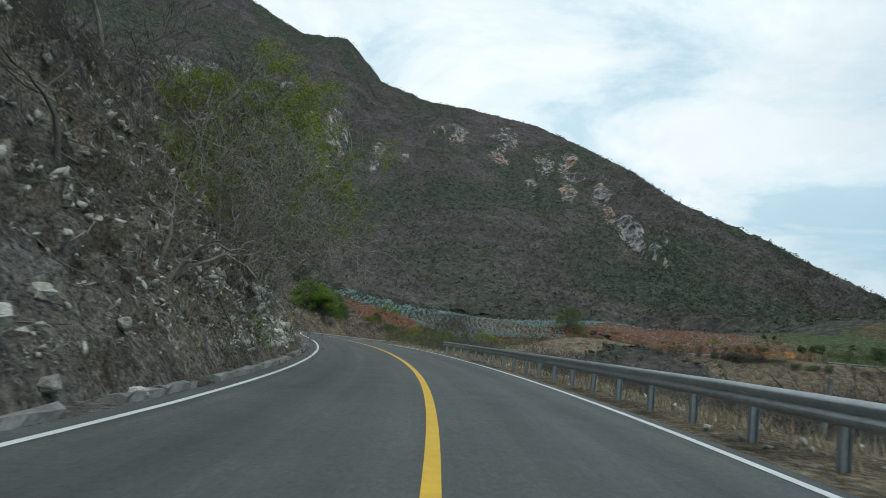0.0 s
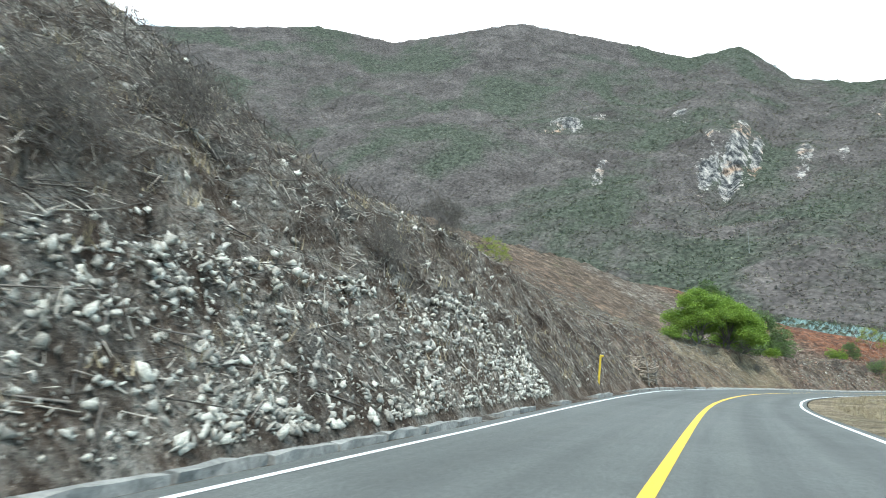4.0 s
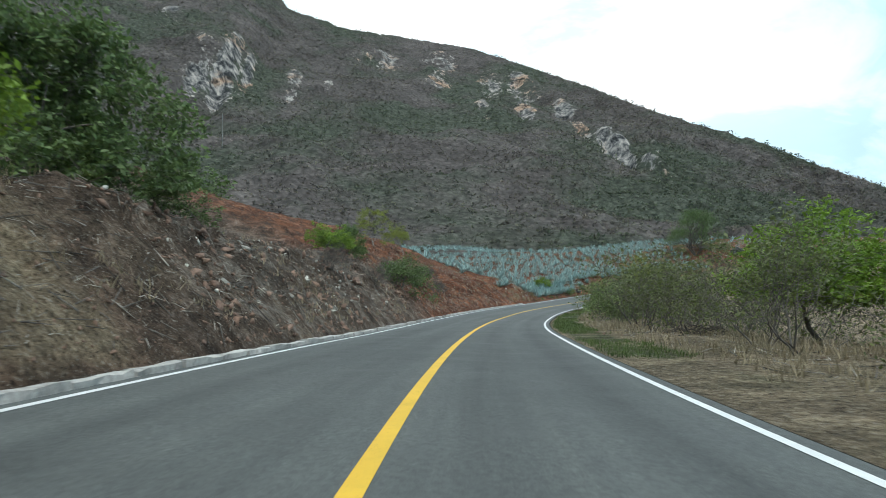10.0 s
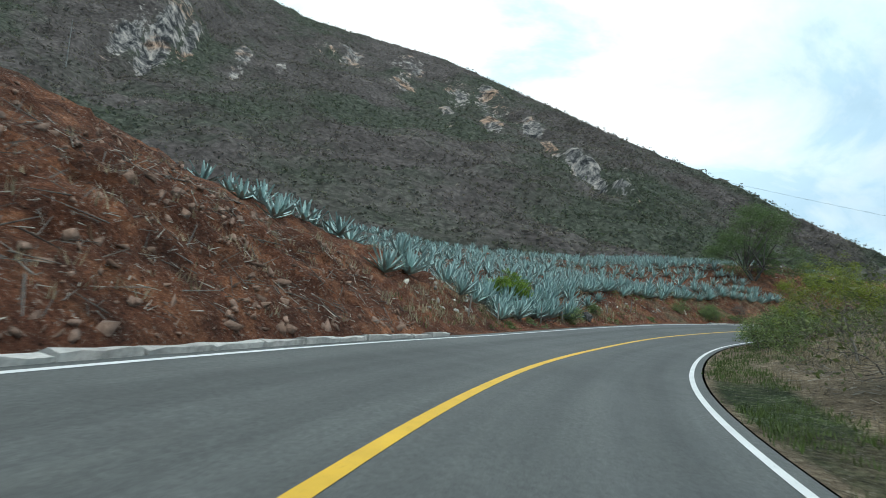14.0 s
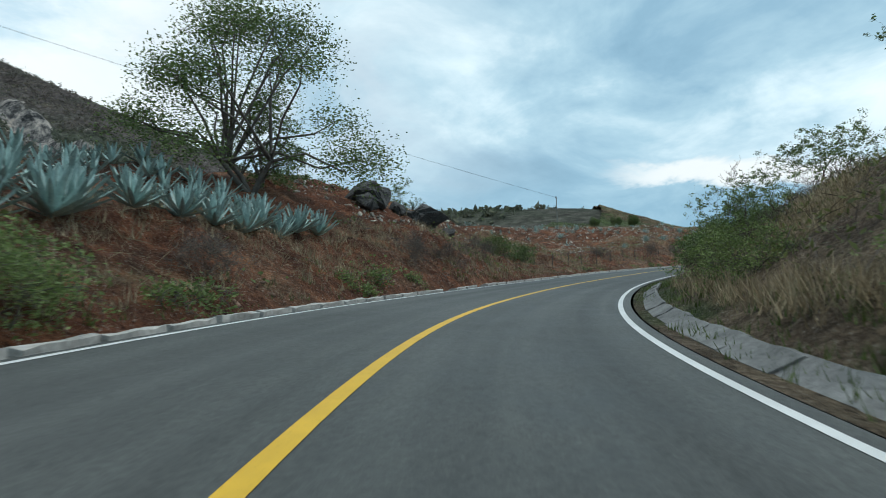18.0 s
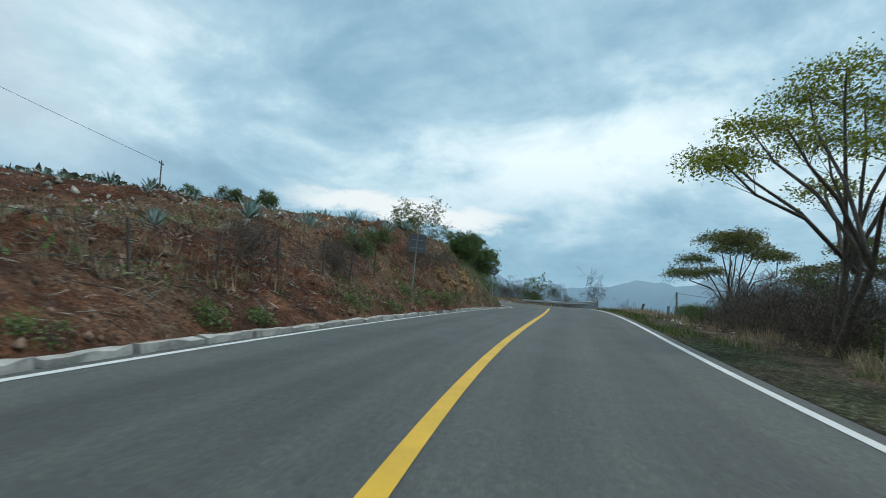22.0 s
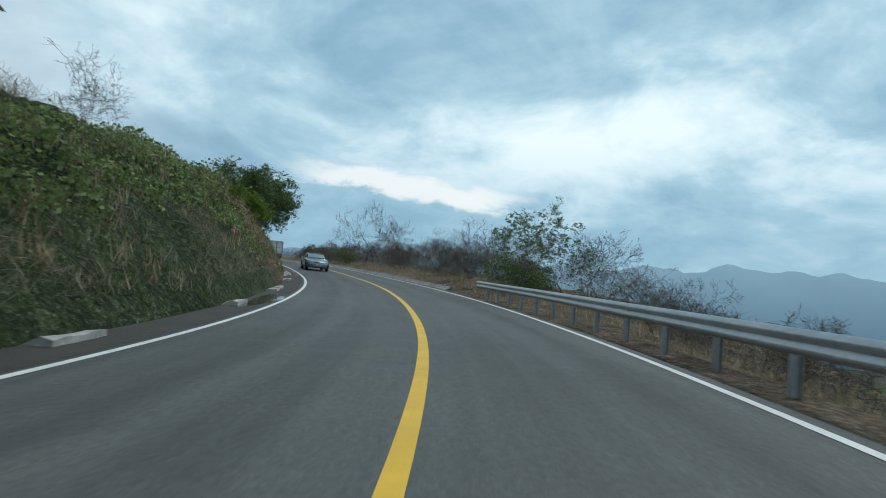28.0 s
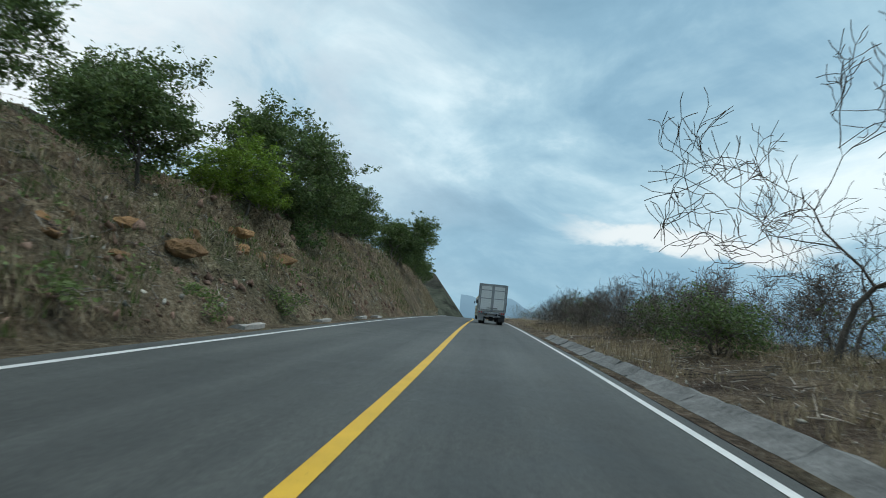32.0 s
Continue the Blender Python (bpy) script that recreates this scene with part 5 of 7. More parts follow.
# ---- blue agaves ----
def agave_leaf_mesh(rng, length=1.0):
    g = Geo()
    n = 4
    for k in range(n + 1):
        t = k / n
        w = 0.055 * (0.75 + 1.1 * t - 1.75 * t * t) + 0.004
        y, z = length * t * (0.95 - 0.1 * t), length * (0.05 * t + 0.06 * t * t)
        g.v += [(-w, y, z + 0.018), (0, y, z - 0.012), (w, y, z + 0.018)]
    for k in range(n):
        a = 3 * k
        g.f += [(a, a + 1, a + 4, a + 3), (a + 1, a + 2, a + 5, a + 4)]
    return g


LEAF_ME = agave_leaf_mesh(None).mesh("agave_leaf", M_AGAVE)


def rosette(rng, n):
    """Angles of the leaves of one rosette: turn, rise, length."""
    out = []
    for i in range(n):
        t = i / n
        out.append((137.5 * i + rng.uniform(-8, 8), 8 + 72 * t ** 1.15 + rng.uniform(-5, 5), (1.0 - 0.25 * abs(t - 0.5)) * rng.uniform(0.85, 1.1)))
    return out


def agave_near(s, lat, size, rng, group="agaves of the field edge"):
    side = -1
    p = side_place(s, abs(lat) - W_LEFT, side)
    root = new("agave")
    root.matrix_basis = pose(p[0], p[1], p[2] - 0.03, rng.normal() * 4, rng.normal() * 4, rng.uniform(0, 360))
    for a, r, l in rosette(rng, 30):
        o = new("leaf", LEAF_ME)
        o.parent = root
        o.matrix_basis = pose(0, 0, 0.08 * size, r, 0, a) @ Matrix.Diagonal((size * 1.15, size * l, size, 1))
    return tagged(root, "blue agave with stiff pointed leaves in a rosette", "agave", group)


def agave_stuff(name, places, leaves, label, rng):
    base = np.array(LEAF_ME.vertices[0].co)
    lv = np.array([v.co for v in LEAF_ME.vertices])
    lf = np.array([tuple(p.vertices) for p in LEAF_ME.polygons])
    vs, fs, n = [], [], 0
    for (x, y, z), size in places:
        spin = rng.uniform(0, 360)
        for a, r, l in rosette(rng, leaves):
            m = np.array(pose(0, 0, 0.06, r, 0, a + spin))[:3, :3]
            vs.append((lv * np.array([1.3, l, 1]) * size) @ m.T + (x, y, z + 0.05))
            fs.append(lf + n)
            n += len(lv)
    ob = mesh_object(name, np.concatenate(vs).tolist(), np.concatenate(fs).tolist(), M_AGAVE)
    return tagged(ob, label, "agave field", kind="stuff")


def build_agaves():
    rng = np.random.default_rng(11)
    for s, lat, size in [(224, -7.4, 1.0), (226, -9.2, 1.1), (227.5, -6.8, 0.9), (229.5, -8.4, 1.15), (231, -6.6, 1.05), (232.6, -9.6, 1.1), (233.4, -7.0, 1.0), (235.2, -7.6, 1.1),
                         (236.4, -9.4, 1.0), (223, -10.4, 1.1), (221, -8.6, 1.1), (238, -8.6, 0.9), (240, -8.2, 0.8), (218.5, -8.4, 1.0),
                         (239, -6.3, 1.0), (230, -7.4, 1.0), (234, -6.2, 0.95), (236.6, -6.6, 1.0), (237.6, -7.6, 1.05), (241, -7.5, 0.95), (243, -7.0, 0.8), (246, -7.5, 0.7), (228.2, -7.8, 1.0),
                         (232, -8.0, 1.1), (234.4, -8.6, 1.1), (230.6, -9.6, 1.1), (226.4, -7.6, 1.0)]:
        agave_near(s, lat, size * 1.4, rng)
    for k, s in enumerate(np.arange(226.2, 238, 1.35)):
        agave_near(s + rng.uniform(-0.3, 0.3), -(5.95 + 0.5 * (k % 2) + rng.uniform(-0.1, 0.2)), rng.uniform(1.15, 1.5), rng)
    for row, d in enumerate((8.6, 11.0)):
        for s in np.arange(238 + row, 282, 1.45):
            agave_near(s + rng.uniform(-0.4, 0.4), -(d + rng.uniform(-0.3, 0.3)), rng.uniform(1.15, 1.55), rng)
    for s, lat in ((346, -9.0), (350, -9.1), (353, -9.3), (356, -9.1), (342, -9.6), (338, -10.2), (352, -11), (334, -11)):
        agave_near(s, lat, rng.uniform(0.7, 1.0), rng, "agaves above the red bank")
    places = []
    for d in np.arange(9.5, 45, 2.3):
        for s in np.arange(212 + d * 0.5, 283 if d < 22 else 300, 1.7):
            if d < 8:
                continue
            q = side_place(s + rng.uniform(-0.5, 0.5), d + rng.uniform(-0.3, 0.3), -1)
            places.append((q, rng.uniform(1.1, 1.55)))
    agave_stuff("agave_field", places, 13, "rows of blue agaves on the sloping field", rng)
    places = []
    for x in np.arange(-45, 130, 2.2):
        for y in np.arange(262, 350, 2.3):
            xx, yy = x + rng.uniform(-0.6, 0.6), y + rng.uniform(-0.4, 0.4)
            d2 = (RX - xx) ** 2 + (RY - yy) ** 2
            i = int(np.argmin(d2))
            lat = math.cos(TH[i]) * (xx - RX[i]) + math.sin(TH[i]) * (yy - RY[i])
            if lat > -48 or SS[i] > 330:
                continue
            places.append(((xx, yy, wide_height(xx, yy)), rng.uniform(1.1, 1.6)))
    agave_stuff("far_agave_field", places, 8, "dense agave field reaching to the foot of the mountain", rng)
    places = []
    for _ in range(150):
        s, d = rng.uniform(296, 372), rng.uniform(9.5, 40)
        places.append((side_place(s, d, -1), rng.uniform(0.5, 0.95)))
    agave_stuff("scattered_agaves", places, 12, "agaves scattered over the stony field above the bank", rng)


build_agaves()


# ---- stones, grass and litter on the slopes ----
def hull(seed, n=10, squash=(1, 0.8, 0.62), cuts=0):
    """An angular broken stone."""
    rng = np.random.default_rng(seed)
    bm = bmesh.new()
    for _ in range(n):
        q = rng.normal(size=3)
        q = q / np.linalg.norm(q) * rng.uniform(0.75, 1.1)
        bm.verts.new(tuple(q * np.array(squash)))
    r = bmesh.ops.convex_hull(bm, input=bm.verts)
    bmesh.ops.delete(bm, geom=[v for v in bm.verts if not v.link_faces], context="VERTS")
    if cuts:
        bmesh.ops.subdivide_edges(bm, edges=bm.edges[:], cuts=cuts, use_grid_fill=True)
        for v in bm.verts:
            q = v.co * 2.2 + Vector((seed, 0, 0))
            v.co *= 1 + 0.16 * noise.fractal(q, 0.8, 2.2, 4)
    bmesh.ops.triangulate(bm, faces=bm.faces)
    bm.verts.index_update()
    vs = np.array([tuple(v.co) for v in bm.verts])
    fs = np.array([tuple(v.index for v in f.verts) for f in bm.faces])
    bm.free()
    return vs, fs


ROCKS = [hull(i, 8 + i % 3, (1.15, 0.75, 0.30 + 0.09 * (i % 4))) for i in range(9)]


def tri_mesh(name, verts, tris, material, label, category):
    v, f = np.concatenate(verts), np.concatenate(tris)
    me = bpy.data.meshes.new(name)
    me.vertices.add(len(v))
    me.vertices.foreach_set("co", v.astype(np.float32).ravel())
    me.loops.add(3 * len(f))
    me.loops.foreach_set("vertex_index", f.astype(np.int32).ravel())
    me.polygons.add(len(f))
    me.polygons.foreach_set("loop_start", np.arange(0, 3 * len(f), 3, dtype=np.int32))
    me.update(calc_edges=True)
    me.materials.append(material)
    return tagged(new(name, me), label, category, kind="stuff")


def rand_rot(rng):
    q = rng.normal(size=4)
    q /= np.linalg.norm(q)
    w, x, y, z = q
    return np.array([[1 - 2 * (y * y + z * z), 2 * (x * y - z * w), 2 * (x * z + y * w)], [2 * (x * y + z * w), 1 - 2 * (x * x + z * z), 2 * (y * z - x * w)],
                     [2 * (x * z - y * w), 2 * (y * z + x * w), 1 - 2 * (x * x + y * y)]])


def stones(name, rows, material, label, seed):
    rng = np.random.default_rng(seed)
    vs, fs, n = [], [], 0
    for side, s0, s1, d0, d1, count, a, b in rows:
        for _ in range(int(count * 1.5)):
            s, d = rng.uniform(s0, s1), d0 + (d1 - d0) * rng.uniform() ** 1.3
            if fbm(s * 0.3, d * 0.45, 11.0, 3) < 0.02 and rng.uniform() < 0.72:
                continue
            p = np.array(side_place(s, d, side))
            size = a * (b / a) ** (rng.uniform() ** 1.8)
            v, f = ROCKS[int(rng.integers(0, 9))]
            vs.append((v * size * 0.6) @ rand_rot(rng).T + p + (0, 0, size * (0.12 if size < 0.3 else -0.02)))
            fs.append(f + n)
            n += len(v)
    return tri_mesh(name, vs, fs, material, label, "stones")


stones("pale_stones", [(-1, -15, 42, 1.5, 4.5, 4200, 0.05, 0.28), (-1, -15, 48, 3.0, 15, 6500, 0.07, 0.4), (-1, 21, 37, 1.4, 3.3, 900, 0.10, 0.5), (-1, -15, 46, 2.6, 13, 650, 0.25, 0.65),
                       (-1, 54, 82, 1.3, 3.4, 7500, 0.06, 0.3), (-1, 56, 84, 3.2, 7, 900, 0.06, 0.35), (-1, 56, 88, 6, 15, 900, 0.06, 0.3), (-1, 84, 130, 1.4, 18, 4600, 0.045, 0.18),
                       (-1, 150, 178, 2, 12, 450, 0.08, 0.4), (-1, 60, 132, 14, 42, 2600, 0.08, 0.26), (-1, 290, 372, 6.5, 34, 6500, 0.10, 0.55), (-1, 218, 262, 2.2, 6, 420, 0.08, 0.45),
                       (1, -10, 62, 0.8, 4.5, 650, 0.04, 0.22), (1, 340, 382, 2, 10, 900, 0.05, 0.3), (1, 445, 520, 1.6, 6, 400, 0.05, 0.2), (-1, 440, 530, 1.6, 7, 900, 0.06, 0.3)],
       M_ROCK, "loose pale stones lying on slope and shoulder", 3)
stones("reddish_stones", [(-1, 110, 165, 1.3, 6, 1100, 0.05, 0.22), (-1, 150, 216, 1.3, 14, 5200, 0.07, 0.5), (-1, 216, 292, 1.3, 6, 1100, 0.05, 0.25),
                          (-1, 282, 392, 1.3, 8, 5200, 0.05, 0.28), (-1, 436, 530, 1.3, 8, 3000, 0.07, 0.45), (1, 150, 190, 2, 8, 300, 0.04, 0.16), (1, 285, 300, 2.5, 7, 260, 0.1, 0.45)],
       M_REDROCK, "reddish stones and clods fallen from the bank", 4)


def boulder(s, lat, r, material, label, sink=0.25, squash=(1, 0.85, 0.75), up=0.0, seed=0):
    side = -1 if lat < 0 else 1
    p = side_place(s, max(abs(lat) - (W_LEFT if side < 0 else W_RIGHT), 0.1), side)
    v, f = hull(seed + int(s * 7), 24, squash, 3)
    ob = mesh_object("boulder", (v * r).tolist(), f.tolist(), material, smooth=False)
    ob.matrix_basis = pose(p[0], p[1], p[2] + r * (squash[2] - sink) * 0.6 + up, 0, 0, (s * 53) % 360)
    return tagged(ob, label, "boulder")


for i, (s, lat, r) in enumerate([(8.5, -5.9, 0.36), (10.5, -6.3, 0.24), (10.8, -4.75, 0.19), (9.2, -5.35, 0.22), (12.5, -5.9, 0.2), (33, -6.0, 0.4), (31, -5.8, 0.34), (34.5, -6.4, 0.42), (29, -6.2, 0.3),
                                 (36.5, -6.0, 0.3), (30, -7.0, 0.38)]):
    boulder(s, lat, r, M_ROCK, "pale limestone boulder at the foot of the slope", seed=i)
for s, lat, r in [(45.5, -9.2, 1.2), (48.5, -8.8, 1.3), (50.5, -9.6, 1.6), (52.5, -8.9, 1.1), (36, -11.5, 1.3), (39, -12.5, 1.5)]:
    boulder(s, lat, r, M_OUTCROP, "ochre-grey rock face bulging out of the slope", 0.95, (1, 0.8, 1.0))
for s, lat, r in [(298.6, -12.1, 1.5), (294.2, -13.6, 1.55), (296.6, -13.2, 0.9), (293.0, -13.0, 0.9), (299.6, -10.9, 0.7), (297.6, -12.6, 0.8)]:
    boulder(s, lat, r, M_DARKROCK, "dark volcanic boulder on top of the red bank", 0.3, (1.1, 0.95, 0.8))
boulder(240, -5.75, 0.55, M_DARKROCK, "dark weathered boulder at the foot of the agave bank", 0.4)
for s, lat, r in [(185, -9, 0.7), (180, -8.5, 0.5), (176, -10, 0.6), (193, -10.5, 0.5), (172, -7.5, 0.45), (466, -7, 0.6), (478, -7.4, 0.5)]:
    boulder(s, lat, r, M_REDROCK, "rusty brown boulder stuck in the earth bank", 0.5)


orng = np.random.default_rng(90)
for s0, s1, lat0, lat1, count in ((442, 470, 7.0, 8.6, 20), (470, 507, 6.8, 8.0, 26), (364, 372, 6.3, 7.2, 7), (357, 362, 6.4, 7.4, 6)):
    for k in range(count):
        s, lat, r = float(orng.uniform(s0, s1)), -float(orng.uniform(lat0, lat1)), float(orng.uniform(0.22, 0.62))
        tagged(boulder(s, lat, r, M_OCHRE, "ochre weathered rock breaking out of the bank", 0.75, (1.2, 0.75, 0.55), 0.0, k), group="ochre rocks of the bank")


def tufts(name, rows, material, label, seed, blades=7):
    rng = np.random.default_rng(seed)
    vs = []
    for side, s0, s1, d0, d1, count, h0, h1 in rows:
        for _ in range(count):
            s, d = rng.uniform(s0, s1), rng.uniform(d0, d1)
            if fbm(s * 0.12, d * 0.35, side * 3.0, 3) < -0.12:
                continue
            x, y, z = side_place(s, d, side)
            h = rng.uniform(h0, h1)
            a = rng.uniform(0, 6.283, blades)
            r = h * rng.uniform(0.15, 0.85, blades)
            w = rng.uniform(0.006, 0.016, blades) + 0.012 * h
            bx, by = x + rng.normal(size=blades) * 0.10, y + rng.normal(size=blades) * 0.10
            tx, ty, tz = bx + r * np.cos(a), by + r * np.sin(a), z + h * rng.uniform(0.55, 1.0, blades)
            px, py = -np.sin(a) * w, np.cos(a) * w
            vs.append(np.stack([np.stack([bx - px, by - py, np.full(blades, z - 0.04)], 1), np.stack([bx + px, by + py, np.full(blades, z - 0.04)], 1), np.stack([tx, ty, tz], 1)], 1).reshape(-1, 3))
    v = np.concatenate(vs)
    return tri_mesh(name, [v], [np.arange(len(v)).reshape(-1, 3)], material, label, "grass")


tufts("dry_grass", [(-1, -15, 60, 1.6, 12, 1500, 0.15, 0.5), (-1, 60, 130, 1.6, 18, 2600, 0.12, 0.45), (-1, 130, 215, 1.6, 10, 1300, 0.12, 0.45), (-1, 215, 300, 1.4, 7, 2400, 0.15, 0.55),
                    (-1, 296, 395, 1.4, 10, 4200, 0.15, 0.6), (-1, 390, 450, 1.4, 10, 2600, 0.2, 0.7), (-1, 440, 600, 1.4, 10, 8000, 0.25, 0.7),
                    (1, -10, 62, 1.0, 6, 1500, 0.12, 0.45), (1, 55, 150, 1.6, 9, 3200, 0.12, 0.4), (1, 150, 235, 2.4, 9, 2600, 0.15, 0.5), (1, 240, 284, 1.8, 11, 6500, 0.25, 0.65),
                    (1, 300, 365, 1.4, 9, 3600, 0.15, 0.55), (1, 365, 440, 1.4, 8, 1600, 0.12, 0.45), (1, 436, 545, 1.5, 10, 5200, 0.15, 0.5)], M_STRAW, "tufts of dry straw-coloured grass", 21)
tufts("green_grass", [(1, 150, 225, 0.5, 2.4, 2400, 0.06, 0.2), (1, 225, 300, 0.6, 4.0, 1900, 0.1, 0.3), (1, 298, 352, 0.4, 2.4, 1900, 0.06, 0.22), (1, 352, 375, 0.5, 2, 300, 0.06, 0.2),
                      (-1, 215, 300, 1.3, 3, 500, 0.1, 0.3), (-1, 300, 392, 1.3, 2.6, 500, 0.08, 0.25), (-1, 388, 450, 1.3, 4, 900, 0.1, 0.35), (-1, 450, 540, 1.3, 5, 2600, 0.12, 0.4)],
      M_GREENGRASS, "low green grass along the road edge", 22)


def creepers():
    rng = np.random.default_rng(31)
    c = []
    for s0, s1, d0, d1, count, lim in ((386, 452, 3.0, 8, 34000, -0.05), (250, 300, 2.0, 7, 3500, 0.1), (365, 392, 2, 8, 5000, 0.0), (436, 466, 2.0, 8, 9000, 0.0), (452, 530, 2.0, 8, 6000, 0.12), (300, 360, 2, 9, 3500, 0.15)):
        for _ in range(count):
            s, d = rng.uniform(s0, s1), rng.uniform(d0, d1)
            if fbm(s * 0.16, d * 0.3, 7.0, 3) < lim:
                continue
            x, y, z = side_place(s, d, -1)
            lift = 0.55 * max(fbm(s * 0.5, d * 0.7, 3.0, 3) + 0.35, 0.05)
            c.append((x + 0.12 * rng.normal(), y + 0.12 * rng.normal(), z + abs(rng.normal()) * 0.1 + lift * rng.uniform()))
    ob = new("creeper", leaf_mesh("creeper", c, 0.078, M_VINE, rng, 0.3, 0.7))
    return tagged(ob, "green creeper leaves matted over the bank", "creeper", kind="stuff")


creepers()


def sticks(name, rows, material, label, seed):
    rng = np.random.default_rng(seed)
    ps, qs, ls = [], [], []
    tri = np.array([(0, 1, 4), (0, 4, 3), (1, 2, 5), (1, 5, 4), (2, 0, 3), (2, 3, 5)])
    for side, s0, s1, d0, d1, count, l0, l1 in rows:
        s, d = rng.uniform(s0, s1, count), rng.uniform(d0, d1, count)
        l = l0 * (l1 / l0) ** rng.uniform(size=count)
        s2, d2 = s + rng.normal(size=count) * l * 0.7, np.maximum(d + rng.normal(size=count) * l * 0.24, 1.3)
        ps += [side_place(a, b, side) for a, b in zip(s.tolist(), d.tolist())]
        qs += [side_place(a, b, side) for a, b in zip(s2.tolist(), d2.tolist())]
        ls.append(l)
    p, l = np.array(ps), np.concatenate(ls)[:, None]
    n = len(p)
    w = np.array(qs) - p
    w = w / (np.linalg.norm(w, axis=1)[:, None] + 1e-6) * l
    w[:, 2] += np.abs(rng.normal(size=n)) * 0.12 * l[:, 0]
    r = (rng.uniform(0.006, 0.014, (n, 1)) + 0.014 * l * rng.uniform(size=(n, 1)))
    u = np.cross(w, rng.normal(size=(n, 3)))
    u /= np.linalg.norm(u, axis=1)[:, None]
    t = np.cross(w / l, u)
    ring = np.stack([u, -0.5 * u + 0.87 * t, -0.5 * u - 0.87 * t], 1) * r[:, None]
    base = (p + (0, 0, 0.04))[:, None]
    v = np.concatenate([base + ring, base + w[:, None] + ring * 0.45], 1).reshape(-1, 3)
    f = (tri[None] + 6 * np.arange(n)[:, None, None]).reshape(-1, 3)
    return tri_mesh(name, [v], [f], material, label, "sticks")


sticks("dead_branches", [(-1, 56, 132, 1.6, 20, 15000, 0.2, 1.3), (-1, 60, 135, 16, 44, 5200, 0.3, 1.6), (-1, 0, 56, 2, 12, 1500, 0.3, 1.6), (-1, 132, 216, 1.5, 10, 2600, 0.2, 1.2), (-1, 285, 392, 1.6, 9, 2300, 0.2, 1.1),
                         (-1, 440, 530, 1.6, 9, 2200, 0.2, 1.2), (-1, 390, 440, 1.6, 9, 900, 0.3, 1.2), (1, 56, 235, 2.5, 9, 900, 0.2, 1.0), (1, 440, 530, 2, 9, 800, 0.2, 0.9)],
       M_TWIG, "dead twigs and cut branches littering the slope", 41)


sticks("pale_splinters", [(-1, 58, 132, 1.5, 14, 19000, 0.1, 0.5), (-1, 70, 132, 12, 40, 3500, 0.15, 0.6), (-1, 0, 56, 1.6, 9, 2500, 0.08, 0.4), (-1, 132, 216, 1.5, 9, 3000, 0.1, 0.5), (-1, 290, 392, 1.5, 8, 2500, 0.1, 0.5),
                           (-1, 440, 530, 1.5, 8, 2500, 0.1, 0.5), (1, 440, 530, 1.8, 8, 2000, 0.1, 0.7), (1, 118, 235, 2.5, 9, 1500, 0.1, 0.5), (1, 340, 382, 1.8, 9, 900, 0.1, 0.5)],
       M_SPLINTER, "pale splinters and broken dry stalks", 42)


def bush_quads(name, centres, sizes, material, label, rng, per=6):
    """Bushes as loose clumps of leafy sprays."""
    c = np.repeat(np.asarray(centres), per, 0)
    z = np.repeat(np.asarray(sizes), per)
    c = c + rng.normal(size=c.shape) * z[:, None] * np.array([0.55, 0.55, 0.3])
    me = leaf_mesh(name, c, 1.0, material, rng, -0.4, 0.55)
    co = np.zeros(len(me.vertices) * 3)
    me.vertices.foreach_get("co", co)
    co = co.reshape(-1, 4, 3)
    co = c[:, None] + (co - c[:, None]) * (z * 0.62)[:, None, None]
    me.vertices.foreach_set("co", co.ravel())
    return tagged(new(name, me), label, "scrub", kind="stuff")


def scrub_on(ob, name, count, s0, s1, material, label, seed):
    """Bushes all over a mountainside, picked on its mesh."""
    rng = np.random.default_rng(seed)
    me = ob.data
    co = np.zeros(len(me.vertices) * 3)
    me.vertices.foreach_get("co", co)
    co = co.reshape(-1, 3)
    if name == "mountain_bushes":
        cl = np.zeros(len(co))
        me.attributes["cliff"].data.foreach_get("value", cl)
        pool = np.nonzero(cl < 0.5)[0]
        idx = pool[rng.integers(0, len(pool), count)]
    else:
        idx = rng.integers(0, len(co), count)
    off = 3.0 if s1 > 1.2 else 0.4
    p = co[idx] + np.stack([rng.normal(size=count) * off, rng.normal(size=count) * off, np.zeros(count)], 1)
    return bush_quads(name, p, rng.uniform(s0, s1, count), material, label, rng, 4)


scrub_on(mountain, "mountain_bushes", 80000, 0.7, 2.0, M_SCRUB, "dry bushes and small trees covering the mountainside", 51)
scrub_on(hill, "hill_bushes", 2600, 0.4, 1.1, M_SCRUB, "dry bushes on the near hillside", 52)


def ground_scrub():
    rng = np.random.default_rng(53)
    c, z = [], []
    for x0, x1, y0, y1, count, a, b in ((-60, 330, 335, 460, 2600, 0.8, 2.0), (-220, 0, 230, 440, 1500, 0.8, 2.0), (-10, 190, 20, 240, 2200, 0.5, 1.5), (130, 420, 60, 250, 1800, 0.8, 2.2)):
        for _ in range(count):
            x, y = rng.uniform(x0, x1), rng.uniform(y0, y1)
            if ((RX - x) ** 2 + (RY - y) ** 2).min() < 26 ** 2:
                continue
            c.append((x, y, wide_height(x, y) + 0.4))
            z.append(rng.uniform(a, b))
    bush_quads("valley_bushes", c, z, M_SCRUB, "grey-green scrub over the wider ground", rng, 8)


ground_scrub()


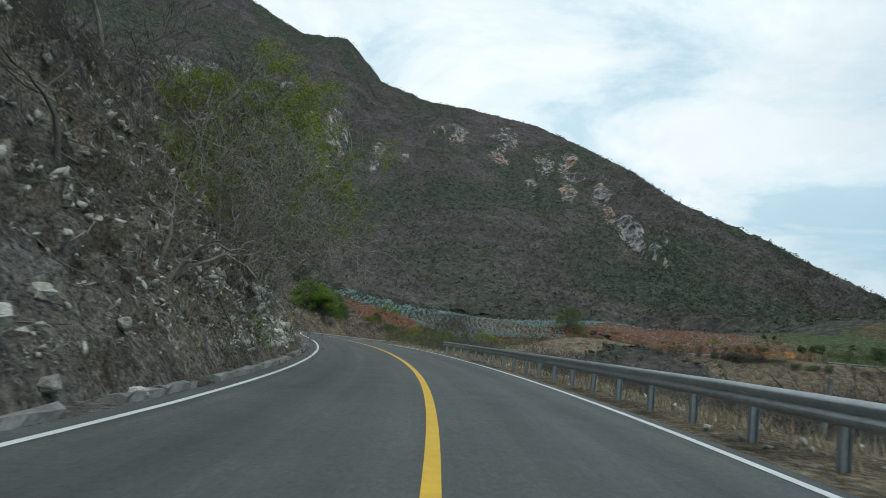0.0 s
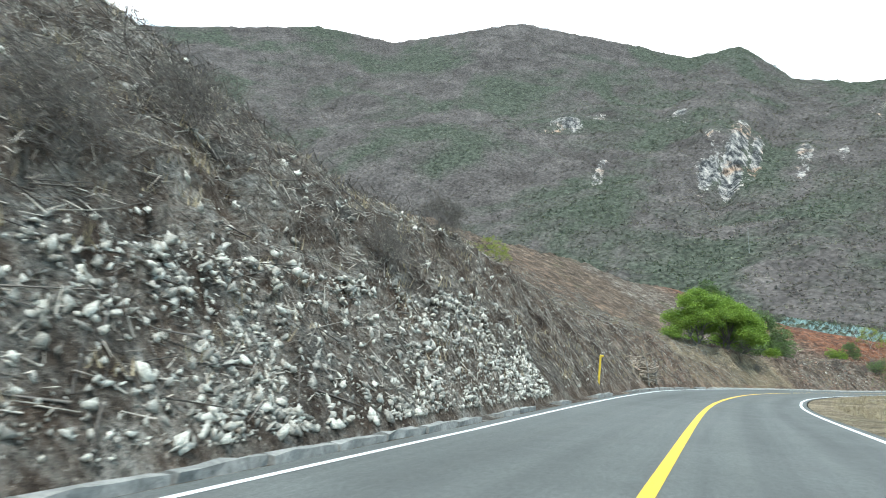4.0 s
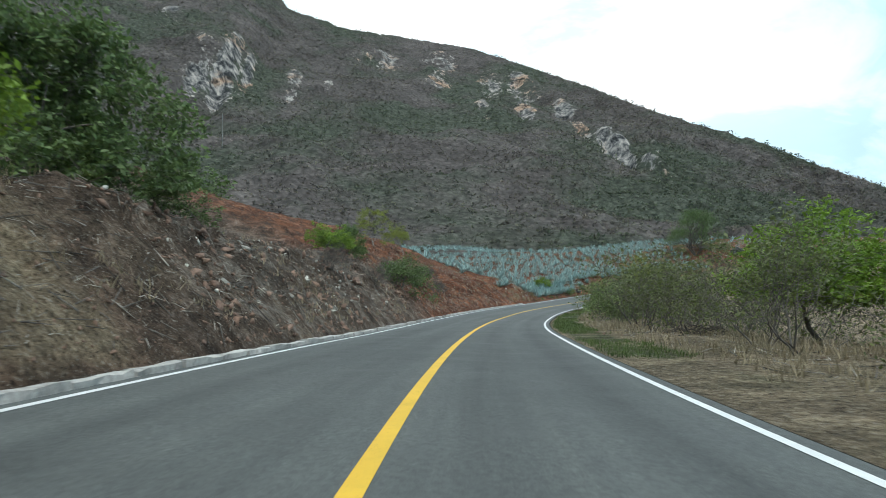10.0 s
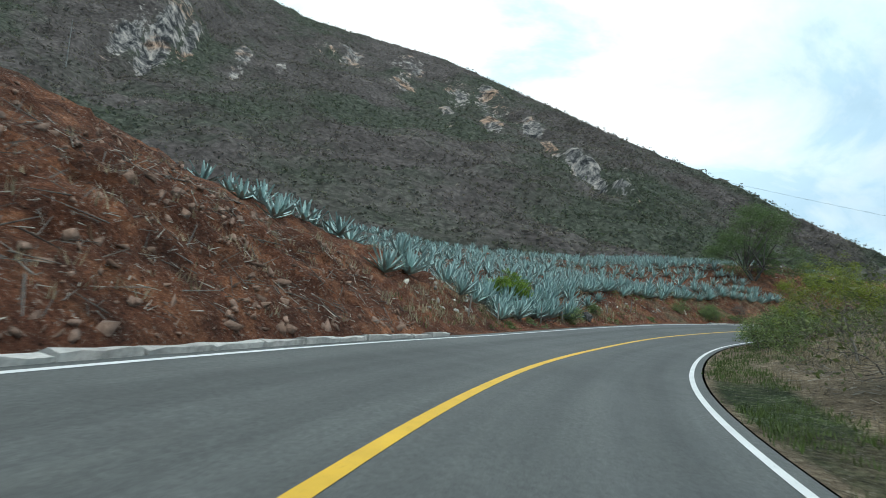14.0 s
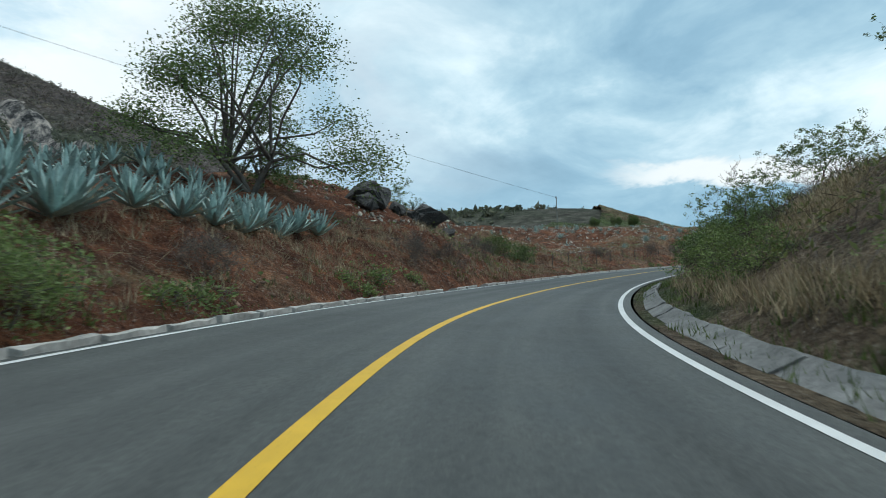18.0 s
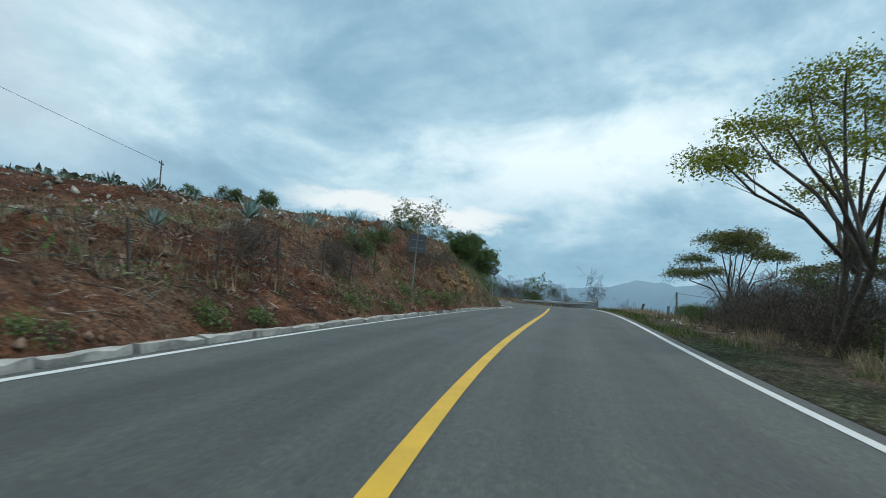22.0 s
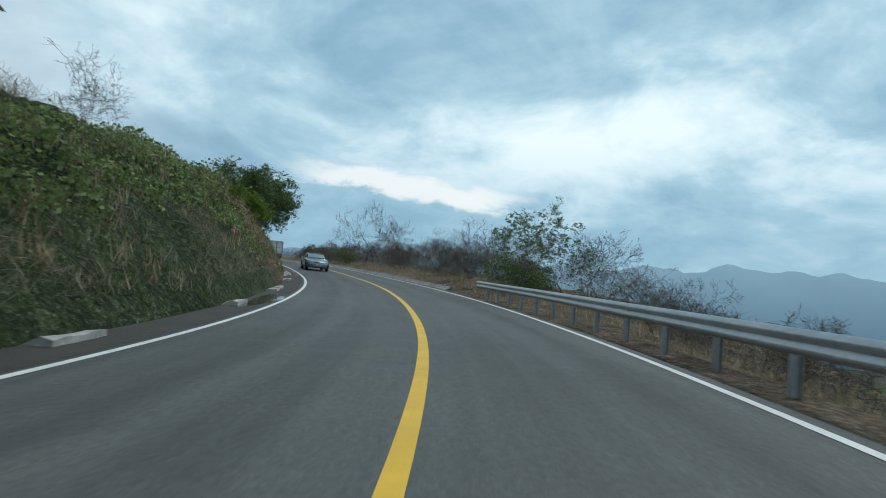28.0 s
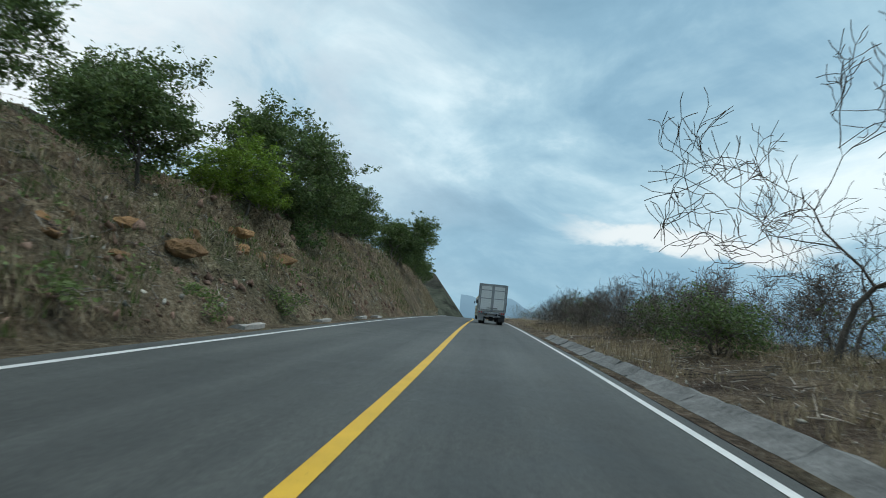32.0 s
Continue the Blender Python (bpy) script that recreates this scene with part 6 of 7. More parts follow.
def brush(name, rows, material, label, seed, wide=0.07, a=0.25, b=0.65, more=1.0):
    """Thickets of fine dry twigs, leaning every way."""
    rng = np.random.default_rng(seed)
    c, z = [], []
    for side, s0, s1, d0, d1, count, h in rows:
        for _ in range(int(count * more)):
            s, d = rng.uniform(s0, s1), rng.uniform(d0, d1)
            n = 0.5 + 0.9 * fbm(s * 0.09, d * 0.2, side * 5.0, 3)
            if n < 0.25:
                continue
            x, y, zz = side_place(s, d, side)
            hh = h * min(max(n + 0.25, 0.3), 1.25) * rng.uniform() ** 0.8
            c.append((x, y, zz + hh))
            z.append(rng.uniform(a, b))
    c, z = np.array(c), np.array(z)
    me = leaf_mesh(name, c, 1.0, material, rng, -0.9, wide)
    co = np.zeros(len(me.vertices) * 3)
    me.vertices.foreach_get("co", co)
    co = c[:, None] + (co.reshape(-1, 4, 3) - c[:, None]) * (z * 0.6)[:, None, None]
    me.vertices.foreach_set("co", co.ravel())
    return tagged(new(name, me), label, "brush", kind="stuff")


brush("dry_brush", [(1, 458, 612, 5.0, 16, 17000, 2.3), (1, 436, 458, 6.5, 16, 3500, 2.0), (1, 300, 345, 5.0, 17, 6500, 1.9), (1, 345, 382, 9.5, 18, 3500, 1.0), (1, 382, 415, 5.0, 17, 4500, 1.0), (1, 415, 440, 5.5, 17, 2000, 0.6),
                    (1, 160, 236, 5.0, 15, 11000, 2.6), (1, 50, 118, 8, 30, 9000, 2.6), (1, -10, 50, 5, 30, 8000, 2.0), (1, 118, 160, 7, 22, 6000, 2.2)],
      M_TWIG, "thickets of fine grey-brown twigs", 61, 0.028, 0.25, 0.8, 1.3)
brush("dark_brush", [(-1, 0, 56, 5, 16, 2600, 1.0), (-1, 56, 88, 5.5, 16, 6500, 0.8), (-1, 86, 132, 6, 26, 3000, 0.4), (-1, 132, 205, 5, 14, 3000, 0.45), (1, 440, 612, 5.5, 15, 5000, 1.3), (1, 236, 282, 2.5, 10, 3000, 0.6), (1, 280, 314, 2.2, 8, 7000, 0.9), (1, 382, 440, 5, 16, 3000, 1.2)],
      M_DARKTWIG, "mats of dark dead twigs", 63, 0.03, 0.2, 0.7, 1.2)
brush("straw_brush", [(-1, 290, 392, 2.2, 9, 3200, 0.5), (-1, 440, 612, 2.4, 12, 5000, 0.6), (-1, 390, 440, 7, 11, 6000, 0.6), (-1, 390, 440, 1.6, 3.4, 6500, 0.5), (1, 440, 612, 2.5, 6, 4500, 0.5), (-1, 262, 292, 2, 6, 2500, 0.5)],
      M_STRAW, "long dry grass stalks matted over the banks", 64, 0.022, 0.2, 0.6, 1.4)
brush("olive_brush", [(1, 436, 612, 5.5, 15, 6000, 1.9), (1, 300, 345, 5.5, 17, 3000, 1.4), (1, 382, 440, 5.5, 17, 2500, 0.9), (1, 160, 236, 5.5, 15, 11000, 2.4), (1, 118, 160, 7.5, 20, 2500, 2.0),
                      (1, 50, 118, 8, 30, 5000, 2.0), (-1, 0, 56, 5, 16, 2600, 1.0), (1, 236, 262, 2.5, 8, 4000, 0.8), (1, 262, 296, 2.5, 10, 2000, 0.5), (-1, 440, 612, 4.5, 14, 4000, 0.8)],
      M_OLEAF, "olive leaves among the dry brush", 62, 0.32, 0.08, 0.2, 1.6)


# ---- kerbs and concrete drains ----
def part(name, geo, material, parent, label="", smooth=False):
    """One bmesh or Geo as one mesh object under a thing or a part."""
    me = geo.mesh(name, material, smooth) if isinstance(geo, Geo) else geo
    ob = new(name, me)
    ob.parent = parent
    if label:
        ob["label"] = label
    return ob


def kerb_mesh(seed, length, prof, rough=0.012, material=M_CONC):
    rng = np.random.default_rng(seed)
    g = Geo()
    n = 5
    for k in range(n):
        y = -length / 2 + length * k / (n - 1)
        e = 0.97 if k in (0, n - 1) else 1.0
        for x, z in prof:
            g.v.append((x * e + rng.normal() * rough, y, z * e + rng.normal() * rough * (z > 0.02)))
    m = len(prof)
    for k in range(n - 1):
        for i in range(m):
            j = (i + 1) % m
            g.f.append((k * m + i, (k + 1) * m + i, (k + 1) * m + j, k * m + j))
    g.f += [tuple(range(m)), tuple(reversed(range((n - 1) * m, n * m)))]
    return g.mesh("kerb_stone", material, False)


KERBS = [kerb_mesh(i, 1.52, [(-0.22, -0.1), (0.3, -0.1), (0.26, 0.02), (0.12, 0.09), (-0.08, 0.13), (-0.22, 0.12)], 0.02) for i in range(5)]
PALE_KERBS = [kerb_mesh(30 + i, 1.52, [(-0.22, -0.1), (0.3, -0.1), (0.26, 0.02), (0.12, 0.09), (-0.08, 0.13), (-0.22, 0.12)], 0.02, M_KERB) for i in range(5)]
DRAINS = [kerb_mesh(9 + i, 2.0, [(-0.2, -0.25), (0.26, -0.25), (0.26, 0.2), (0.19, 0.21), (0.02, 0.1), (-0.2, 0.0)], 0.012, M_DRAIN) for i in range(4)]


def kerb_run(name, s0, s1, lat, meshes, step, label, turn=0.0, gaps=0.04):
    root = new(name)
    root.matrix_basis = road_pose(s0, lat)
    inv = root.matrix_basis.inverted()
    rng = np.random.default_rng(int(s0) + 900)
    for s in np.arange(s0 + step / 2, s1, step):
        if rng.uniform() < gaps:
            continue
        o = new("kerb_stone", meshes[int(rng.integers(0, len(meshes)))])
        o.parent = root
        o.matrix_basis = inv @ road_pose(s, lat + rng.normal() * 0.015, -0.015 + rng.normal() * 0.008, turn + rng.normal() * 0.4, True)
    return tagged(root, label, "kerb", kind="structure")


kerb_run("kerb_grey", 2, 118, -(W_LEFT + 0.78), KERBS, 1.6, "weathered grey concrete kerb half buried by stones", 180, 0.22)
kerb_run("kerb_pale", 118, 216, -(W_LEFT + 0.52), PALE_KERBS, 1.53, "pale concrete kerb at the foot of the red slope", 180, 0.03)
kerb_run("kerb_field", 262, 392, -(W_LEFT + 0.46), PALE_KERBS, 1.6, "whitish concrete kerb along the red bank", 180, 0.05)
kerb_run("kerb_broken", 398, 520, -(W_LEFT + 1.0), PALE_KERBS, 1.6, "broken kerb pieces in the earth", 180, 0.6)
kerb_run("drain_mound", 258, 290, W_RIGHT + 0.86, DRAINS, 2.0, "sloping concrete drain along the grassy mound")
kerb_run("drain_verge", 447, 513, W_RIGHT + 0.86, DRAINS, 2.0, "weathered concrete drain along the dry verge")


# ---- guardrails ----
def guardrail(s0, s1, lat, label):
    root = new("guardrail")
    root.matrix_basis = road_pose(s0, lat)
    inv = root.matrix_basis.inverted()
    prof = [(0.0, 0.50), (-0.075, 0.555), (-0.075, 0.60), (-0.01, 0.645), (-0.01, 0.665), (-0.075, 0.71), (-0.075, 0.755), (0.0, 0.81)]
    s = s0
    while s < s1 - 0.5:
        e = min(s + 4.0, s1)
        g = Geo()
        for k in range(5):
            t = s + (e - s) * k / 4 + (0.04 if k == 4 else 0)
            for dx in (0.0, 0.008):
                for x, z in prof:
                    p = inv @ Vector([float(c) for c in on_road(t, lat + x + dx, z)])
                    g.v.append(tuple(p))
        m = len(prof)
        for k in range(4):
            for lay in (0, 1):
                for i in range(m - 1):
                    a, b = k * 2 * m + lay * m + i, (k + 1) * 2 * m + lay * m + i
                    g.f.append((a, b, b + 1, a + 1) if lay else (a, a + 1, b + 1, b))
        part("rail_panel", g, M_STEEL, root, smooth=True)
        s = e
    for t in np.arange(s0 + 0.3, s1, 2.0):
        g = Geo()
        g.box(-0.005, 0.11, -0.004, 0.004, -0.75, 0.80)
        g.box(-0.005, 0.003, -0.05, 0.05, -0.75, 0.80)
        g.box(0.102, 0.11, -0.05, 0.05, -0.75, 0.80)
        o = part("post", g, M_STEEL, root)
        o.matrix_basis = inv @ road_pose(t, lat + 0.02)
    for t in np.arange(s0 + 4, s1, 8.0):
        g = Geo()
        g.box(-0.03, -0.018, -0.03, 0.03, 0.62, 0.70)
        o = part("reflector", g, M_ORANGE, root, "small amber reflector")
        o.matrix_basis = inv @ road_pose(t, lat)
    return tagged(root, label, "guardrail")


guardrail(-17, 44, W_RIGHT + 0.85, "galvanised steel guardrail on the outer side of the bend")
guardrail(378, 440, W_RIGHT + 0.70, "galvanised steel guardrail above the drop to the valley")


# ---- signs, posts, poles ----
def post_thing(name, s, lat, h, r, material, label, category, lean=(0, 0), sides=8, top=None, below=0.3):
    side = -1 if lat < 0 else 1
    p = side_place(s, abs(lat) - (W_LEFT if side < 0 else W_RIGHT), side)
    root = new(name)
    root.matrix_basis = pose(*p, lean[0], lean[1], math.degrees(float(heading(s))))
    g = Geo()
    g.tube([(0, 0, -below), (0, 0, h * 0.5), (0, 0, h - 0.02), (0, 0, h)], [r, r * 0.97, r * 0.95, r * 0.7], sides)
    part("shaft", g, material, root)
    return tagged(root, label, category)


def road_sign(s, lat, h, w, diamond, lean, label):
    side = -1 if lat < 0 else 1
    p = side_place(s, abs(lat) - W_LEFT, side)
    root = new("road_sign")
    root.matrix_basis = pose(*p, lean[0], lean[1], math.degrees(float(heading(s))))
    g = Geo()
    g.box(-0.025, 0.025, -0.025, 0.025, -0.4, h)
    part("post", g, M_STEEL, root)
    bm = bmesh.new()
    bmesh.ops.create_cube(bm, size=1.0)
    bmesh.ops.scale(bm, vec=(w, 0.012, w), verts=bm.verts)
    bmesh.ops.bevel(bm, geom=[e for e in bm.edges if abs(e.verts[0].co.y - e.verts[1].co.y) > 0.005], offset=0.05, segments=3, affect="EDGES")
    if diamond:
        bmesh.ops.rotate(bm, cent=(0, 0, 0), matrix=Matrix.Rotation(radians(45), 3, "Y"), verts=bm.verts)
    me = bpy.data.meshes.new("panel")
    bm.to_mesh(me)
    bm.free()
    me.materials.append(M_SIGNBACK)
    o = part("panel", me, M_SIGNBACK, root, "grey unpainted back of the sign plate")
    o.location = (0, 0.035, h - w * (0.6 if diamond else 0.5))
    for z in (-0.22, 0.22):
        g = Geo()
        g.box(-w * 0.32, w * 0.32, 0.024, 0.03, h - w * 0.55 + z * w - 0.02, h - w * 0.55 + z * w + 0.02)
        part("bracket", g, M_STEEL, root)
    return tagged(root, label, "road sign")


road_sign(345, -5.75, 2.95, 0.82, False, (0, 4), "square road sign seen from its grey back")
road_sign(380.5, -5.7, 3.35, 0.72, True, (0, 5), "diamond road sign seen from its grey back")
yp = post_thing("marker_post", 91, -5.5, 1.4, 0.055, M_YPOST, "yellow marker post leaning at the foot of the slope", "post", (0, 6))
g = Geo()
g.tube([(0, 0, 1.22), (0, 0, 1.32), (0.16, 0, 1.36)], [0.05, 0.06, 0.045], 8)
part("vent_cap", g, M_YPOST, yp)
for s, lat, h in ((30, 9.0, 1.6), (48, 10.0, 1.5), (63, 11.5, 1.5), (14, 8.6, 1.5)):
    post_thing("fence_post", s, lat, h, 0.06, M_CONC, "whitish concrete fence post in the scrub", "post", (3, 4), 4)
for s, lat in ((225, -5.7), (229, -5.9), (231.5, -5.6), (235.6, -5.7), (240, -6.3), (245, -6.2), (250, -6.4), (222, -6)):
    post_thing("fence_stake", s, lat, 0.95, 0.045, M_PALEBARK, "weathered wooden fence stake beside the agaves", "stake", ((s * 7) % 9 - 4, (s * 5) % 11 - 5), 6)
for s in np.arange(306, 346, 3.1):
    post_thing("fence_stake", float(s), -6.9, 1.15, 0.035, M_BARK, "thin wooden fence stake on the red bank", "stake", ((s * 7) % 9 - 4, (s * 5) % 9 - 4), 5)
fence_posts = [side_place(float(s), 6.9 - W_LEFT, -1) for s in np.arange(306, 346, 3.1)]
for h in (0.35, 0.7, 1.0):
    g = Geo()
    g.tube([(x, y, z + h) for x, y, z in fence_posts], [0.006] * len(fence_posts), 3)
    tagged(new("fence_wire", g.mesh("fence_wire", M_DARKSTEEL)), "thin rusty fence wire strung along the red bank", "wire", "fence wires")
for s, lat, h in ((372, 9.5, 1.1), (379, 11.0, 1.1), (366, 8.6, 0.9)):
    post_thing("fence_post", s, lat, h, 0.06, M_CONC, "short grey fence post on the valley verge", "post", (2, 3), 6)
for s, lat, h in ((395, 5.8, 1.6), (404, 6.2, 1.7), (408.5, 5.6, 1.4), (412, 6.0, 1.6)):
    post_thing("fence_post", s, lat, h, 0.06, M_PALEBARK, "rough wooden post behind the guardrail", "post", (4, -5), 6, below=2.0)
post_thing("tree_stump", 382, 8.6, 1.5, 0.12, M_BARK, "dark dead trunk stub on the verge", "stump", (10, 14), 7)


def marker_stone(s, lat):
    p = side_place(s, abs(lat) - W_LEFT, -1)
    root = new("kilometre_marker")
    root.matrix_basis = pose(*p, 0, 3, math.degrees(float(heading(s))))
    bm = bmesh.new()
    bmesh.ops.create_cube(bm, size=1.0)
    bmesh.ops.scale(bm, vec=(0.2, 0.07, 0.75), verts=bm.verts)
    bmesh.ops.bevel(bm, geom=bm.edges[:], offset=0.015, segments=2, affect="EDGES")
    me = bpy.data.meshes.new("slab")
    bm.to_mesh(me)
    bm.free()
    me.materials.append(M_WPAINT)
    o = part("slab", me, M_WPAINT, root)
    o.location = (0, 0, 0.25)
    for z in (0.53, 0.43, 0.33):
        g = Geo()
        g.box(-0.045, 0.045, -0.04, -0.036, z - 0.028, z + 0.028)
        part("mark", g, M_BLACK, root, "dark worn mark")
    return tagged(root, "small white kilometre stone with dark marks", "marker")


marker_stone(410, -5.9)


def utility_pole(x, y, z_top, h, arms, label, yaw):
    root = new("utility_pole")
    root.matrix_basis = pose(x, y, z_top - h, 0, 0, yaw)
    g = Geo()
    g.tube([(0, 0, -0.5), (0, 0, h * 0.5), (0, 0, h)], [0.15, 0.13, 0.10], 9)
    part("pole", g, M_CONC, root)
    for k in range(arms):
        g = Geo()
        g.box(-0.95, 0.95, -0.05, 0.05, h - 0.55 - 0.9 * k, h - 0.44 - 0.9 * k)
        part("crossarm", g, M_BARK, root)
        for dx in (-0.85, 0.0, 0.85):
            g = Geo()
            g.tube([(dx, 0, h - 0.44 - 0.9 * k), (dx, 0, h - 0.36 - 0.9 * k), (dx, 0, h - 0.24 - 0.9 * k)], [0.035, 0.06, 0.03], 6)
            part("insulator", g, M_DARKSTEEL, root)
    return tagged(root, label, "utility pole")


def wire(a, b, sag, label, r=0.012):
    n = 24
    pts = [tuple(Vector(a).lerp(Vector(b), k / n) - Vector((0, 0, sag * 4 * (k / n) * (1 - k / n)))) for k in range(n + 1)]
    g = Geo()
    g.tube(pts, [r] * (n + 1), 4)
    ob = new("power_line", g.mesh("power_line", M_BLACK))
    return tagged(ob, label, "cable")


utility_pole(184.4, 312.5, 19.6, 10.0, 1, "tall concrete power pole with a wooden crossarm on the field", 10)
utility_pole(-62.0, 352.0, 50.0, 11.0, 1, "distant power pole with crossarm at the foot of the mountain", 10)
for k, dx in enumerate((-0.85, 0.85)):
    wire((184.4 + dx, 312.5 + 0.2, 19.3), (-62.0 + dx, 352.0, 49.7), 2.5, "thin black power line sagging over the agave field", 0.013)
px, py, _ = (float(v) for v in on_road(390, 13.8))
pz = float(np.interp(390, SS, RZ)) + 2.3
utility_pole(px, py, pz, 9.0, 0, "grey concrete power pole standing below the road", 0)
for s2, l2, dz in ((330, 34.0, 0.5), (450, 40.0, -2.0)):
    qx, qy, qz = (float(v) for v in on_road(s2, l2))
    utility_pole(qx, qy, qz + dz, 10.0, 0, "grey concrete power pole among the scrub", 0)
    for dz2 in (0.1, 1.2):
        wire((px, py, pz - dz2), (qx, qy, qz + dz - dz2), 0.8, "thin black cable strung along the valley side", 0.018)


# ---- wood pile ----
def wood_pile():
    rng = np.random.default_rng(77)
    p = side_place(104.2, 1.7, -1)
    root = new("wood_pile")
    root.matrix_basis = pose(p[0], p[1], p[2] - 0.2, 0, 0, math.degrees(float(heading(103))))
    for k in range(190):
        low = k < 140
        x = rng.uniform(-1.1, 0.35) if low else rng.uniform(-2.6, -1.0)
        y = rng.uniform(-1.3, 1.4) if low else rng.uniform(-2.4, 1.0)
        z = rng.uniform(0.02, 1.35) * (1 - 0.25 * abs(y)) if low else rng.uniform(1.0, 1.8)
        l = rng.uniform(0.7, 1.7)
        a = rng.normal() * 0.75 + (0.5 if low else 1.2)
        d = Vector((math.cos(a) * 0.9, math.sin(a), rng.normal() * 0.28)).normalized() * l
        c = Vector((x, y, max(z, 0.05)))
        mid = c + Vector(rng.normal(size=3)) * 0.09
        r = rng.uniform(0.028, 0.065)
        g = Geo()
        g.tube([tuple(c - d / 2), tuple(mid), tuple(c + d / 2)], [r, r * 0.95, r * 0.8], 6)
        part("log", g, M_WOOD if rng.uniform() < 0.85 else M_BARK, root, smooth=True)
    for y in (-1.2, 1.3):
        g = Geo()
        g.tube([(0.4, y, -0.3), (0.36, y, 0.8), (0.3, y, 1.35)], [0.06, 0.055, 0.05], 7)
        part("stake", g, M_PALEBARK, root)
    return tagged(root, "pile of cut branches and firewood stacked at the slope", "wood pile")


wood_pile()


def brush_heap(s, lat, r, count, seed):
    """A heap of cut dark twigs on the verge."""
    rng = np.random.default_rng(seed)
    side = -1 if lat < 0 else 1
    p = side_place(s, abs(lat) - (W_LEFT if side < 0 else W_RIGHT), side)
    root = new("brush_heap")
    root.matrix_basis = pose(*p, 0, 0, float(rng.uniform(0, 360)))
    for k in range(count):
        a, f = rng.uniform(0, 6.283), rng.uniform() ** 0.6
        c = Vector((r * f * math.cos(a), r * f * math.sin(a), 0.05 + 0.5 * r * (1 - f) * rng.uniform()))
        d = Vector((rng.normal(), rng.normal(), rng.normal() * 0.3)).normalized() * rng.uniform(0.3, 0.8)
        g = Geo()
        g.tube([tuple(c - d / 2), tuple(c + Vector(rng.normal(size=3)) * 0.05), tuple(c + d / 2)], [0.022, 0.018, 0.010], 4)
        part("twig", g, M_DARKTWIG if rng.uniform() < 0.7 else M_TWIG, root)
    return tagged(root, "heap of cut dark twigs lying on the dry verge", "brush heap")


brush_heap(161, 9.2, 1.1, 60, 5)
brush_heap(232.3, -5.75, 0.6, 30, 6)


# ---- the puddle on the shoulder ----
def puddle():
    pts, n = [], 26
    for k in range(n):
        a = 2 * math.pi * k / n
        r = 1 + 0.22 * math.sin(3 * a + 1) + 0.12 * math.sin(5 * a)
        x, y, z = on_road(430 + 3.4 * r * math.sin(a), -(W_LEFT + 0.62) + 0.42 * r * math.cos(a), 0.012)
        pts.append((float(x), float(y), float(z)))
    ob = mesh_object("puddle", pts, [tuple(range(n))], M_WATER)
    return tagged(ob, "shallow puddle reflecting the sky on the shoulder", "puddle")


puddle()
shoulder = ribbon("shoulder_earth", np.arange(394, 452, 1.0), [(-W_LEFT - 1.15, 0.02), (-W_LEFT - 0.8, 0.01), (-W_LEFT - 0.16, 0.005)], M_MUD)
tagged(shoulder, "dark damp earth washed over the shoulder", "shoulder", kind="structure")


# ---- vehicles ----
def rounded_box(x, y, z, bevel, segments=2):
    bm = bmesh.new()
    bmesh.ops.create_cube(bm, size=1.0)
    bmesh.ops.scale(bm, vec=(x, y, z), verts=bm.verts)
    bmesh.ops.bevel(bm, geom=bm.edges[:], offset=bevel, segments=segments, affect="EDGES")
    return bm


def bm_part(name, bm, material, parent, loc=(0, 0, 0), rot=(0, 0, 0), label="", smooth=False):
    me = bpy.data.meshes.new(name)
    bm.to_mesh(me)
    bm.free()
    me.materials.append(material)
    if smooth:
        me.polygons.foreach_set("use_smooth", [True] * len(me.polygons))
    o = part(name, me, material, parent, label)
    o.matrix_basis = pose(*loc, *rot)
    return o


def box_part(name, parent, material, c, size, bevel=0.01, label="", rot=(0, 0, 0)):
    return bm_part(name, rounded_box(*size, min(bevel, min(size) * 0.45)), material, parent, c, rot, label)


def wheel_part(parent, x, y, r, w, rim_mat, spokes=5):
    """Tyre with a rim as its part; the axle lies along x."""
    g = Geo()
    prof = [(-w / 2, r * 0.62), (-w / 2, r * 0.93), (-w * 0.36, r), (w * 0.36, r), (w / 2, r * 0.93), (w / 2, r * 0.62)]
    n = 28
    for k in range(n):
        a = 2 * math.pi * k / n
        g.v += [(px, pr * math.cos(a), pr * math.sin(a)) for px, pr in prof]
    m = len(prof)
    for k in range(n):
        for i in range(m - 1):
            a, b = k * m + i, ((k + 1) % n) * m + i
            g.f.append((a, b, b + 1, a + 1))
    tyre = part("tyre", g, M_BLACK, parent, smooth=True)
    tyre.location = (x, y, r)
    g = Geo()
    sgn = 1 if x > 0 else -1
    g.tube([(sgn * w * 0.05, 0, 0), (sgn * w * 0.34, 0, 0)], [r * 0.63, r * 0.63], n)
    for k in range(spokes):
        a = 2 * math.pi * k / spokes
        d = Vector((0, math.cos(a), math.sin(a)))
        g.tube([tuple(Vector((sgn * w * 0.40, 0, 0)) + d * r * 0.1), tuple(Vector((sgn * w * 0.36, 0, 0)) + d * r * 0.58)], [r * 0.11, r * 0.07], 6)
    g.tube([(sgn * w * 0.3, 0, 0), (sgn * w * 0.45, 0, 0)], [r * 0.16, r * 0.13], 12)
    part("rim", g, rim_mat, tyre, smooth=False)
    return tyre


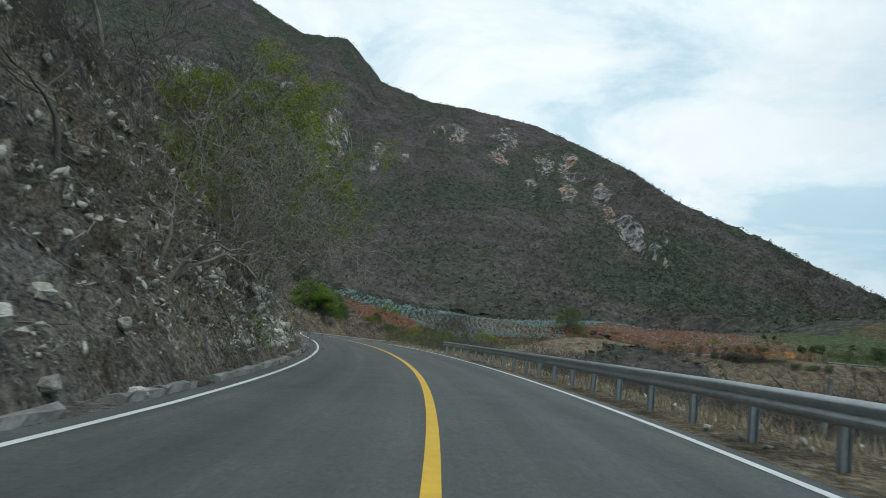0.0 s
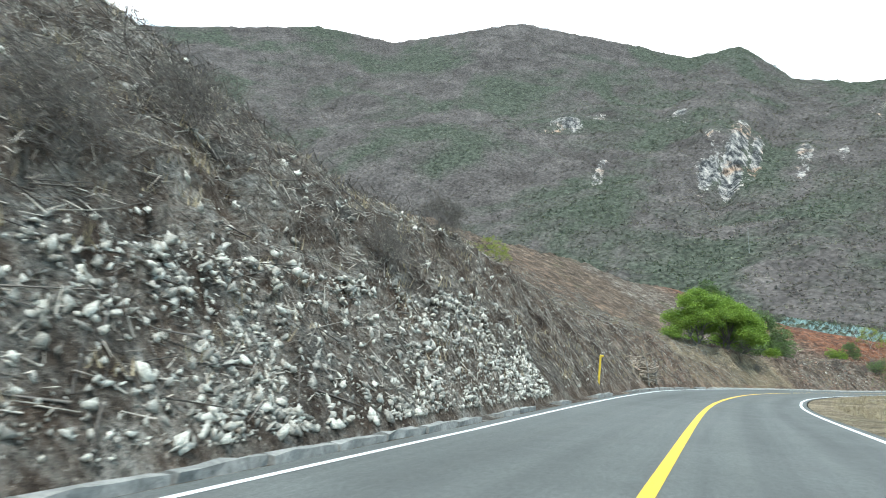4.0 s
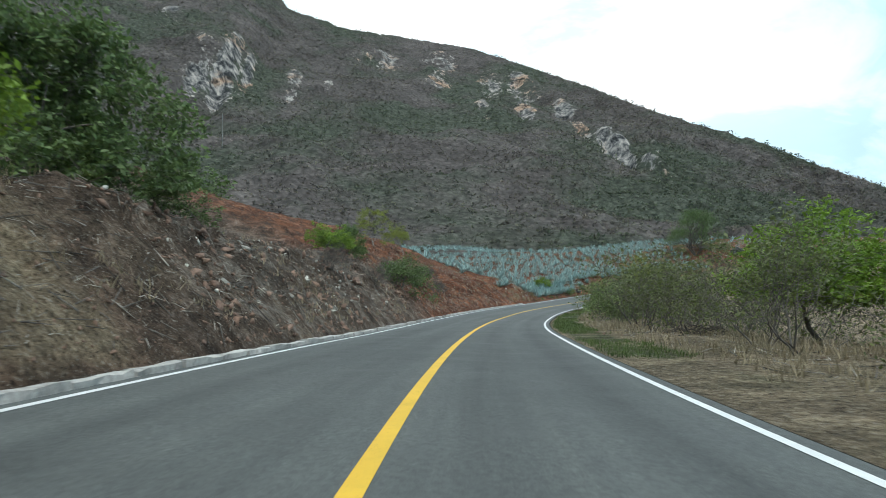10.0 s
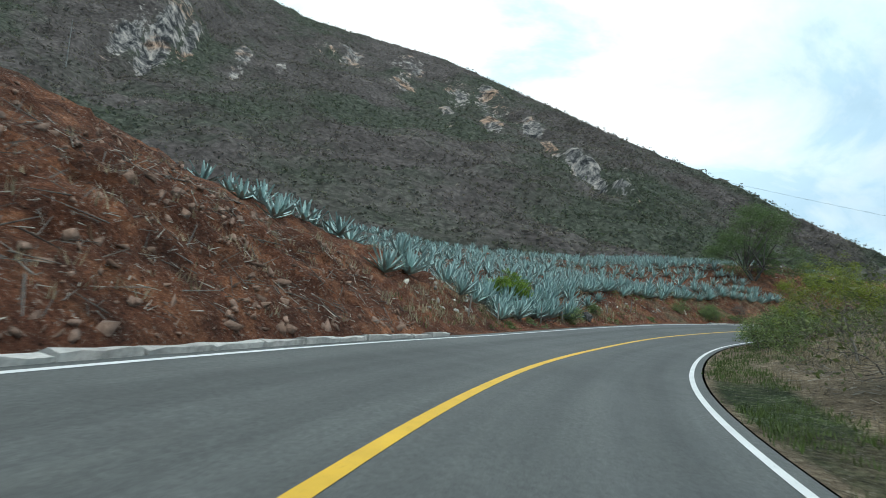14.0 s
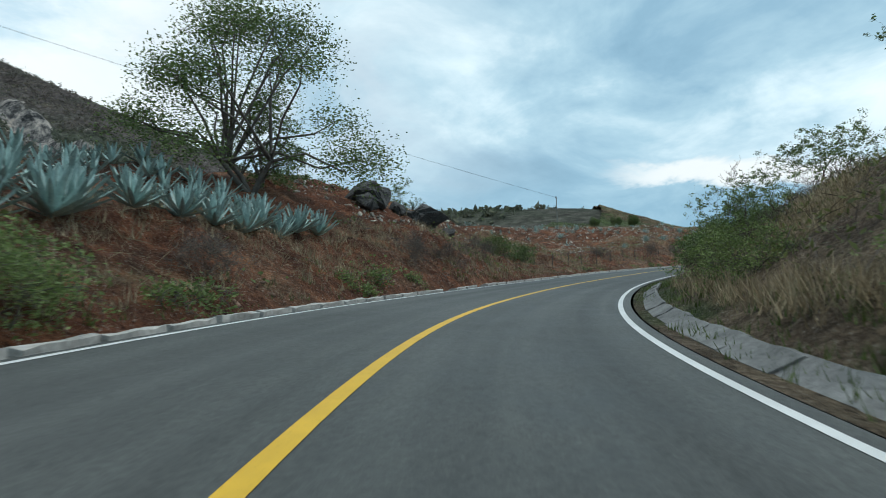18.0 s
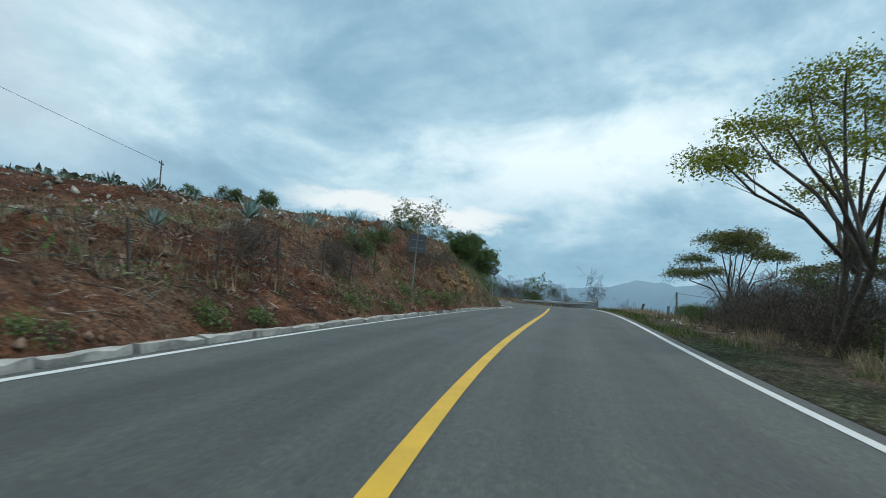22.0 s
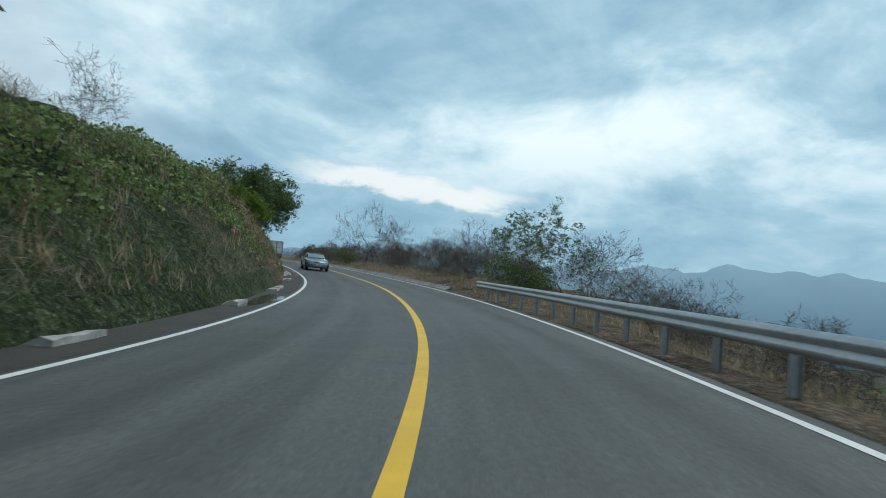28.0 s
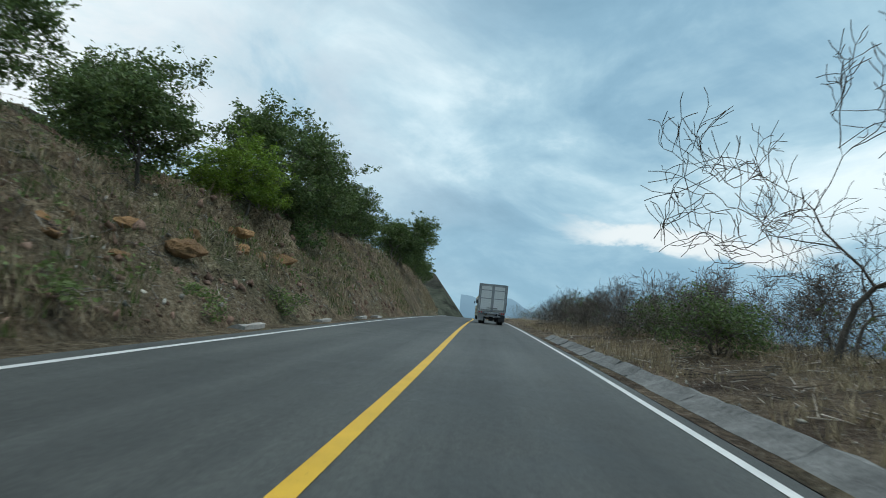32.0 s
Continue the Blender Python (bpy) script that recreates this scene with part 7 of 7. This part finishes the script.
def skin(rings, closed=True):
    """A surface through rings of equal length, with end caps."""
    g = Geo()
    m = len(rings[0])
    for r in rings:
        g.v += [tuple(p) for p in r]
    for k in range(len(rings) - 1):
        for i in range(m if closed else m - 1):
            j = (i + 1) % m
            g.f.append((k * m + i, k * m + j, (k + 1) * m + j, (k + 1) * m + i))
    if closed:
        g.f += [tuple(reversed(range(m))), tuple((len(rings) - 1) * m + i for i in range(m))]
    return g


def box_truck(s, lat):
    root = new("box_truck")
    root.matrix_basis = road_pose(s, lat, follow=True)
    W, H, L, z0 = 2.28, 2.2, 5.4, 1.02
    box_part("cargo_box", root, M_TRUCKWHITE, (0, L / 2, z0 + H / 2), (W - 0.06, L, H - 0.04), 0.02, "white sheet-metal cargo box")
    for x in (-1, 1):
        for k in range(12):
            box_part("side_slat", root, M_ALU, (x * (W / 2 - 0.01), L / 2, z0 + 0.16 + k * 0.17), (0.03, L - 0.1, 0.09), 0.008)
        for k in range(7):
            box_part("side_post", root, M_ALU, (x * (W / 2 + 0.015), 0.05 + k * (L - 0.1) / 6, z0 + H / 2), (0.035, 0.07, H), 0.008)
    for x in (-0.53, 0.53):
        door = box_part("rear_door", root, M_TRUCKWHITE, (x, -0.02, z0 + H / 2), (0.98, 0.05, H - 0.16), 0.01, "white corrugated rear door")
        for k in range(10):
            box_part("corrugation", door, M_TRUCKWHITE, (0, -0.03, -H / 2 + 0.26 + k * 0.19), (0.86, 0.02, 0.11), 0.009)
        for dx in (-0.46, 0.46):
            box_part("door_stile", door, M_ALU, (dx, -0.035, 0), (0.08, 0.04, H - 0.14), 0.01)
        for dz in (-H / 2 + 0.12, -0.05, 0.62, H / 2 - 0.12):
            box_part("door_rail", door, M_ALU, (0, -0.037, dz), (0.96, 0.04, 0.06), 0.01)
        box_part("latch", door, M_DARKSTEEL, (-0.25 * (1 if x > 0 else -1), -0.07, -H / 2 + 0.28), (0.3, 0.05, 0.05), 0.01)
        for dz in (-0.7, 0.1, 0.8):
            box_part("hinge", door, M_STEEL, (0.5 * (1 if x > 0 else -1), -0.05, dz), (0.08, 0.04, 0.06), 0.008)
    box_part("centre_post", root, M_ALU, (0, -0.05, z0 + H / 2), (0.16, 0.06, H - 0.06), 0.012)
    box_part("roof_rail", root, M_ALU, (0, -0.01, z0 + H - 0.02), (W, 0.09, 0.09), 0.02)
    box_part("roof_cover", root, M_DARKSTEEL, (0, L / 2, z0 + H + 0.015), (W - 0.1, L - 0.1, 0.05), 0.02)
    for x in (-1, 1):
        box_part("corner_post", root, M_ALU, (x * (W / 2 - 0.03), -0.02, z0 + H / 2), (0.08, 0.08, H), 0.012)
    box_part("sill", root, M_ALU, (0, -0.02, z0 - 0.1), (W, 0.1, 0.2), 0.015)
    for x in (-1, 1):
        for k in range(3):
            g = Geo()
            g.tube([(x * (0.98 - k * 0.16), -0.075, z0 - 0.1), (x * (0.98 - k * 0.16), -0.10, z0 - 0.1)], [0.06, 0.055], 14)
            part("tail_light", g, M_REDLAMP if k < 2 else M_SMOKE, root, "round red lamp" if k < 2 else "")
        box_part("mud_flap", root, M_ALU if x < 0 else M_DARKSTEEL, (x * 0.86, 0.25, 0.52), (0.5, 0.02, 0.55), 0.008)
    box_part("bumper", root, M_ALU, (0, -0.06, 0.66), (1.5, 0.08, 0.1), 0.012)
    for x in (-0.5, 0.5):
        box_part("bumper_stay", root, M_ALU, (x, 0.0, 0.82), (0.07, 0.06, 0.32), 0.01)
    box_part("plate", root, M_WPAINT, (0, -0.08, z0 - 0.1), (0.3, 0.02, 0.13), 0.005)
    box_part("plate_bars", root, M_DARKSTEEL, (0, -0.095, z0 - 0.1), (0.22, 0.006, 0.05), 0.002)
    for x in (-0.42, 0.42):
        box_part("chassis_beam", root, M_DARKSTEEL, (x, 3.0, 0.78), (0.09, 6.6, 0.2), 0.01)
    g = Geo()
    g.tube([(-0.8, 1.15, 0.46), (0.8, 1.15, 0.46)], [0.07, 0.07], 8)
    g.tube([(-0.18, 1.15, 0.46), (0.18, 1.15, 0.46)], [0.2, 0.2], 12)
    part("axle", g, M_DARKSTEEL, root)
    for x in (-0.88, -0.62, 0.62, 0.88):
        wheel_part(root, x, 1.15, 0.46, 0.24, M_STEEL)
    cab = box_part("cab", root, M_TRUCKWHITE, (0, L + 1.0, 1.55), (2.05, 1.7, 1.75), 0.16, "white cab")
    for x in (-1, 1):
        box_part("side_window", cab, M_GLASS, (x * 1.025, 0.1, 0.35), (0.02, 0.9, 0.6), 0.008)
        box_part("mirror", root, M_DARKSTEEL, (x * 1.32, L + 1.5, 1.85), (0.2, 0.1, 0.36), 0.03)
        box_part("mirror_arm", root, M_DARKSTEEL, (x * 1.15, L + 1.55, 1.98), (0.3, 0.03, 0.03), 0.01)
        wheel_part(root, x * 0.9, L + 1.1, 0.46, 0.26, M_STEEL)
    box_part("windscreen", cab, M_GLASS, (0, 0.86, 0.35), (1.75, 0.03, 0.65), 0.01)
    return tagged(root, "white box truck with corrugated rear doors in the lane", "truck")


def side_ring(y, half, z0, z1, bulge=0.06, n=5):
    """A closed ring across a vehicle at y: lower corners, bulging sides, rounded top."""
    ring = []
    for k in range(n + 1):
        t = k / n
        ring.append((-half * (1 - bulge * (2 * t - 1) ** 2), y, z0 + (z1 - z0) * t))
    for k in range(n + 1):
        t = 1 - k / n
        ring.append((half * (1 - bulge * (2 * t - 1) ** 2), y, z0 + (z1 - z0) * t))
    return ring


def car_shape(root, paint, rows, cabin, wheels, glass, rim):
    """Body and cabin as lofts, with windows, wheels and trim; rows hold y, half width, lower and upper height."""
    part("body", skin([side_ring(*r) for r in rows]), paint, root, smooth=True)
    part("cabin", skin([side_ring(y, h, a, b, 0.12) for y, h, a, b in cabin]), paint, root, smooth=True)
    for x, y, r, w in wheels:
        wheel_part(root, x, y, r, w, rim)


def saloon_car(s, lat):
    root = new("car")
    root.matrix_basis = road_pose(s, lat, 0, 180, follow=True)
    rows = [(-2.33, 0.62, 0.45, 0.80), (-2.26, 0.80, 0.33, 0.98), (-1.9, 0.90, 0.24, 1.02), (-1.3, 0.92, 0.2, 0.99), (-0.2, 0.925, 0.2, 0.96), (0.8, 0.92, 0.2, 0.93),
            (1.3, 0.91, 0.22, 0.90), (1.8, 0.88, 0.24, 0.84), (2.15, 0.80, 0.26, 0.76), (2.33, 0.62, 0.34, 0.64)]
    cabin = [(-2.0, 0.66, 0.9, 1.0), (-1.55, 0.68, 0.9, 1.17), (-1.0, 0.70, 0.9, 1.33), (-0.4, 0.70, 0.9, 1.385), (0.1, 0.70, 0.9, 1.37), (0.5, 0.70, 0.9, 1.27), (0.9, 0.70, 0.88, 1.06), (1.15, 0.70, 0.86, 0.93)]
    wh = [(x * 0.83, y, 0.335, 0.23) for x in (-1, 1) for y in (-1.38, 1.44)]
    car_shape(root, M_SILVER, rows, cabin, wh, None, M_ALU)
    # glass follows the cabin, slightly proud
    ws = [[(x, 0.12 + 0.97 * t, 1.365 - 0.41 * t ** 0.95 + 0.028) for x in np.linspace(-0.60, 0.60, 9)] for t in np.linspace(0.06, 0.98, 6)]
    part("windscreen", skin(ws, False), M_GLASS, root, smooth=True)
    rw = [[(x, -0.95 - 0.95 * t, 1.36 - 0.36 * t ** 1.1 + 0.022) for x in np.linspace(-0.56, 0.56, 9)] for t in np.linspace(0.04, 0.95, 6)]
    part("rear_window", skin(rw, False), M_GLASS, root, smooth=True)
    for sx in (-1, 1):
        for y0, y1 in ((-1.5, -0.48), (-0.42, 0.72)):
            rng_ = np.linspace(0, 1, 7)
            top = [float(np.interp(y0 + (y1 - y0) * t, [c[0] for c in cabin], [c[3] for c in cabin])) - 0.07 for t in rng_]
            sw = [[(sx * (0.70 * (1 - 0.12 * (2 * (z - 0.9) / (tp - 0.83) - 1) ** 2) + 0.014), y0 + (y1 - y0) * t, z) for z in np.linspace(0.985, max(tp, 0.995), 7)] for t, tp in zip(rng_, top)]
            part("side_window", skin(sw, False), M_GLASS, root, smooth=True)
        box_part("mirror", root, M_SILVER, (sx * 1.0, 0.62, 0.98), (0.2, 0.12, 0.13), 0.04)
        box_part("headlight", root, M_LAMPGLASS, (sx * 0.66, 2.13, 0.70), (0.36, 0.2, 0.10), 0.04, rot=(0, 0, -sx * 20))
        box_part("air_intake", root, M_BLACK, (sx * 0.66, 2.2, 0.42), (0.34, 0.12, 0.12), 0.02)
        box_part("rear_light", root, M_REDLAMP, (sx * 0.64, -2.25, 0.84), (0.36, 0.1, 0.12), 0.03)
        for y in (-0.95, 0.1):
            box_part("door_handle", root, M_ALU, (sx * 0.925, y, 0.84), (0.03, 0.2, 0.03), 0.01)
        box_part("window_trim", root, M_ALU, (sx * 0.73, -0.4, 0.975), (0.02, 2.3, 0.02), 0.006)
        box_part("sill_trim", root, M_DARKSTEEL, (sx * 0.9, 0.0, 0.25), (0.03, 2.2, 0.08), 0.01)
        for y in (-1.38, 1.44):
            g = Geo()
            n = 16
            prof = []
            for k in range(n + 1):
                a = math.pi * k / n
                prof.append((y + 0.39 * math.cos(a), 0.335 + 0.39 * math.sin(a)))
            for k in range(n + 1):
                a = math.pi * k / n
                g.v += [(sx * 0.93, prof[k][0], prof[k][1]), (sx * 0.80, y + 0.37 * math.cos(a), 0.335 + 0.37 * math.sin(a))]
            g.f += [(2 * k, 2 * k + 1, 2 * k + 3, 2 * k + 2) for k in range(n)]
            part("wheel_arch", g, M_BLACK, root)
    grille = box_part("grille", root, M_BLACK, (0, 2.27, 0.55), (0.82, 0.1, 0.34), 0.03)
    for k in range(6):
        box_part("grille_bar", grille, M_ALU, (0, 0.055, -0.13 + k * 0.052), (0.76, 0.02, 0.014), 0.004)
    box_part("plate", root, M_WPAINT, (0, 2.36, 0.47), (0.34, 0.02, 0.16), 0.006)
    box_part("plate_bars", root, M_DARKSTEEL, (0, 2.372, 0.47), (0.24, 0.006, 0.06), 0.002)
    return tagged(root, "silver saloon car in the oncoming lane", "car")


def pickup(s, lat):
    root = new("pickup_truck")
    root.matrix_basis = road_pose(s, lat, follow=True)
    rows = [(-2.6, 0.86, 0.55, 1.12), (-2.5, 0.9, 0.5, 1.14), (-0.9, 0.92, 0.45, 1.12), (0.6, 0.93, 0.45, 1.1), (1.5, 0.92, 0.45, 1.06), (2.2, 0.86, 0.48, 0.98), (2.6, 0.72, 0.5, 0.86)]
    cabin = [(-0.85, 0.76, 1.05, 1.3), (-0.7, 0.76, 1.05, 1.74), (-0.2, 0.77, 1.05, 1.8), (0.5, 0.77, 1.05, 1.77), (0.9, 0.77, 1.05, 1.5), (1.35, 0.77, 1.0, 1.1)]
    wh = [(x * 0.8, y, 0.38, 0.25) for x in (-1, 1) for y in (-1.6, 1.6)]
    car_shape(root, M_TRUCKWHITE, rows, cabin, wh, None, M_STEEL)
    box_part("rear_window", root, M_GLASS, (0, -0.80, 1.5), (1.25, 0.03, 0.38), 0.01, rot=(-8, 0, 0))
    box_part("tailgate", root, M_TRUCKWHITE, (0, -2.6, 0.88), (1.5, 0.06, 0.46), 0.02)
    box_part("bed_cover", root, M_BLUE, (0, -1.75, 1.14), (1.5, 1.6, 0.03), 0.01, "blue load cover")
    box_part("bumper", root, M_STEEL, (0, -2.68, 0.56), (1.7, 0.14, 0.16), 0.03)
    box_part("plate", root, M_WPAINT, (0, -2.76, 0.58), (0.3, 0.02, 0.13), 0.005)
    for sx in (-1, 1):
        box_part("tail_light", root, M_REDLAMP, (sx * 0.83, -2.58, 0.92), (0.13, 0.08, 0.34), 0.02)
        box_part("side_window", root, M_GLASS, (sx * 0.76, 0.1, 1.5), (0.03, 1.3, 0.36), 0.01)
        box_part("mirror", root, M_BLACK, (sx * 1.02, 0.9, 1.3), (0.18, 0.12, 0.2), 0.03)
    box_part("windscreen", root, M_GLASS, (0, 1.14, 1.42), (1.3, 0.03, 0.5), 0.01, rot=(50, 0, 0))
    return tagged(root, "white pickup truck with a blue load cover", "pickup truck")


def coach(s, lat):
    root = new("coach")
    root.matrix_basis = road_pose(s, lat, follow=True)
    L, W, H = 11.8, 2.5, 3.45
    bm_part("body", rounded_box(W, L, H - 0.35, 0.18, 4), M_CREAM, root, (0, L / 2, 0.35 + (H - 0.35) / 2), smooth=False)
    for sx in (-1, 1):
        for k in range(7):
            box_part("side_window", root, M_GLASS, (sx * (W / 2 + 0.004), 1.0 + k * 1.5, 2.45), (0.02, 1.42, 0.95), 0.008)
        for k, m in enumerate((M_BROWN, M_ORANGE, M_BROWN)):
            box_part("side_stripe", root, m, (sx * (W / 2 + 0.006), L * 0.45, 0.95 + 0.22 * k), (0.012, L * 0.8, 0.1), 0.004)
        for y in (2.6, 9.3):
            wheel_part(root, sx * 1.08, y, 0.5, 0.3, M_STEEL)
        for z in (0.95, 1.25):
            box_part("tail_light", root, M_REDLAMP, (sx * 1.05, -0.01, z), (0.16, 0.04, 0.2), 0.02)
        box_part("mirror", root, M_BLACK, (sx * 1.42, L - 0.1, 2.6), (0.16, 0.14, 0.4), 0.04)
    box_part("windscreen", root, M_GLASS, (0, L + 0.004, 2.2), (2.2, 0.03, 1.5), 0.012)
    box_part("rear_emblem", root, M_BLUE, (0, -0.008, 2.75), (1.3, 0.02, 0.34), 0.008, "blue painted emblem")
    box_part("rear_stripe", root, M_BLUE, (0.15, -0.008, 2.4), (0.9, 0.02, 0.06), 0.006)
    box_part("engine_grille", root, M_DARKSTEEL, (0, -0.008, 1.2), (1.3, 0.03, 0.4), 0.01)
    box_part("bumper", root, M_CREAM, (0, -0.03, 0.55), (2.3, 0.12, 0.3), 0.05)
    box_part("plate", root, M_WPAINT, (0, -0.1, 0.6), (0.34, 0.02, 0.14), 0.005)
    box_part("roof_unit", root, M_TRUCKWHITE, (0, 4.5, H + 0.08), (1.7, 2.4, 0.2), 0.06)
    return tagged(root, "cream coach with blue emblem and dark windows", "bus")


box_truck(533, 1.75)
pickup(556, 1.75)
coach(572, 1.75)
saloon_car(465.0, -1.88)
